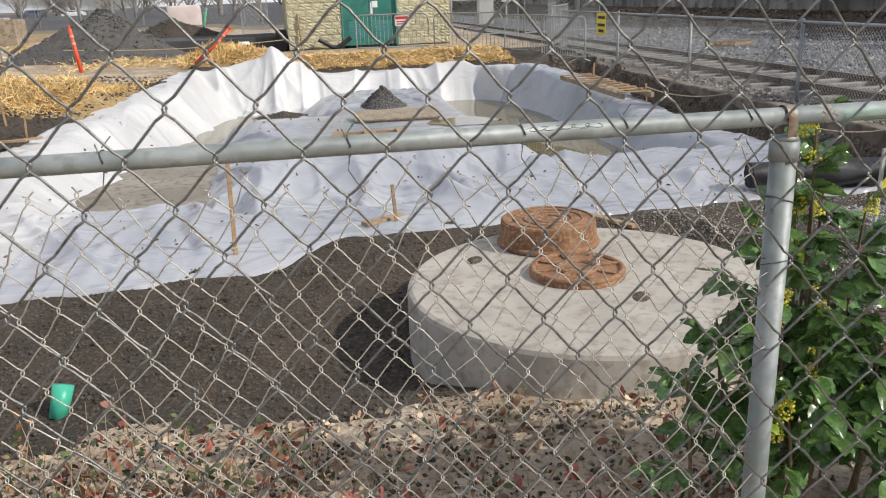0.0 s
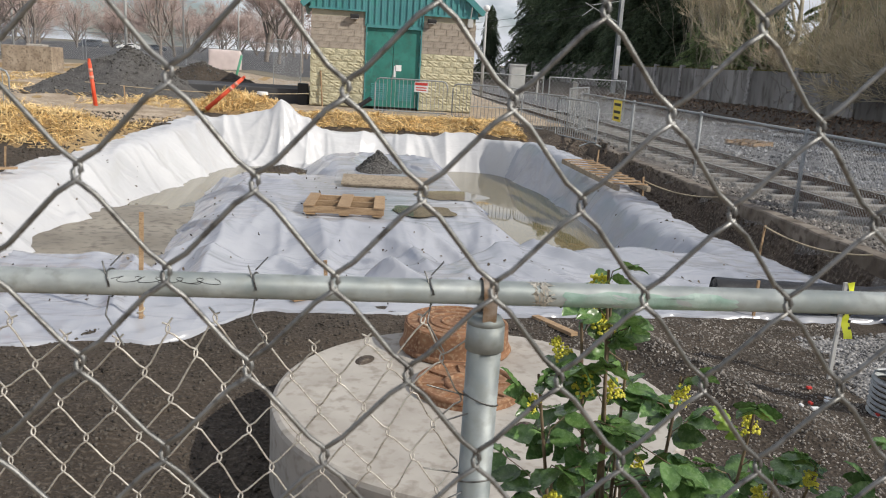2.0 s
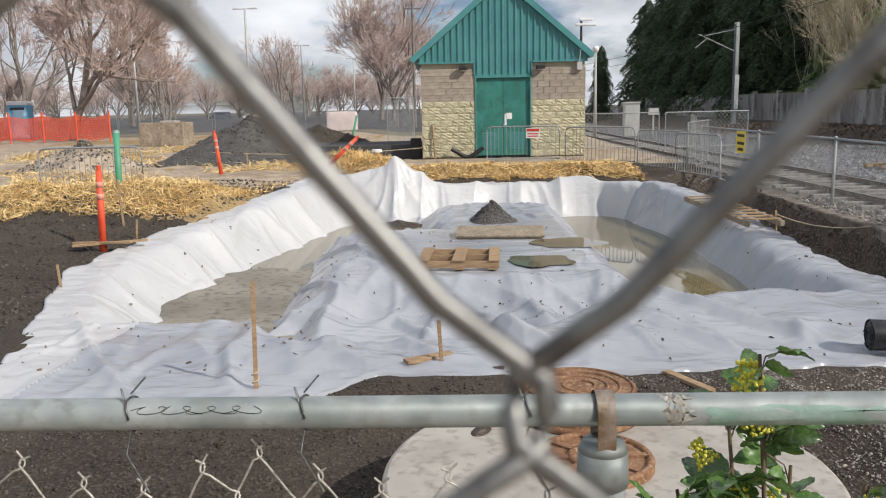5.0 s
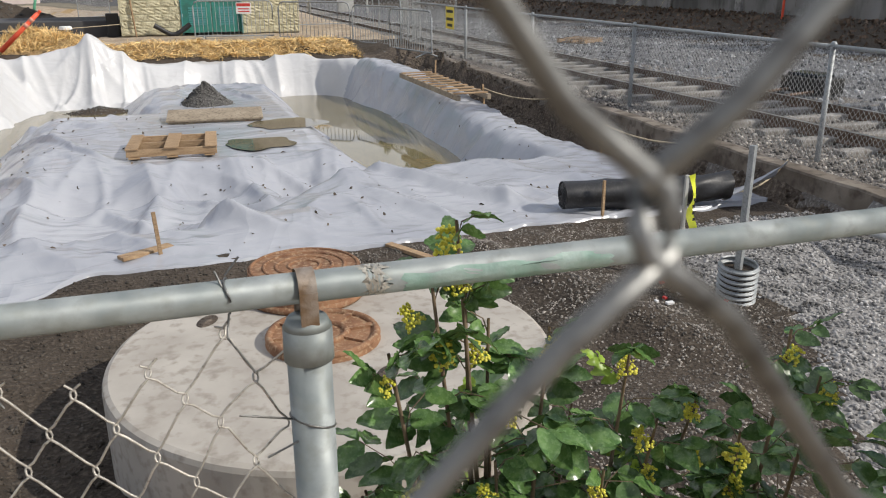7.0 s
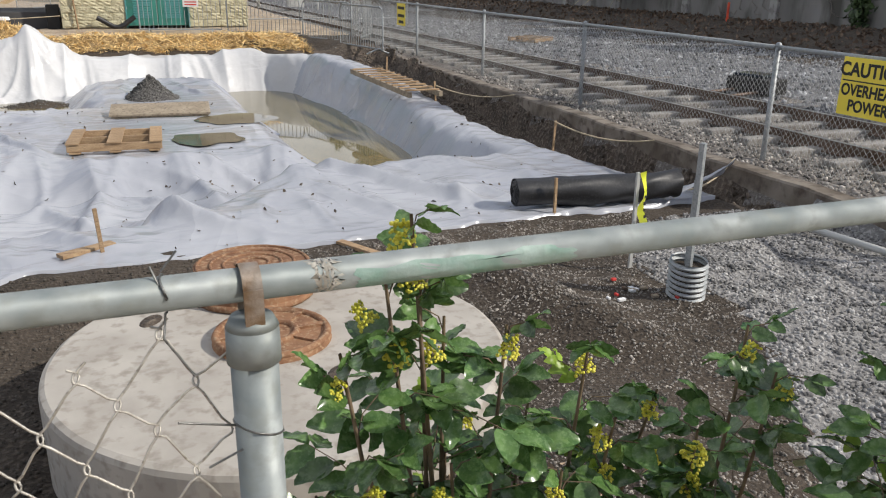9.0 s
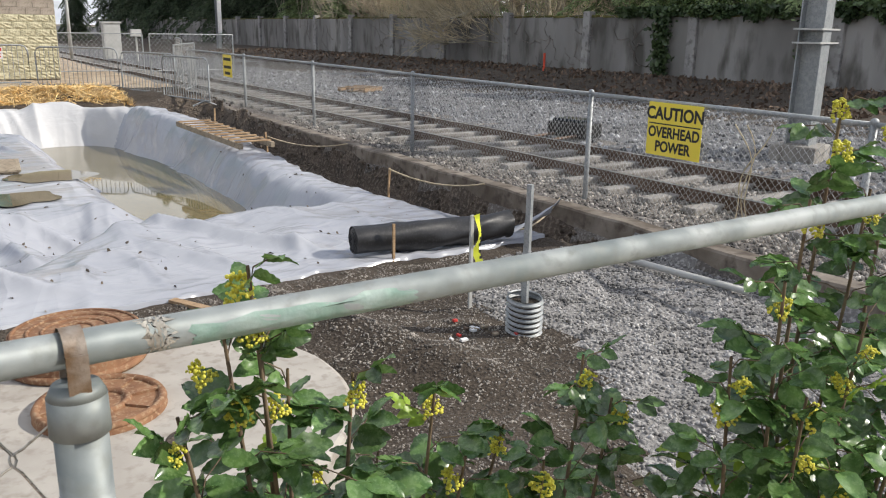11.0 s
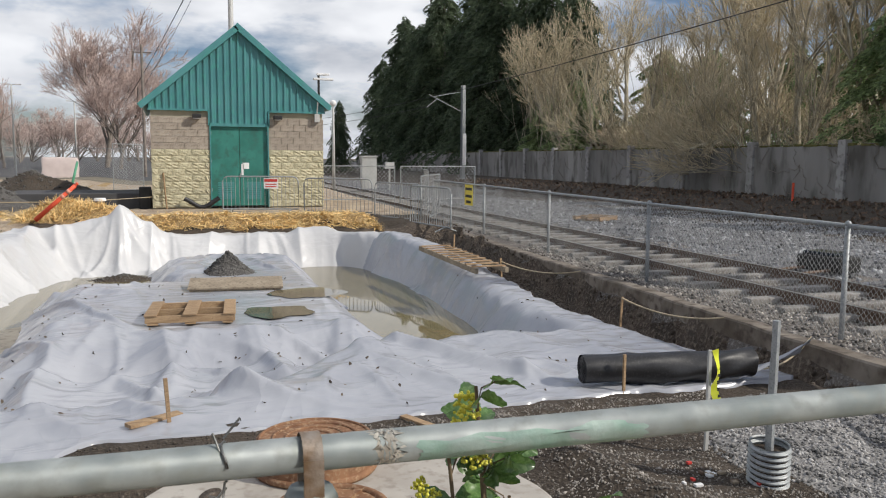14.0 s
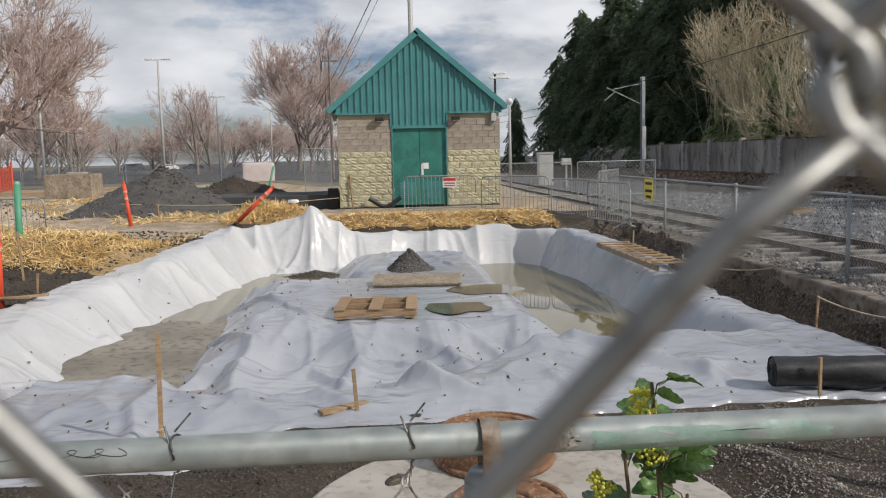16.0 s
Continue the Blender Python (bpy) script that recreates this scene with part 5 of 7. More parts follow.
def heap(name, x, y, z, r, h, material, label, seed, stone=None, sy=1.0, cat="heap"):
    """A rough conical heap with a noisy skin."""
    v, f = [], []
    R, S = 26, 54
    for j in range(R + 1):
        q = j / R
        for k in range(S):
            a = 2 * math.pi * k / S
            rr = r * q * (1 + 0.22 * nz(math.cos(a) * 1.3 + seed, math.sin(a) * 1.3))
            px, py = rr * math.cos(a), rr * sy * math.sin(a)
            pz = h * (1 - q) ** 1.15 + 0.12 * h * nz(px * 3 / r + seed, py * 3 / r) * (1 - q) + 0.05 * h * nz(px * 9 / r, py * 9 / r, seed)
            v.append((px, py, pz - 0.04 * q))
    for j in range(R):
        for k in range(S):
            a, b = j * S + k, j * S + (k + 1) % S
            f.append((a, a + S, b + S, b))
    hp = thing(name, label, cat, (x, y, z))
    ob = new("body", mesh_of(name, v, f, material, True))
    ob.parent = hp
    if stone:
        n = stone
        idx = rng.integers(0, R * S, n)
        pv = np.array(v)[idx] + rng.normal(0, 0.012 * r, (n, 3)) * [1, 1, 0.3]
        s = rng.uniform(0.008, 0.024, n) * (1 if r < 1.2 else 1.8)
        vv = np.einsum("nij,nkj->nki", turns(n), ICO_V[None] * (1 + 0.25 * rng.normal(size=(n, 12, 1)).clip(-1, 1))) * s[:, None, None] + pv[:, None]
        t = (ICO_F[None] + 12 * np.arange(n)[:, None, None]).reshape(-1, 3)
        st = new("stone_cover", tri_mesh("stones", vv.reshape(-1, 3), t, HEAPSTONE))
        st.parent = hp
        st["kind"] = "stuff"
    return hp


HEAPG = mat("dark_grey_gravel", (0.055, 0.052, 0.048), (0.10, 0.095, 0.09), 4, 0.95, 1.0, c3=(0.17, 0.16, 0.15), fine=30, depth=0.04)
heap("gravel_heap", 1.05, 15.1, -0.38, 0.62, 0.42, HEAPG, "small heap of dark gravel on the plastic sheeting", 3, 900)
heap("dirt_patch", -0.85, 17.9, -0.78, 0.75, 0.10, SOIL, "low patch of dark dirt at the water's edge", 8, 300, 0.5, "dirt")
for x, y, rx, ry in ((2.05, 12.45, 0.52, 0.50), (1.42, 11.0, 0.45, 0.42)):
    bm = bmesh.new()
    vs = []
    zz = on_sheet(x, y) + 0.008
    for k in range(40):
        a = 2 * math.pi * k / 40
        w = 1 + 0.35 * nz(math.cos(a) * 1.5 + x, math.sin(a) * 1.5)
        vs.append(bm.verts.new((x + rx * w * math.cos(a), y + ry * w * math.sin(a), zz)))
    bm.faces.new(vs)
    tagged(part("puddle", bm, PUDDLE), "shallow muddy puddle lying on the sheeting", "puddle", kind="structure")

# black roll
ROLL0, ROLL1 = Vector((3.56, 6.44, -0.14)), Vector((5.18, 6.16, -0.14))
rollt = thing("fabric_roll", "black geotextile roll with a loose wrap lying on the sheet's edge", "roll")
v, f = [], []
d = (ROLL1 - ROLL0).normalized()
n2 = Vector((-d.y, d.x, 0))
for i in range(41):
    t = i / 40
    for k in range(28):
        a = 2 * math.pi * k / 28
        r = 0.128 + 0.004 * math.sin(a * 2 + t * 9) + (0.004 + 0.030 * ss(0.18, 0.32, t)) * (max(0, math.sin(a + t * 4.6 - 4.6)) ** 7 + 0.8 * max(0, math.sin(a + t * 6.5 - 7.4)) ** 12) + 0.005 * nz(t * 12, a * 2)
        o = ROLL0.lerp(ROLL1, t)
        v.append(o + n2 * (r * math.cos(a)) + Vector((0, 0, r * math.sin(a))))
for i in range(40):
    for k in range(28):
        a, b = i * 28 + k, i * 28 + (k + 1) % 28
        f.append((a, b, b + 28, a + 28))
ob = new("body", mesh_of("roll", v, f, BLACKFAB, True))
ob.parent = rollt
spiral = [(ROLL0 - d * 0.004 + n2 * ((0.03 + 0.092 * k / 90) * math.cos(k / 5)) + Vector((0, 0, (0.03 + 0.092 * k / 90) * math.sin(k / 5)))) for k in range(91)]
tubes("wound_edge", [([tuple(p) for p in spiral], 0.006)], BLACKFAB, rollt, seg=4)
bm = bmesh.new()
rod(bm, ROLL0 + d * 0.01, ROLL0 + d * 0.03, 0.118, seg=24)
part("end_disc", bm, BLACKFAB, rollt)

# lifted corner of the sheeting behind the roll's end
v, f = [], []
for i in range(15):
    for k in range(9):
        t, w = i / 14, k / 8
        v.append((lerp(4.95, 5.66, t) + 0.06 * w, lerp(6.20, 6.02, t) - 0.22 * (w - 0.5) * (1 - 0.65 * t), -0.255 + 0.22 * t ** 1.5 + 0.14 * w * t + 0.02 * math.sin(w * 8 + t * 5) * t + 0.014 * nz(t * 5, w * 4)))
for i in range(14):
    for k in range(8):
        a = i * 9 + k
        f.append((a, a + 9, a + 10, a + 1))
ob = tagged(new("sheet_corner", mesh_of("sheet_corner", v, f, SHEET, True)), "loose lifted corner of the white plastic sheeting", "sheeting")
so = ob.modifiers.new("thickness", "SOLIDIFY")
so.thickness = 0.004

# wooden stakes
for x, y, h, tilt, w in ((-1.40, 5.90, 0.88, 1.5, 0.034), (0.02, 6.44, 0.40, -3, 0.030), (3.85, 6.20, 0.36, 0, 0.028), (5.42, 8.85, 0.36, 2, 0.028), (5.42, 12.7, 0.30, -3, 0.03), (5.55, 15.5, 0.3, 2, 0.03), (-4.75, 12.7, 0.30, 4, 0.03), (-4.55, 9.6, 0.32, -4, 0.03)):
    zb = site(x, y)
    st = thing("wooden_stake", "thin tan wooden survey stake driven into the ground", "stake", (x, y, zb), 12, "survey stakes")
    bm = bmesh.new()
    box(bm, (0, 0, h / 2 - 0.08), (w, 0.018, h + 0.16), pose(0, 0, 0, tilt * 0.5, tilt, 0), bevel=0.002)
    part("shaft", bm, WOOD, st)
    if h > 0.7:
        pts = [(0.026 * math.cos(a), 0.026 * math.sin(a), 0.06 + 0.01 * a) for a in np.linspace(0, 14, 40)]
        tubes("string", [(pts, 0.006)], ROPE, st, seg=5, label="tan cord wound round the foot")
ropes = []
for a, b, s in (((5.42, 8.85, 0.02), (6.25, 7.9, -0.10), 0.10), ((5.42, 12.7, 0.0), (6.45, 11.8, -0.08), 0.10), ((5.45, 6.3, -0.25), (6.3, 6.6, -0.06), 0.08)):
    pts = [(lerp(a[0], b[0], t), lerp(a[1], b[1], t), lerp(a[2], b[2], t) - s * 4 * t * (1 - t)) for t in np.linspace(0, 1, 14)]
    ob = tubes("rope", [(pts, 0.010)], ROPE, seg=6)
    tagged(ob, "slack tan rope running from the sheet to the footing", "rope")

for a, b, w, lab in (((1.78, 6.10, -0.30), (1.98, 5.62, -0.29), 0.07, "short offcut of pale lumber on the soil"), ((-0.28, 6.42, -0.27), (0.10, 6.62, -0.27), 0.10, "short offcut of pale lumber on the soil"), ((-5.35, 11.75, -0.10), (-4.35, 12.05, -0.08), 0.09, "long lath lying on the soil"), ((-5.4, 11.9, -0.08), (-4.5, 11.8, -0.07), 0.07, "long lath lying on the soil")):
    bm = bmesh.new()
    board(bm, a, b, w, 0.03)
    tagged(part("plank", bm, WOOD), lab, "plank")
bm = bmesh.new()
rod(bm, (5.60, 5.15, -0.27), (5.72, 3.75, -0.27), 0.03, seg=14)
tagged(part("plastic_pipe", bm, GREYPAINT, smooth=True), "pale grey plastic pipe lying on the gravel", "pipe")

# timber ladder-like frame on the right bank
lad = thing("timber_frame", "weathered wooden ladder-like frame lying on the bank", "frame")
la, lb = Vector((4.98, 15.1, 0.0)), Vector((5.12, 12.4, -0.10))
for s in (-0.27, 0.27):
    bm = bmesh.new()
    board(bm, la + Vector((s, 0, 0)), lb + Vector((s, 0, 0)), 0.07, 0.09)
    part("side_rail", bm, GREYWOOD, lad)
for k in range(10):
    t = (k + 0.5) / 10
    bm = bmesh.new()
    c = la.lerp(lb, t)
    board(bm, c + Vector((-0.3, 0, 0.055)), c + Vector((0.3, 0, 0.055)), 0.06, 0.022)
    part("rung", bm, WOOD, lad)

# steel post in a corrugated sleeve
gp = thing("steel_post", "square galvanised steel post standing in a corrugated pipe sleeve", "post", (3.68, 4.17, -0.36))
bm = bmesh.new()
box(bm, (0, 0, 0.55), (0.038, 0.038, 1.10), pose(0, 0, 0, 0, 0.4, 20), bevel=0.003)
part("shaft", bm, GALV, gp)
bm = bmesh.new()
box(bm, (0.028, 0.03, 0.42), (0.030, 0.030, 0.85), pose(0, 0, 0, 0, 1.0, 20), bevel=0.003)
part("brace", bm, GALV, gp)
v, f = [], []
for i in range(61):
    z = i / 60 * 0.30
    r = 0.125 + 0.010 * math.sin(i / 60 * 2 * math.pi * 8)
    for k in range(32):
        a = 2 * math.pi * k / 32
        v.append((r * math.cos(a), r * math.sin(a), z + 0.012 * math.sin(a)))
for i in range(60):
    for k in range(32):
        a, b = i * 32 + k, i * 32 + (k + 1) % 32
        f.append((a, b, b + 32, a + 32))
ob = new("sleeve", mesh_of("sleeve", v, f, GALV, True))
ob.parent = gp
bm = bmesh.new()
rod(bm, (0, 0, 0.0), (0, 0, 0.25), 0.118, seg=24)
part("sleeve_fill", bm, SOIL, gp)
# stake with tape
ts = thing("taped_stake", "grey stake with a fluttering length of yellow caution tape", "stake", (3.69, 4.82, -0.36))
bm = bmesh.new()
box(bm, (0, 0, 0.36), (0.028, 0.02, 0.80), bevel=0.002)
part("shaft", bm, GREYPAINT, ts)
v, f = [], []
for i in range(25):
    t = i / 24
    x = 0.03 + 0.03 * math.sin(t * 7) * (1 - t) + 0.035 * t
    y = -0.02 + 0.02 * math.sin(t * 11)
    tw = 0.6 * math.sin(t * 5)
    v += [(x - 0.028 * math.cos(tw), y - 0.028 * math.sin(tw), 0.76 - 0.42 * t), (x + 0.028 * math.cos(tw), y + 0.028 * math.sin(tw), 0.76 - 0.42 * t + 0.01)]
for i in range(24):
    f.append((2 * i, 2 * i + 1, 2 * i + 3, 2 * i + 2))
ob = new("tape", mesh_of("tape", v, f, TAPE, True))
ob.parent = ts
ob["label"] = "bright yellow plastic tape"
bm = bmesh.new()
for k in range(5):
    box(bm, (0.03 + 0.03 * math.sin((0.3 + k * 0.12) * 7) * (0.7 - k * 0.12) + 0.035 * (0.3 + k * 0.12), -0.052, 0.76 - 0.42 * (0.3 + k * 0.12)), (0.02, 0.003, 0.022))
tm = part("tape_mark", bm, BLACK, ob)
tm["kind"] = "stuff"

# litter by the sleeve and in the bed
for k in range(14):
    x, y = 3.45 + random.uniform(-0.3, 0.15), 4.35 + random.uniform(-0.25, 0.25)
    bm = bmesh.new()
    box(bm, (x, y, ground_z(x, y) + 0.015), (random.uniform(0.02, 0.06), random.uniform(0.02, 0.05), 0.018), pose(0, 0, 0), bevel=0.004)
    tagged(part("litter_scrap", bm, random.choice((WHITE, REDP, GREYWOOD, DRYLEAF))), "small scrap of litter on the soil", "litter")
bm = bmesh.new()
gz = ground_z(-2.2, 3.5)
rod(bm, (-2.22, 3.46, gz - 0.01), (-2.18, 3.52, gz + 0.15), 0.045, 0.055, seg=16)
tagged(part("plastic_cup", bm, mat("green_plastic", (0.05, 0.42, 0.28), (0.09, 0.50, 0.34), 10, 0.4), smooth=True), "green plastic cup standing askew on the soil", "cup")

# ---- signs on the fence ----


def writing(txt, size, parent, m, material=BLACK, wide=1.0):
    cu = bpy.data.curves.new("lettering", "FONT")
    cu.body, cu.size, cu.align_x, cu.align_y, cu.extrude, cu.offset = txt, size, "CENTER", "CENTER", 0.001, size * 0.030
    tmp = bpy.data.objects.new("lettering_curve", cu)
    scene.collection.objects.link(tmp)
    me = bpy.data.meshes.new_from_object(tmp.evaluated_get(bpy.context.evaluated_depsgraph_get()))
    bpy.data.objects.remove(tmp)
    me.materials.clear()
    me.materials.append(material)
    ob = new("lettering", me)
    ob.parent = parent
    ob.matrix_basis = m @ Matrix.Diagonal((wide, 1, 1, 1))
    return ob


sg = thing("caution_sign", "yellow warning sign with black lettering wired to the fence", "sign", (fence_x(5.42) - 0.072, 5.42, 0.80), 0)
FACE = pose(0, 0, 0, 90, 0, -90 - math.degrees(math.atan(0.07)))
bm = bmesh.new()
box(bm, (0, 0, 0), (0.72, 0.54, 0.004), FACE)
plate = part("plate", bm, YELLOW, sg)
writing("CAUTION", 0.175, sg, FACE @ Matrix.Translation((0, 0.155, 0.004)), wide=0.96)
writing("OVERHEAD", 0.150, sg, FACE @ Matrix.Translation((0, -0.035, 0.004)), wide=0.88)
writing("POWER", 0.150, sg, FACE @ Matrix.Translation((0, -0.18, 0.004)), wide=0.90)
bm = bmesh.new()
box(bm, (0, 0.055, 0.003), (0.68, 0.012, 0.003), FACE)
part("rule", bm, BLACK, sg)
s2 = thing("warning_sign", "small yellow warning sign with black print wired to the fence", "sign", (fence_x(20.1) - 0.10, 20.1, 0.79))
bm = bmesh.new()
box(bm, (0, 0, 0), (0.72, 0.54, 0.004), FACE)
part("plate", bm, YELLOW, s2)
for y, w in ((0.16, 0.58), (-0.03, 0.58), (-0.18, 0.42)):
    bm = bmesh.new()
    box(bm, (0, y, 0.003), (w, 0.07, 0.003), FACE)
    part("print_bar", bm, BLACK, s2)
# withered weed on the fence
vine = [([(fence_x(4.5) - 0.06 + 0.05 * math.sin(t * 9 + k), 4.5 + 0.25 * (t - 0.5) * k + 0.06 * math.sin(t * 6 + k), -0.1 + t * 1.05) for t in np.linspace(0, 1, 14)], 0.006) for k in (-1, 0.4, 1)]
tagged(tubes("dry_vine", vine, TANTWIG, seg=4), "withered yellow-green vine climbing the fence wire", "vine")

# ---- crowd barriers and site panels ----


def barrier(w=2.2, h=1.08):
    b = thing("crowd_barrier", "grey galvanised crowd barrier with upright bars", "barrier", group="crowd barriers")
    pts = [(-w / 2, 0, 0.12), (-w / 2, 0, h - 0.15), (-w / 2 + 0.05, 0, h - 0.04), (-w / 2 + 0.15, 0, h), (w / 2 - 0.15, 0, h), (w / 2 - 0.05, 0, h - 0.04), (w / 2, 0, h - 0.15), (w / 2, 0, 0.12), (-w / 2, 0, 0.12)]
    tubes("frame", [(pts, 0.021)], GALV, b, seg=8)
    for k in range(1, 18):
        x = -w / 2 + w * k / 18
        tubes("bar", [([(x, 0, 0.12), (x, 0, h)], 0.008)], GALV, b, seg=5)
    for x in (-w / 2 + 0.25, w / 2 - 0.25):
        tubes("foot", [([(x, -0.3, 0.01), (x, -0.05, 0.10), (x, 0.05, 0.10), (x, 0.3, 0.01)], 0.02)], GALV, b, seg=6)
    return b


b0 = barrier()
SPOTS = [(2.66, 24.45, -14, 0.10), (4.75, 23.4, -38, 0.06), (6.05, 21.6, -70, -0.02), (6.35, 19.6, 100, -0.05), (-7.4, 17.5, 0, 0.02)]
for k, (x, y, a, z) in enumerate(SPOTS):
    if k == 0:
        b0.matrix_basis = pose(x, y, z, 0, 0, a)
    else:
        copy_thing(b0, pose(x, y, z, 0, 0, a))
ns = thing("danger_sign", "small white sign with a red heading hung on the barrier", "sign", (2.95, 24.33, 0.98), -14)
bm = bmesh.new()
box(bm, (0, 0, 0), (0.42, 0.012, 0.30))
part("plate", bm, WHITE, ns)
bm = bmesh.new()
box(bm, (0, -0.008, 0.09), (0.38, 0.006, 0.08))
part("heading_bar", bm, REDP, ns)
for z in (-0.02, -0.09):
    bm = bmesh.new()
    box(bm, (0, -0.008, z), (0.32, 0.006, 0.03))
    part("print_bar", bm, REDP, ns)


def site_panel(at, turn, w=3.4, h=1.75, label="temporary chain-link site fence panel on feet"):
    p = thing("fence_panel", label, "fence", at, turn, "site fence panels")
    for x in (-w / 2, w / 2):
        tubes("upright", [([(x, 0, 0), (x, 0, h)], 0.022)], GALV, p, seg=6)
    for z in (0.12, h):
        tubes("crossbar", [([(-w / 2, 0, z), (w / 2, 0, z)], 0.02)], GALV, p, seg=6)
    wires = []
    for k in range(-14, 24):
        a = k * 0.16
        for s in (1, -1):
            x0, x1 = (a, a + (h - 0.12)) if s > 0 else (a + (h - 0.12), a)
            z0, z1 = 0.12, h
            q0, q1 = x0 - w / 2, x1 - w / 2
            lo, hi = -w / 2, w / 2
            t0, t1 = 0.0, 1.0
            dx = q1 - q0
            ts = sorted(((lo - q0) / dx, (hi - q0) / dx))
            t0, t1 = max(t0, ts[0]), min(t1, ts[1])
            if t1 > t0:
                wires.append(([(q0 + dx * t0, 0, lerp(z0, z1, t0)), (q0 + dx * t1, 0, lerp(z0, z1, t1))], 0.0045))
    ob = tubes("wire_infill", wires, FARWIRE, p, seg=3, smooth=False)
    ob["kind"] = "stuff"
    return p


pan = site_panel((7.55, 23.2, -0.1), 62, 3.2, 1.35)
copy_thing(pan, pose(8.6, 27.0, 0.0, 0, 0, 75))
copy_thing(pan, pose(6.6, 29.5, 0.1, 0, 0, 5))
copy_thing(pan, pose(9.8, 29.2, 0.1, 0, 0, 10))
pan2 = site_panel((-4.4, 62, 0.1), 0, 3.4, 2.2)
for k in range(14):
    copy_thing(pan2, pose(-8.0 - 3.5 * k, 62 + 0.4 * math.sin(k), 0.1, 0, 0, 4 * math.sin(k * 2)))
copy_thing(pan2, pose(-1.6, 40.0, 0.1, 0, 0, 70))

# ---- markers and posts on the left bank ----


DULLBAND = mat("faded_reflective_band", (0.62, 0.24, 0.16), (0.72, 0.34, 0.25), 6, 0.5)


def delineator(at, lean=(0, 0), h=1.10, label="orange plastic delineator post with faded bands"):
    d = thing("delineator_post", label, "post", at, group="delineator posts")
    d.matrix_basis = pose(*at, lean[0], lean[1], 0)
    bm = bmesh.new()
    rod(bm, (0, 0, -0.1), (0, 0, h), 0.055, 0.045, seg=14)
    part("tube", bm, ORANGE, d, smooth=True)
    for z in (h * 0.62, h * 0.78):
        bm = bmesh.new()
        rod(bm, (0, 0, z), (0, 0, z + 0.085), 0.0535, 0.0525, seg=14)
        part("reflective_band", bm, DULLBAND, d, smooth=True)
    bm = bmesh.new()
    rod(bm, (0, 0, h), (0, 0, h + 0.08), 0.03, 0.035, seg=10)
    part("handle", bm, ORANGE, d)
    return d


delineator((-4.96, 11.9, -0.12), (0, 2))
delineator((-5.85, 22.2, 0.08), (0, -6), 1.15)
delineator((-2.75, 20.5, 0.35), (10, 48), 1.1, "orange delineator post toppled against a straw heap")
for at, h, lean in (((-5.9, 15.1, 0.1), 1.35, 1.5), ((-4.2, 41.0, 0.1), 1.4, 14)):
    g = thing("green_post", "green painted steel marker post with a pale cap", "post", at)
    g.matrix_basis = pose(*at, 0, lean, 0)
    bm = bmesh.new()
    rod(bm, (0, 0, -0.2), (0, 0, h), 0.058, seg=14)
    part("tube", bm, GREENPLAST, g, smooth=True)
    bm = bmesh.new()
    rod(bm, (0, 0, h), (0, 0, h + 0.05), 0.06, 0.045, seg=14)
    part("cap", bm, GREENPAINT, g)
for x, y, h in ((-5.25, 13.5, 0.75), (-5.9, 10.6, 1.15), (-5.2, 22.6, 0.5)):
    st = thing("wooden_stake", "pale thin wooden stake leaning on the soil bank", "stake", (x, y, site(x, y)), 30, "survey stakes")
    bm = bmesh.new()
    box(bm, (0, 0, h / 2), (0.035, 0.02, h + 0.1), pose(0, 0, 0, 2, -3, 0), bevel=0.002)
    part("shaft", bm, WOOD, st)

# standpipe, low walls and hose by the shed
sp = thing("standpipe", "short grey standpipe with a wide pale cap", "pipe", (-1.75, 24.6, 0.08))
bm = bmesh.new()
rod(bm, (0, 0, 0), (0, 0, 0.42), 0.08, 0.06, seg=14)
part("pipe", bm, GREYPAINT, sp, smooth=True)
bm = bmesh.new()
rod(bm, (0, 0, 0.42), (0, 0, 0.50), 0.17, 0.15, seg=18)
part("cap", bm, WHITE, sp)
bm = bmesh.new()
box(bm, (-2.6, 29.2, 0.3), (4.4, 3.2, 0.55), bevel=0.03)
tagged(part("foundation", bm, ASPHALT), "low dark foundation block beside the shed", "foundation", kind="structure")
bm = bmesh.new()
box(bm, (-0.62, 27.4, 0.42), (0.36, 0.36, 0.75), bevel=0.03)
tagged(part("utility_box", bm, BLACK), "dark utility box by the shed corner", "box")
pts = [(0.55 + 1.05 * t, SY - 0.28, 0.20 + 0.25 * (2 * t - 1) ** 2 + 0.03 * math.sin(t * 9)) for t in np.linspace(0, 1, 20)]
tagged(tubes("hose", [(pts, 0.075)], BLACKFAB, seg=10), "fat dark hose slung at the shed's foot", "hose")
bm = bmesh.new()
board(bm, (0.02, SY - 0.18, 0.1), (-0.06, SY - 0.10, 1.25), 0.05, 0.03)
tagged(part("lath", bm, WOOD), "pale lath leaning on the shed wall", "lath")
pts = [(lerp(-7, -0.4, t), 25.6, 0.55 - 0.12 * 4 * t * (1 - t)) for t in np.linspace(0, 1, 16)]
tagged(tubes("rope", [(pts, 0.012)], ROPE, seg=5), "slack rope stretched before the shed", "rope")
bm = bmesh.new()
box(bm, (2.0, 25.35, 0.05), (9.0, 2.2, 0.16), bevel=0.03)
tagged(part("pavement", bm, TAN), "pale dirty apron before the shed", "pavement", kind="structure")

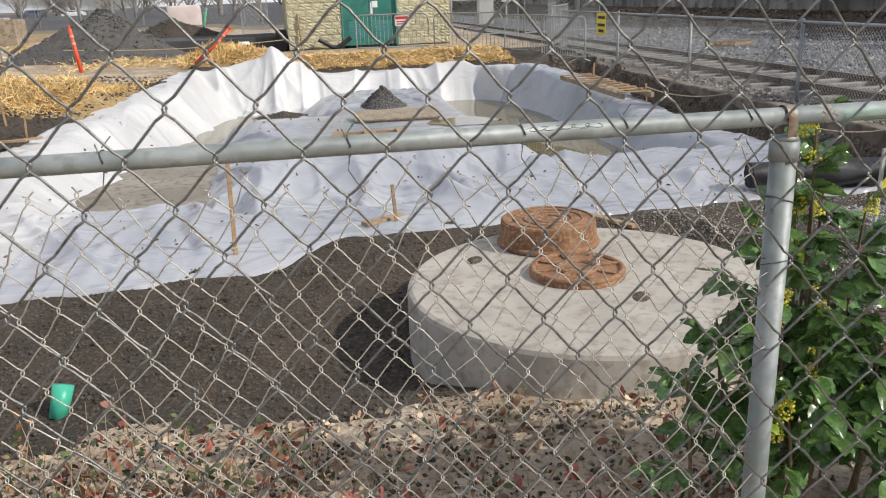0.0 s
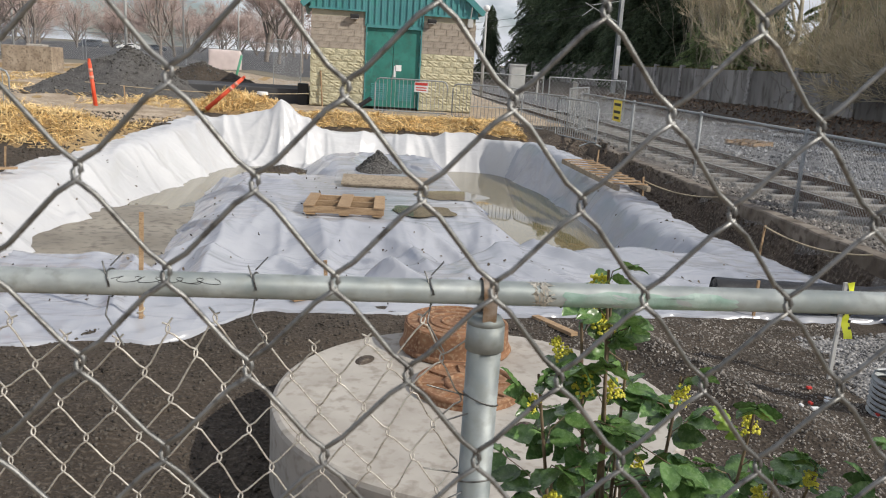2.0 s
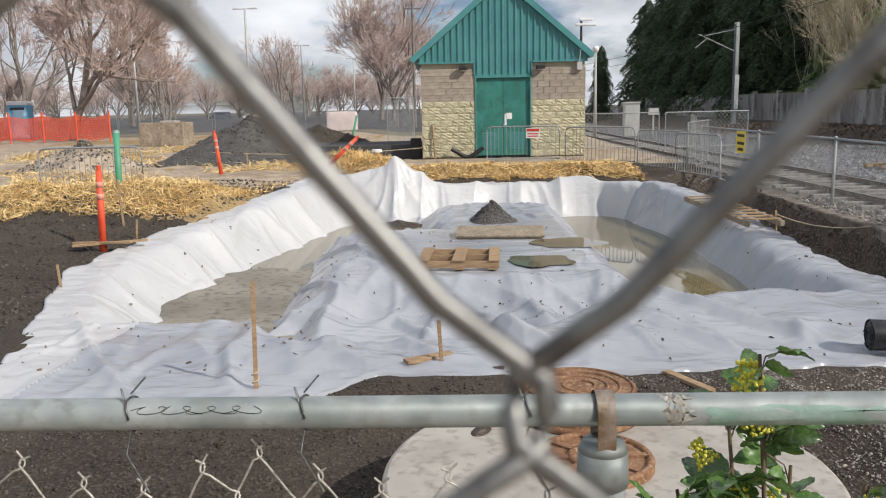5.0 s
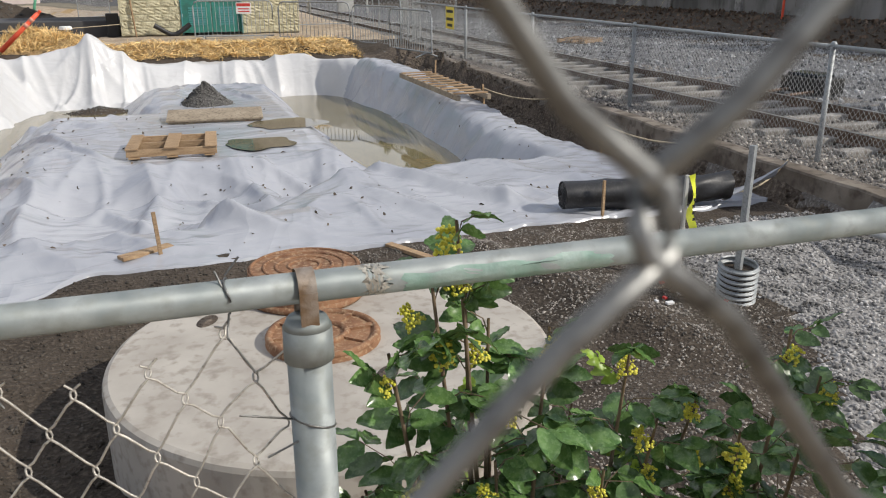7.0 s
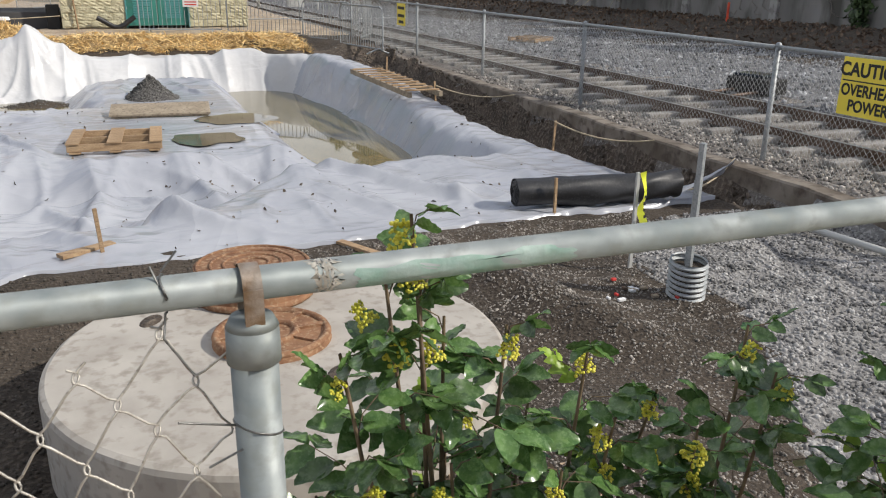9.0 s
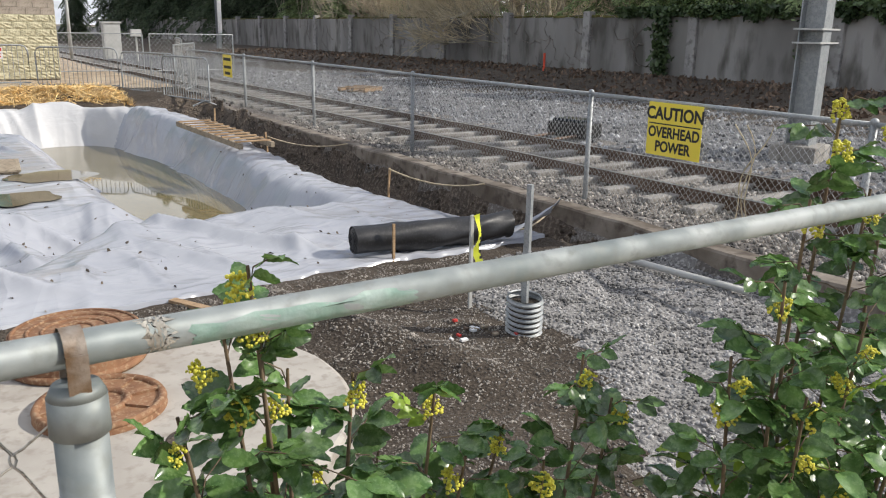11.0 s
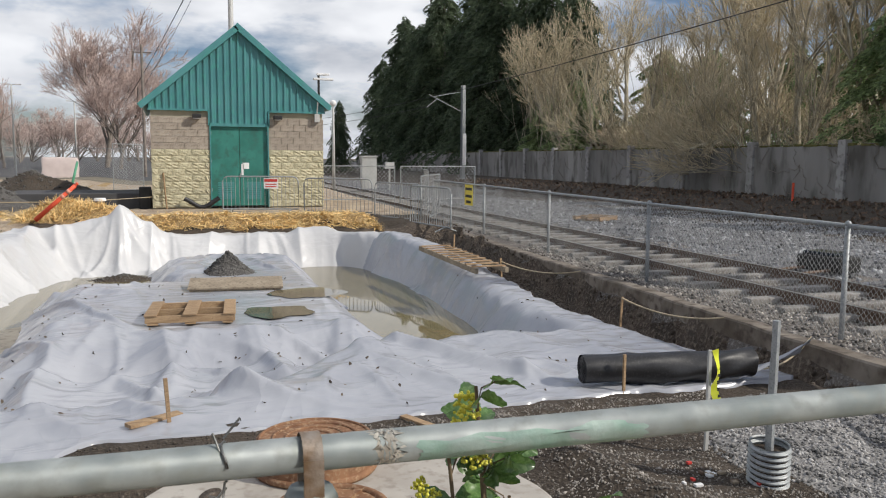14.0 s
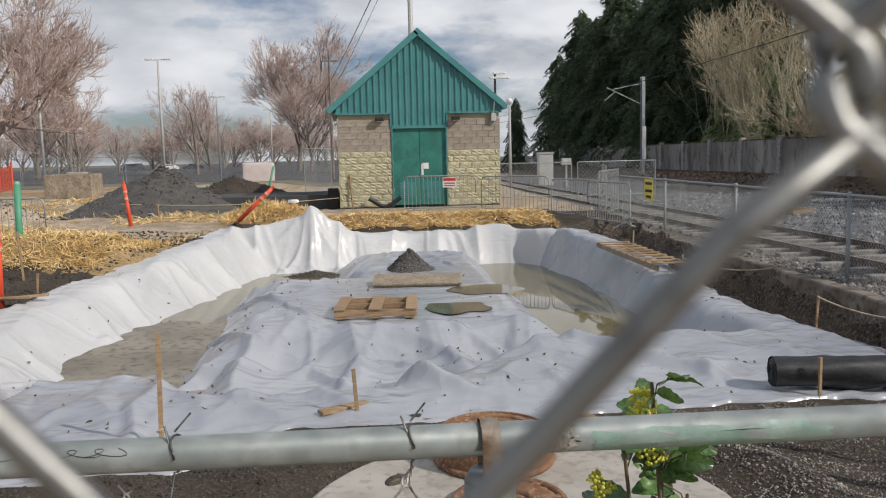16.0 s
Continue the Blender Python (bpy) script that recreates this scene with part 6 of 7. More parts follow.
# ---- heaps and things behind ----
heap("soil_heap", -6.2, 27.6, 0.15, 2.9, 1.50, HEAPG, "tall heap of dark grey gravel", 11, 1200, 0.9)
heap("soil_heap", -4.6, 33.0, 0.2, 3.0, 1.0, SOIL, "low spread heap of brown soil", 15, 900, 0.8)
heap("soil_heap", -10.8, 25.0, 0.05, 2.3, 0.95, TAN, "low heap of tan grit", 19, 900, 0.8)
cb = thing("concrete_block", "large tan-brown concrete block standing on the straw ground", "block", (-12.1, 37.0, 0.36), -6)
bm = bmesh.new()
box(bm, (0, 0, 0.5), (2.05, 1.2, 1.05), bevel=0.03)
part("body", bm, TANBLOCK, cb)
bm = bmesh.new()
box(bm, (0.2, 0, 1.06), (0.7, 0.6, 0.10), bevel=0.04)
part("lug", bm, CONC, cb)
wt = thing("white_tarp_load", "load wrapped in a pale pinkish tarp", "load", (-6.5, 58, 0.1))
bm = bmesh.new()
box(bm, (0, 0, 0.8), (2.1, 1.4, 1.5), bevel=0.12)
bmesh.ops.subdivide_edges(bm, edges=bm.edges[:], cuts=3, use_grid_fill=True)
for v in bm.verts:
    v.co += Vector((0.05 * nz(v.co.x * 3, v.co.z * 3), 0.05 * nz(v.co.z * 3, v.co.x * 3, 4), 0.09 * nz(v.co.x * 2, v.co.y * 2, 8)))
part("tarp", bm, mat("pale_pink_tarp", (0.62, 0.52, 0.50), (0.70, 0.60, 0.57), 2, 0.6), wt, smooth=True)
# orange safety netting
for x0, y0, x1, y1 in ((-27.5, 43.0, -17.1, 43.2),):
    of = thing("safety_fence", "bright orange plastic safety netting on stakes", "fence")
    n = int(math.hypot(x1 - x0, y1 - y0) / 1.9) + 1
    for k in range(n + 1):
        t = k / n
        bm = bmesh.new()
        rod(bm, (lerp(x0, x1, t), lerp(y0, y1, t), 0.2), (lerp(x0, x1, t), lerp(y0, y1, t), 2.0), 0.05, seg=8)
        part("stake", bm, ORANGE, of)
    wires = []
    for j in range(13):
        z = 0.55 + j * 0.1
        wires.append(([(lerp(x0, x1, t), lerp(y0, y1, t), z + 0.08 * math.cos(t * n * 2 * math.pi) - 0.06 * (j / 12)) for t in np.linspace(0, 1, n * 6 + 1)], 0.022))
    for k in range(n * 12 + 1):
        t = k / (n * 12)
        o = 0.08 * math.cos(t * n * 2 * math.pi)
        wires.append(([(lerp(x0, x1, t), lerp(y0, y1, t), 0.55 + o), (lerp(x0, x1, t), lerp(y0, y1, t), 1.70 + o)], 0.02))
    ob = tubes("netting", wires, ORANGE, of, seg=4, smooth=False)
# portable toilet
pt = thing("portable_toilet", "blue and white portable toilet cabin", "toilet", (-25.1, 50.0, 0.45), 10)
bm = bmesh.new()
box(bm, (0, 0, 1.0), (1.15, 1.15, 2.0), bevel=0.05)
part("cabin", bm, BLUE, pt)
bm = bmesh.new()
box(bm, (0, 0, 2.12), (1.22, 1.22, 0.24), bevel=0.08)
part("roof", bm, WHITE, pt)
bm = bmesh.new()
box(bm, (0.1, -0.585, 0.98), (0.75, 0.03, 1.75), bevel=0.01)
part("door", bm, mat("pale_blue_plastic", (0.30, 0.48, 0.62), (0.36, 0.54, 0.68), 2, 0.45), pt)
for z in (1.80,):
    bm = bmesh.new()
    box(bm, (0, -0.60, z), (0.8, 0.02, 0.16))
    part("vent", bm, GLASS, pt)


def car(at, turn, paint, label, van=False):
    c = thing("parked_car", label, "car", at, turn)
    prof = [(-2.2, 0.35), (-2.25, 0.75), (-1.5, 0.95), (-0.8, 1.45), (0.9, 1.50), (1.9, 1.0), (2.2, 0.9), (2.25, 0.4)] if not van else [(-2.3, 0.35), (-2.35, 0.9), (-1.7, 1.1), (-1.2, 1.75), (2.1, 1.8), (2.25, 1.0), (2.3, 0.4)]
    bm = bmesh.new()
    l = [bm.verts.new((x, -0.85 + 0.12 * (z > 1.2), z)) for x, z in prof]
    r = [bm.verts.new((x, 0.85 - 0.12 * (z > 1.2), z)) for x, z in prof]
    bm.faces.new(l)
    bm.faces.new(r[::-1])
    for k in range(len(prof)):
        q = (k + 1) % len(prof)
        bm.faces.new((l[k], r[k], r[q], l[q]))
    bmesh.ops.recalc_face_normals(bm, faces=bm.faces)
    bmesh.ops.bevel(bm, geom=bm.edges[:], offset=0.06, segments=2, affect="EDGES")
    part("body", bm, paint, c, smooth=False)
    for s in (-1, 1):
        bm = bmesh.new()
        box(bm, (0.1, s * 0.80, 1.2 if not van else 1.42), (2.0, 0.04, 0.34), bevel=0.01)
        part("side_window", bm, GLASS, c)
        for x in (-1.35, 1.35):
            bm = bmesh.new()
            rod(bm, (x, s * 0.72, 0.33), (x, s * 0.88, 0.33), 0.33, seg=20)
            wh = part("wheel", bm, BLACK, c)
            bm = bmesh.new()
            rod(bm, (x, s * 0.86, 0.33), (x, s * 0.895, 0.33), 0.20, seg=16)
            part("rim", bm, GALV, wh)
    return c


car((-45, 172, 0.1), 25, CARPAINT, "dark grey pickup-sized car parked in the lot", True)
car((-38.6, 176, 0.1), 8, WHITE, "white car parked in the lot")
car((-33.6, 178, 0.1), 5, CARPAINT, "dark car parked in the lot")

# switch machine beside the rails
sw = thing("switch_machine", "squat dark steel switch machine between the tracks", "machine", (10.7, 10.9, -0.14), 8)
bm = bmesh.new()
box(bm, (0, 0, 0.16), (0.55, 0.85, 0.26), bevel=0.03)
part("housing", bm, BLACK, sw)
bm = bmesh.new()
box(bm, (0, 0.05, 0.32), (0.44, 0.60, 0.07), bevel=0.025)
part("lid", bm, GLASS, sw, "dark painted lid")
bm = bmesh.new()
rod(bm, (-0.1, -0.38, 0.2), (-0.1, -0.38, 0.55), 0.03, 0.025, seg=10)
part("lever", bm, RAILSTEEL, sw)
for q in (-0.25, 0.25):
    bm = bmesh.new()
    rod(bm, (-0.2, q, 0.08), (-1.1, q, 0.06), 0.025, seg=8)
    part("throw_rod", bm, RAILSTEEL, sw)

# ---- poles and wires ----


def street_light(x, y, h, label="tall grey parking-lot light pole with two flat heads"):
    s = thing("street_lamp", label, "lamp", (x, y, 0.1), group="parking lot lamps")
    bm = bmesh.new()
    rod(bm, (0, 0, 0), (0, 0, h), 0.13, 0.08, seg=10)
    part("pole", bm, GREYPAINT, s, smooth=True)
    bm = bmesh.new()
    rod(bm, (-0.5, 0, h - 0.05), (0.5, 0, h - 0.05), 0.04, seg=6)
    part("arm", bm, GREYPAINT, s)
    for q in (-0.7, 0.7):
        bm = bmesh.new()
        box(bm, (q, 0, h), (0.65, 0.35, 0.14), bevel=0.03)
        part("lamp_head", bm, WHITE, s)
    return s


street_light(-15.6, 70, 10.2)
street_light(-16.6, 105, 9.8)
street_light(-31.0, 90, 8.0)
street_light(-27.0, 75, 10.5)
street_light(-11.5, 120, 9.0)
# round-headed lamp beyond the shed
pl = thing("path_lamp", "slim lamp post with a round white globe", "lamp", (8.3, 42.0, 0.1))
bm = bmesh.new()
rod(bm, (0, 0, 0), (0, 0, 4.3), 0.09, 0.05, seg=10)
part("pole", bm, GREYPAINT, pl, smooth=True)
bm = bmesh.new()
bmesh.ops.create_uvsphere(bm, u_segments=14, v_segments=10, radius=0.17, matrix=Matrix.Translation((0, 0, 4.45)))
part("globe", bm, WHITE, pl, smooth=True)
cl = thing("camera_pole", "dark pole carrying pale camera housings", "pole", (8.0, 44.5, 0.1))
bm = bmesh.new()
rod(bm, (0, 0, 0), (0, 0, 6.2), 0.09, 0.06, seg=8)
part("pole", bm, BLACK, cl)
for a, w in ((5.9, 1.1), (6.15, 0.7)):
    bm = bmesh.new()
    box(bm, (0.25, 0, a), (w, 0.2, 0.12), bevel=0.03)
    part("housing", bm, WHITE, cl)
cbn = thing("signal_cabinet", "pale grey steel signal cabinet on a plinth", "cabinet", (10.4, 43.0, 0.0), -4)
bm = bmesh.new()
box(bm, (0, 0, 0.95), (0.8, 0.6, 1.7), bevel=0.02)
body = part("body", bm, GREYPAINT, cbn)
bm = bmesh.new()
box(bm, (0, 0, 1.83), (0.9, 0.7, 0.08), bevel=0.01)
part("roof", bm, GREYPAINT, cbn)
bm = bmesh.new()
box(bm, (0, -0.305, 0.95), (0.68, 0.02, 1.5), bevel=0.005)
part("door", bm, GREYPAINT, cbn)
bm = bmesh.new()
rod(bm, (1.2, 0.2, 0), (1.2, 0.2, 1.2), 0.05, seg=8)
box(bm, (1.2, 0.2, 1.35), (0.5, 0.3, 0.35), bevel=0.02)
tagged(part("junction_box", bm, GREYPAINT), "small grey junction box on a short post", "box").matrix_basis = pose(10.4, 43, 0, 0, 0, -4)


def steel_pole(x, y, h, w, label, bracket=True):
    s = thing("catenary_pole", label, "pole", (x, y, -0.1), 12)
    for o in (-w * 0.48, w * 0.48):
        bm = bmesh.new()
        box(bm, (0, o, h / 2), (w, 0.02, h))
        part("flange", bm, GALV, s)
    bm = bmesh.new()
    box(bm, (0, 0, h / 2), (0.016, w * 0.95, h))
    part("web", bm, GALV, s)
    bm = bmesh.new()
    rod(bm, (w * 0.75, 0.05, 0), (w * 0.75, 0.05, h * 0.95), 0.06, seg=10)
    part("conduit", bm, GALV, s, smooth=True)
    for z in (1.75, 1.95):
        bm = bmesh.new()
        box(bm, (0.08, 0, z), (w + 0.45, w + 0.06, 0.025))
        part("band", bm, GREYPAINT, s, "steel clamp band")
    bm = bmesh.new()
    box(bm, (0, 0, 0.06), (w + 0.35, w + 0.35, 0.3), bevel=0.03)
    part("base", bm, CONCSIDE, s)
    if bracket:
        tubes("bracket_arm", [([(0, 0, h - 2.2), (-3.4, -0.3, h - 0.9)], 0.04), ([(0, 0, h - 0.5), (-3.0, -0.3, h - 1.05)], 0.025), ([(-2.6, -0.2, h - 1.2), (-3.6, -0.3, h - 1.9)], 0.03)], GALV, s, seg=6)
        bm = bmesh.new()
        box(bm, (0, -0.25, 2.6), (0.35, 0.02, 2.6))
        part("cover_plate", bm, WHITE, s)
    return s


steel_pole(12.0, 7.2, 7.5, 0.36, "stout galvanised H-section catenary pole with clamp bands", False)
steel_pole(14.6, 6.35, 7.5, 0.34, "stout galvanised H-section catenary pole beyond the tracks", False)
steel_pole(23.2, 63.0, 7.8, 0.28, "far galvanised catenary pole with bracket arm")
steel_pole(14.2, 118.0, 8.0, 0.28, "far galvanised catenary pole with bracket arm")
up = thing("utility_pole", "tall grey pole rising behind the shed roof", "pole", (3.7, 48, 0))
bm = bmesh.new()
rod(bm, (0, 0, 0), (0, 0, 16), 0.17, 0.13, seg=12)
part("shaft", bm, GREYPAINT, up, smooth=True)
tp = thing("utility_pole", "distant grey pole with a small crossarm", "pole", (-1.6, 70, 0))
bm = bmesh.new()
rod(bm, (0, 0, 0), (0, 0, 10.6), 0.13, 0.10, seg=8)
part("shaft", bm, BARK, tp)
bm = bmesh.new()
box(bm, (0, 0, 10.0), (1.4, 0.1, 0.1))
part("crossarm", bm, BARK, tp)
for k, (a, b) in enumerate((((3.7, 48, 15.5), (-4, 95, 7.5)), ((3.5, 48, 14.9), (-4.4, 95, 7.0)), ((3.9, 48, 15.0), (-3.4, 95, 7.2)), ((20.0, 63, 6.6), (13.2, 118, 6.6)), ((20.0, 63, 5.9), (13.2, 118, 5.9)), ((20.0, 63, 6.6), (13.6, -20, 6.8)), ((13.2, 118, 6.6), (9, 260, 6.6)))):
    pts = [(lerp(a[0], b[0], t), lerp(a[1], b[1], t), lerp(a[2], b[2], t) - 0.5 * 4 * t * (1 - t)) for t in np.linspace(0, 1, 20)]
    tagged(tubes("overhead_wire", [(pts, 0.018)], BLACK, seg=4), "thin dark overhead wire", "wire")

# ---- bare trees ----


def grow(paths, p, d, L, r, depth, rnd, spread_a, up, top):
    pts, rad = [np.array(p)], [r]
    q, dd = np.array(p), np.array(d, float)
    n = 3
    for k in range(n):
        dd = dd + np.array([rnd.gauss(0, 0.10), rnd.gauss(0, 0.10), rnd.gauss(0, 0.08) + up * 0.10])
        dd /= np.linalg.norm(dd)
        q = q + dd * L / n
        pts.append(q.copy())
        rad.append(r * (1 - 0.38 * (k + 1) / n))
    paths.append((depth, pts, rad))
    if depth >= top:
        return
    kids = rnd.choice((2, 3, 3)) if depth > 0 else rnd.choice((4, 5))
    for k in range(kids + (1 if depth > 2 else 0)):
        f = 1.0 if k == 0 else rnd.uniform(0.35, 1.0)
        i = min(n - 1, int(f * n))
        o = pts[i] + (pts[min(n, i + 1)] - pts[i]) * (f * n - i if f < 1 else 1)
        ax = np.array([rnd.gauss(0, 1), rnd.gauss(0, 1), rnd.gauss(0, 0.6)])
        ax -= ax.dot(dd) * dd
        ax /= np.linalg.norm(ax) + 1e-6
        a = (0.25 if k == 0 else 1.0) * spread_a * rnd.uniform(0.6, 1.3)
        nd = dd * math.cos(a) + ax * math.sin(a)
        grow(paths, o, nd, L * rnd.uniform(0.62, 0.84), max(0.012, r * (0.68 if k == 0 else 0.52)), depth + 1, rnd, spread_a, up, top)


def bare_tree(seed, h, trunk, r, spread_a, up, top, twig, label, min_r=0.014, lean=0.0, stems=1, bark=None):
    rnd = random.Random(seed)
    paths = []
    for s in range(stems):
        a = rnd.uniform(0, 6.28)
        grow(paths, (0.35 * math.cos(a) * (stems > 1), 0.35 * math.sin(a) * (stems > 1), -0.2), (lean * math.cos(a) * (stems > 1), lean * math.sin(a) * (stems > 1), 1), trunk, r, 0, rnd, spread_a, up, top)
    hi = max(p[-1][2] for _, p, _ in paths)
    k = h / hi
    tr = thing("bare_tree", label, "tree")
    tubes("trunk", [(np.array(p) * k, np.maximum(np.array(q) * k, min_r)) for d, p, q in paths if d <= 1], bark or BARK, tr, seg=8)
    lf = tubes("limb_frame", [(np.array(p) * k, np.maximum(np.array(q) * k, min_r)) for d, p, q in paths if 2 <= d <= 3], bark or BARK, tr, seg=5)
    lf["kind"] = "stuff"
    ob = tubes("twig_crown", [(np.array(p) * k, np.maximum(np.array(q) * k * 0.8, min_r)) for d, p, q in paths if d > 3], twig, tr, seg=3, smooth=False)
    return tr


lab = "bare deciduous tree with reddish-brown twigs"
T1 = bare_tree(4, 19.5, 2.2, 0.13, 0.62, 0.62, 7, PINKTWIG, "large round-crowned bare tree with reddish-brown twigs", 0.013)
T1.matrix_basis = pose(-6.8, 106, 0.1, 0, 0, 20)
T2 = bare_tree(9, 15.0, 2.0, 0.12, 0.6, 0.7, 6, PINKTWIG, lab, 0.017)
T2.matrix_basis = pose(-33, 90, 0.1, 0, 0, 70)
T3 = bare_tree(15, 13.0, 2.2, 0.14, 0.65, 0.6, 7, PINKTWIG, "thick-trunked bare tree with pale bark and spreading limbs", 0.010)
T3.matrix_basis = pose(-20.4, 46, 0.1, 0, 0, 0)
r = random.Random(2)
for k in range(24):
    x = -115 + 110 * ((k * 0.618) % 1) + r.uniform(-3, 3)
    y = r.uniform(92, 170)
    s = r.uniform(0.5, 0.72)
    src = (T1, T2, T2)[k % 3]
    m = pose(x, y, 0.0, 0, 0, r.uniform(0, 360))
    ob = copy_thing(src, m)
    ob.scale = (s, s, s * r.uniform(0.9, 1.1))
    ob["label"] = lab
for k in range(46):
    x = -150 + 165 * ((k * 0.618) % 1)
    y = r.uniform(185, 240)
    ob = copy_thing(T2, pose(x, y, -1.0, 0, 0, r.uniform(0, 360)))
    s = r.uniform(0.7, 0.95)
    ob.scale = (s * 1.4, s * 1.4, s)
    ob["label"] = lab
for x, y, s, a in ((-30, 60, 0.85, 140), (-17, 92, 0.7, 200), (-27, 82, 0.7, 250)):
    ob = copy_thing(T2, pose(x, y, 0.1, 0, 0, a))
    ob.scale = (s, s, s)

# tangle of pale bare trees behind the wall
B1 = bare_tree(31, 17.0, 3.2, 0.17, 0.55, 0.45, 6, TANTWIG, "tall pale-limbed bare tree behind the wall", 0.011, 0.2, 1, PALEBARK)
B1.matrix_basis = pose(wall_x(39) + 5.0, 39, 0.0)
B2 = bare_tree(37, 6.5, 1.5, 0.03, 0.6, 0.35, 5, TANTWIG, "low tangle of pale arching bare stems behind the wall", 0.008, 0.8, 4, PALEBARK)
B2.matrix_basis = pose(wall_x(36) + 2.2, 36, 0.2, 0, 0, 90)
for k, y in enumerate((29.5, 33.0, 41.0, 46.0, 52.0)):
    ob = copy_thing(B2, pose(wall_x(y) + r.uniform(1.8, 3.5), y, 0.2, 0, 0, 71 * k))
    s = r.uniform(0.75, 1.1)
    ob.scale = (s, s, s)
for k, (y, o, s) in enumerate(((33.5, 3.4, 0.8), (44.0, 4.2, 0.9), (55.0, 4.5, 0.95), (30.5, 5.0, 0.9), (47.0, 2.6, 0.7), (36.0, 3.0, 0.75), (60.5, 2.6, 0.85), (67.0, 2.4, 0.8))):
    ob = copy_thing(B1, pose(wall_x(y) + o, y, 0.0, 0, 0, 103 * k + 40))
    ob.scale = (s, s, s)
P1 = bare_tree(52, 9.5, 3.4, 0.05, 0.32, 0.9, 4, TANTWIG, "slender pale-stemmed bare sapling behind the wall", 0.010, 0.12, 2, PALEBARK)
P1.matrix_basis = pose(wall_x(46) + 1.4, 46, 0.1)
for k, y in enumerate((31.5, 33.6, 36.2, 39.0, 42.5, 48.5, 52.0, 57.0, 60.5, 64.0, 68.5)):
    ob = copy_thing(P1, pose(wall_x(y) + 1.2 + 0.5 * (k % 3), y, 0.1, r.uniform(-5, 5), r.uniform(-5, 5), 73 * k))
    s = r.uniform(0.8, 1.15)
    ob.scale = (s, s, s)
# ---- evergreens ----


def needle_crown(h, base_r, n, seed, low=0.04, tip=0.9, clump=0.55, droop=0.35, tall=1.0, boughs=420, thin=0.13):
    """Sprays of narrow blades along drooping boughs, with gaps between the boughs."""
    g = np.random.default_rng(seed)
    bt = g.uniform(0, 1, boughs) ** tip
    bz = (low + (1 - low) * bt) * h
    ba = g.uniform(0, 2 * np.pi, boughs)
    bl = (base_r * (1 - bt) ** tall + 0.25) * g.uniform(0.5, 1.12, boughs) * (1 + 0.16 * np.sin(ba * 4 + bz * 0.9) + 0.12 * np.sin(bz * 2.3 + ba))
    k = g.choice(boughs, n, p=bl / bl.sum())
    u = g.uniform(0.08, 1.0, n) ** 0.6
    w = bl[k] * 0.30 * np.sqrt(np.maximum(1.02 - u, 0.02)) * g.normal(0, 0.62, n)
    out = np.stack([np.cos(ba[k]), np.sin(ba[k]), np.zeros(n)], 1)
    lat = np.stack([-out[:, 1], out[:, 0], np.zeros(n)], 1)
    rr = u * bl[k]
    p = out * rr[:, None] + lat * w[:, None]
    p[:, 2] = bz[k] + 0.10 * rr - droop * rr * u - 0.35 * np.abs(w) - g.exponential(clump * 0.35, n)
    d = out * 0.7 + lat * (np.sign(w) * 0.7)[:, None] + np.stack([g.normal(0, 0.35, n), g.normal(0, 0.35, n), g.normal(-droop, 0.35, n)], 1)
    d /= np.linalg.norm(d, axis=1)[:, None]
    side = np.cross(d, g.normal(size=(n, 3)))
    side /= np.linalg.norm(side, axis=1)[:, None]
    L = (clump * g.uniform(0.5, 1.3, n))[:, None]
    W = L * thin
    v = np.stack([p - d * L * 0.5, p + side * W - d * L * 0.1, p + d * L * 0.5, p - side * W - d * L * 0.1], 1)
    f = np.array([(0, 1, 2), (0, 2, 3)])
    tr = (f[None] + 4 * np.arange(n)[:, None, None]).reshape(-1, 3)
    return v.reshape(-1, 3), tr


def conifer(h, base_r, n, seed, material, label, **kw):
    c = thing("conifer", label, "tree")
    bm = bmesh.new()
    rod(bm, (0, 0, -0.3), (0, 0, h * 0.97), base_r * 0.08, 0.03, seg=10)
    part("trunk", bm, BARK, c)
    limbs = []
    g = random.Random(seed)
    for k in range(60):
        t = k / 60
        a = k * 2.4
        L = base_r * (1 - t) * 0.85
        z = h * (0.08 + 0.9 * t)
        limbs.append(([(0, 0, z), (L * 0.5 * math.cos(a), L * 0.5 * math.sin(a), z + 0.05 * L), (L * math.cos(a), L * math.sin(a), z - 0.25 * L)], [0.06, 0.04, 0.015]))
    lf = tubes("limb_frame", limbs, BARK, c, seg=4)
    lf["kind"] = "stuff"
    ob = new("crown", tri_mesh("crown", *needle_crown(h, base_r, n, seed, **kw), material))
    ob.parent = c
    return c


C1 = conifer(24, 6.8, 52000, 3, NEEDLE, "tall dark green fir standing behind the wall", clump=0.55, tall=0.55, droop=0.6, boughs=520)
C1.matrix_basis = pose(36, 92, 0, 0, 0, 0)
C2 = conifer(21, 6.4, 46000, 8, NEEDLE, "tall dark green fir standing behind the wall", clump=0.52, tip=0.8, tall=0.5, droop=0.6, boughs=520)
C2.matrix_basis = pose(34.5, 82, 0, 0, 0, 30)
for k, (x, y, s, q) in enumerate(((35.5, 104, 1.05, 1), (36.0, 116, 1.0, 2), (37.0, 128, 1.0, 1), (36.5, 74, 0.95, 2), (35.2, 87, 0.92, 1), (36.4, 98, 0.9, 2), (36.8, 110, 0.95, 1), (36.6, 122, 0.9, 1), (35.6, 78, 0.8, 1), (36.0, 67.5, 0.75, 1), (37, 142, 0.9, 2))):
    ob = copy_thing((C1, C2)[q - 1], pose(x, y, 0, 0, 0, k * 77))
    ob.scale = (s, s, s * 1.02)
ob = copy_thing(C2, pose(20.5, 100, 0, 0, 0, 10))
ob.scale = (0.3, 0.3, 0.42)
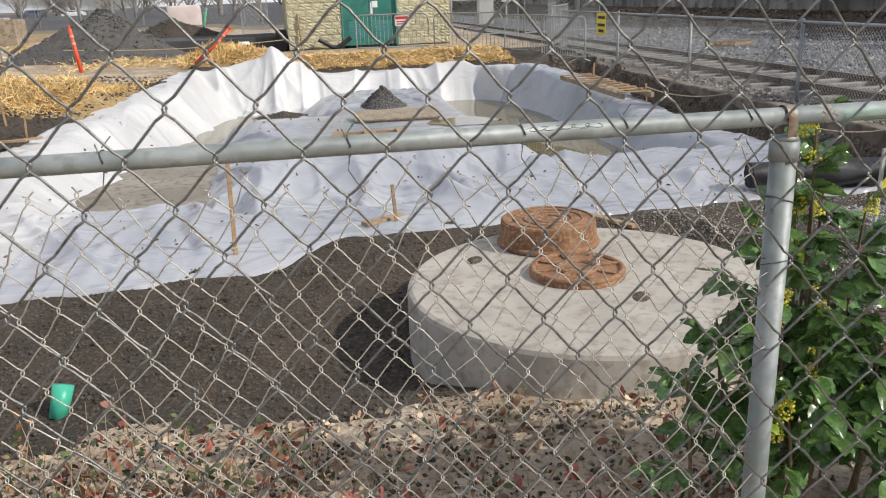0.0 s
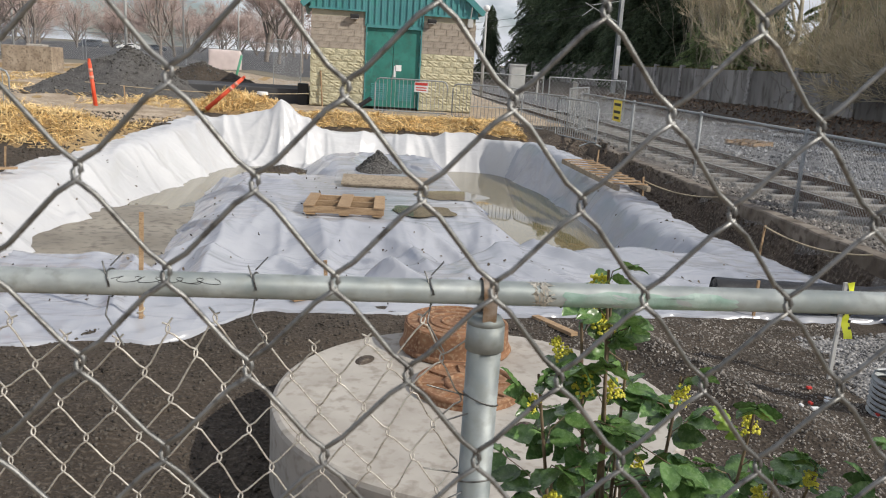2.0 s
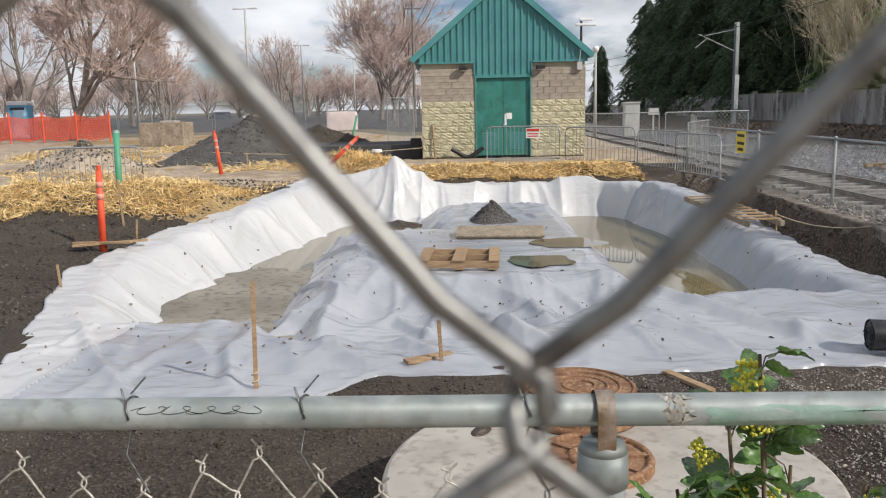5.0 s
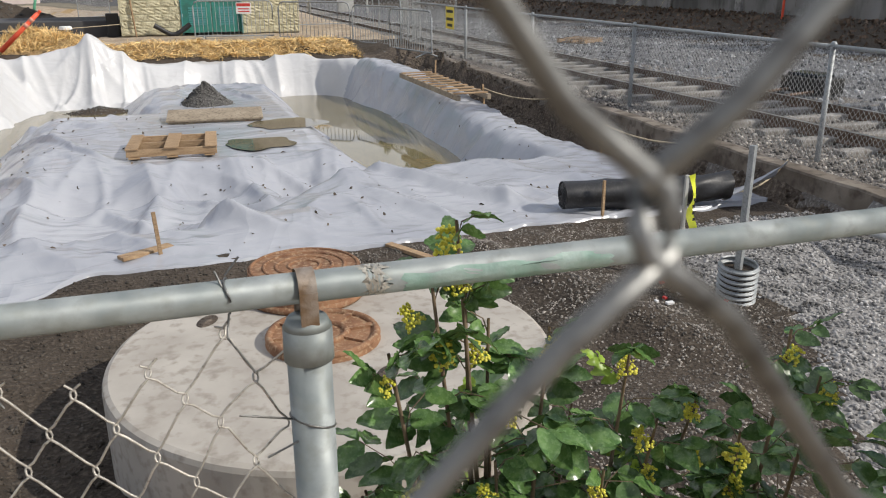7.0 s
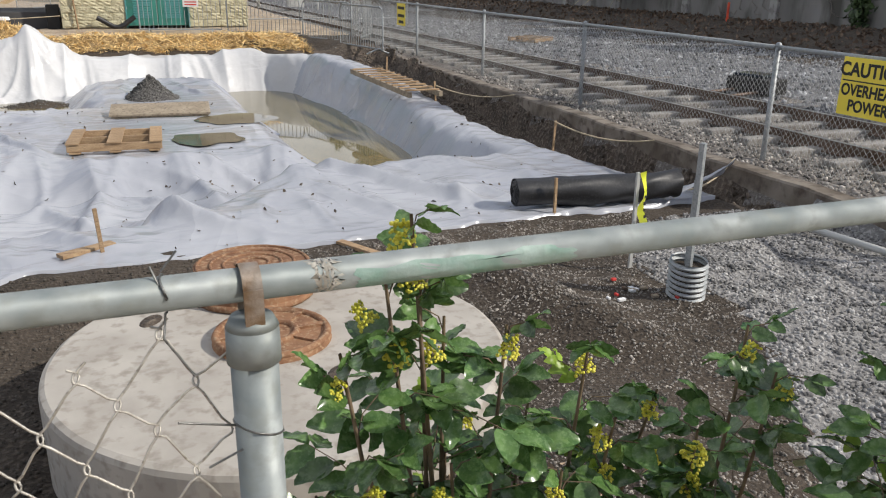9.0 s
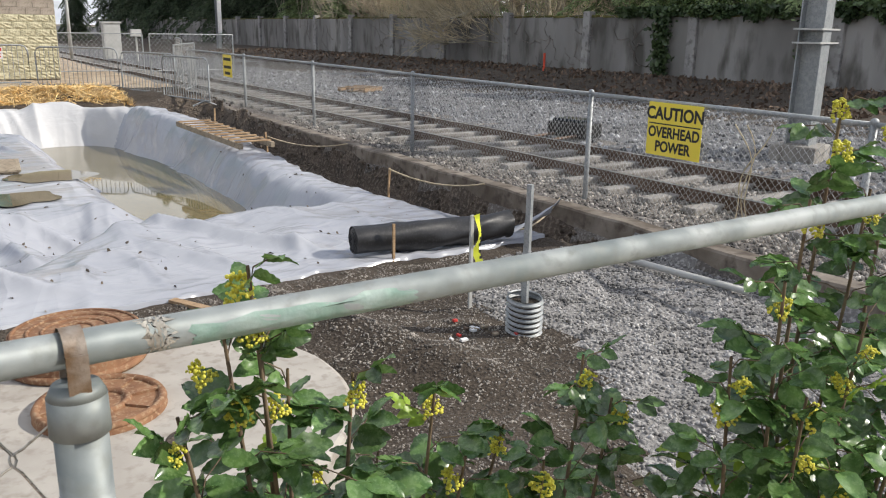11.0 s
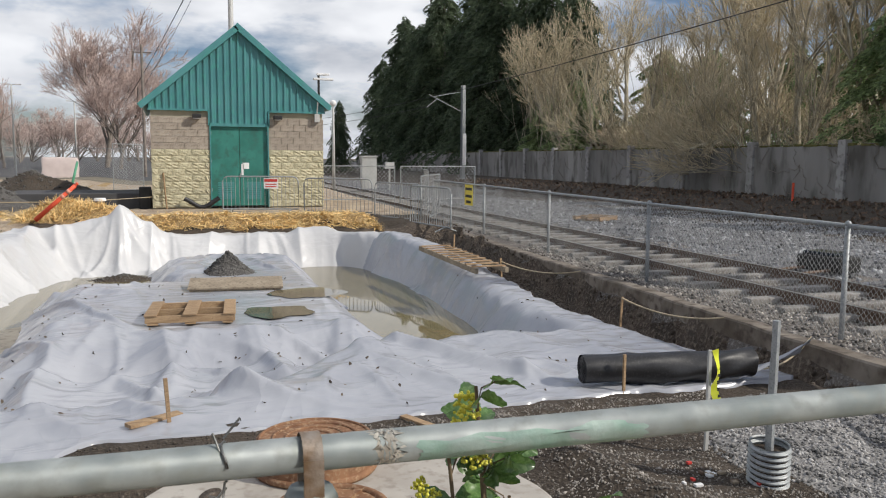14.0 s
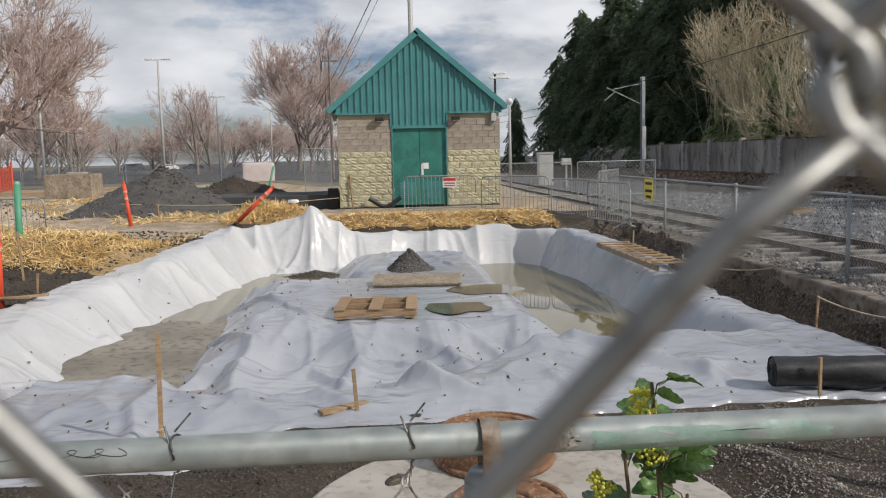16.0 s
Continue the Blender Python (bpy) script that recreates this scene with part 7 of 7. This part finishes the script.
ob["label"] = "small slender far fir beyond the shed"
E1 = conifer(13, 3.8, 60000, 21, EVERGREEN, "broad feathery evergreen tree overhanging the wall", clump=0.24, tall=0.5, tip=0.8, low=0.24, droop=0.5, boughs=300, thin=0.17)
E1.matrix_basis = pose(31.5, 27, 0, 0, 0, 0)
for k, (x, y, s) in enumerate(((30.8, 22, 0.95), (30.5, 17, 1.0), (32.5, 13, 1.15), (33, 7, 1.2))):
    ob = copy_thing(E1, pose(x, y, 0, 0, 0, 50 * k))
    ob.scale = (s, s, s * 1.05)
for k, (x, y, s) in enumerate(((45, 50, 1.0), (41, 36, 1.0), (43, 43, 1.05), (wall_x(61) + 3.5, 61, 0.8), (wall_x(66) + 3.0, 66, 0.75), (wall_x(56) + 9, 56, 1.0), (wall_x(33) + 12, 33, 1.1), (wall_x(48) + 8, 48, 0.9))):
    ob = copy_thing(E1, pose(x, y, 0, 0, 0, 37 * k))
    ob.scale = (s, s, s * 0.8)
g = np.random.default_rng(77)
ivp = []
for _ in range(2600):
    y = g.uniform(10, 25)
    drop = 1.1 * abs(nz(y * 0.8, 3.0)) + 0.25
    ivp.append((wall_x(y) - 0.16 - g.uniform(0, 0.25), y, 2.55 - drop * g.uniform(0, 1) ** 1.2 + 0.2))
for y0 in (21.9, 15.2):
    for _ in range(420):
        ivp.append((wall_x(y0) - 0.28 - g.uniform(0, 0.2), y0 + 0.4 + g.normal(0, 0.22), g.uniform(0.0, 2.6)))
flecks("ivy", ivp, 0.09, 0.18, IVY, "dark ivy trailing over the wall top", "ivy")
vines = []
for k in range(46):
    y = g.uniform(22, 60)
    x = wall_x(y) - 0.13
    z = g.uniform(0.3, 1.6)
    pts = [(x, y, z)]
    for q in range(7):
        y += g.normal(0.15, 0.25)
        z += g.normal(0.12, 0.2)
        pts.append((wall_x(y) - 0.13, y, min(2.5, max(0.1, z))))
    vines.append((pts, 0.014))
tagged(tubes("wall_vines", vines, BARK, seg=4, smooth=False), "thin dark leafless vines creeping on the wall", "vines", kind="stuff")
# house behind the wall
hs = thing("house", "small beige house with brown roof behind the wall", "house", (37, 62, 0), 20)
bm = bmesh.new()
box(bm, (0, 0, 1.5), (6, 7, 3.0))
part("wall", bm, HOUSE, hs)
for s in (-1, 1):
    bm = bmesh.new()
    box(bm, (s * 1.75, 0, 3.8), (4.0, 7.8, 0.14), pose(0, 0, 0), bevel=0.02)
    ro = part("roof", bm, ROOF, hs)
    ro.matrix_basis = Matrix.Translation((s * 1.65, 0, 3.75)) @ pose(0, 0, 0, 0, s * 24, 0) @ Matrix.Translation((-s * 1.75, 0, -3.8))
bm = bmesh.new()
rod(bm, (16.9, 31.0, 0.0), (16.9, 31.0, 0.75), 0.05, seg=8)
tagged(part("marker_post", bm, ORANGE), "short orange marker post by the wall", "post").matrix_basis = pose(7.6, -4, 0.1)
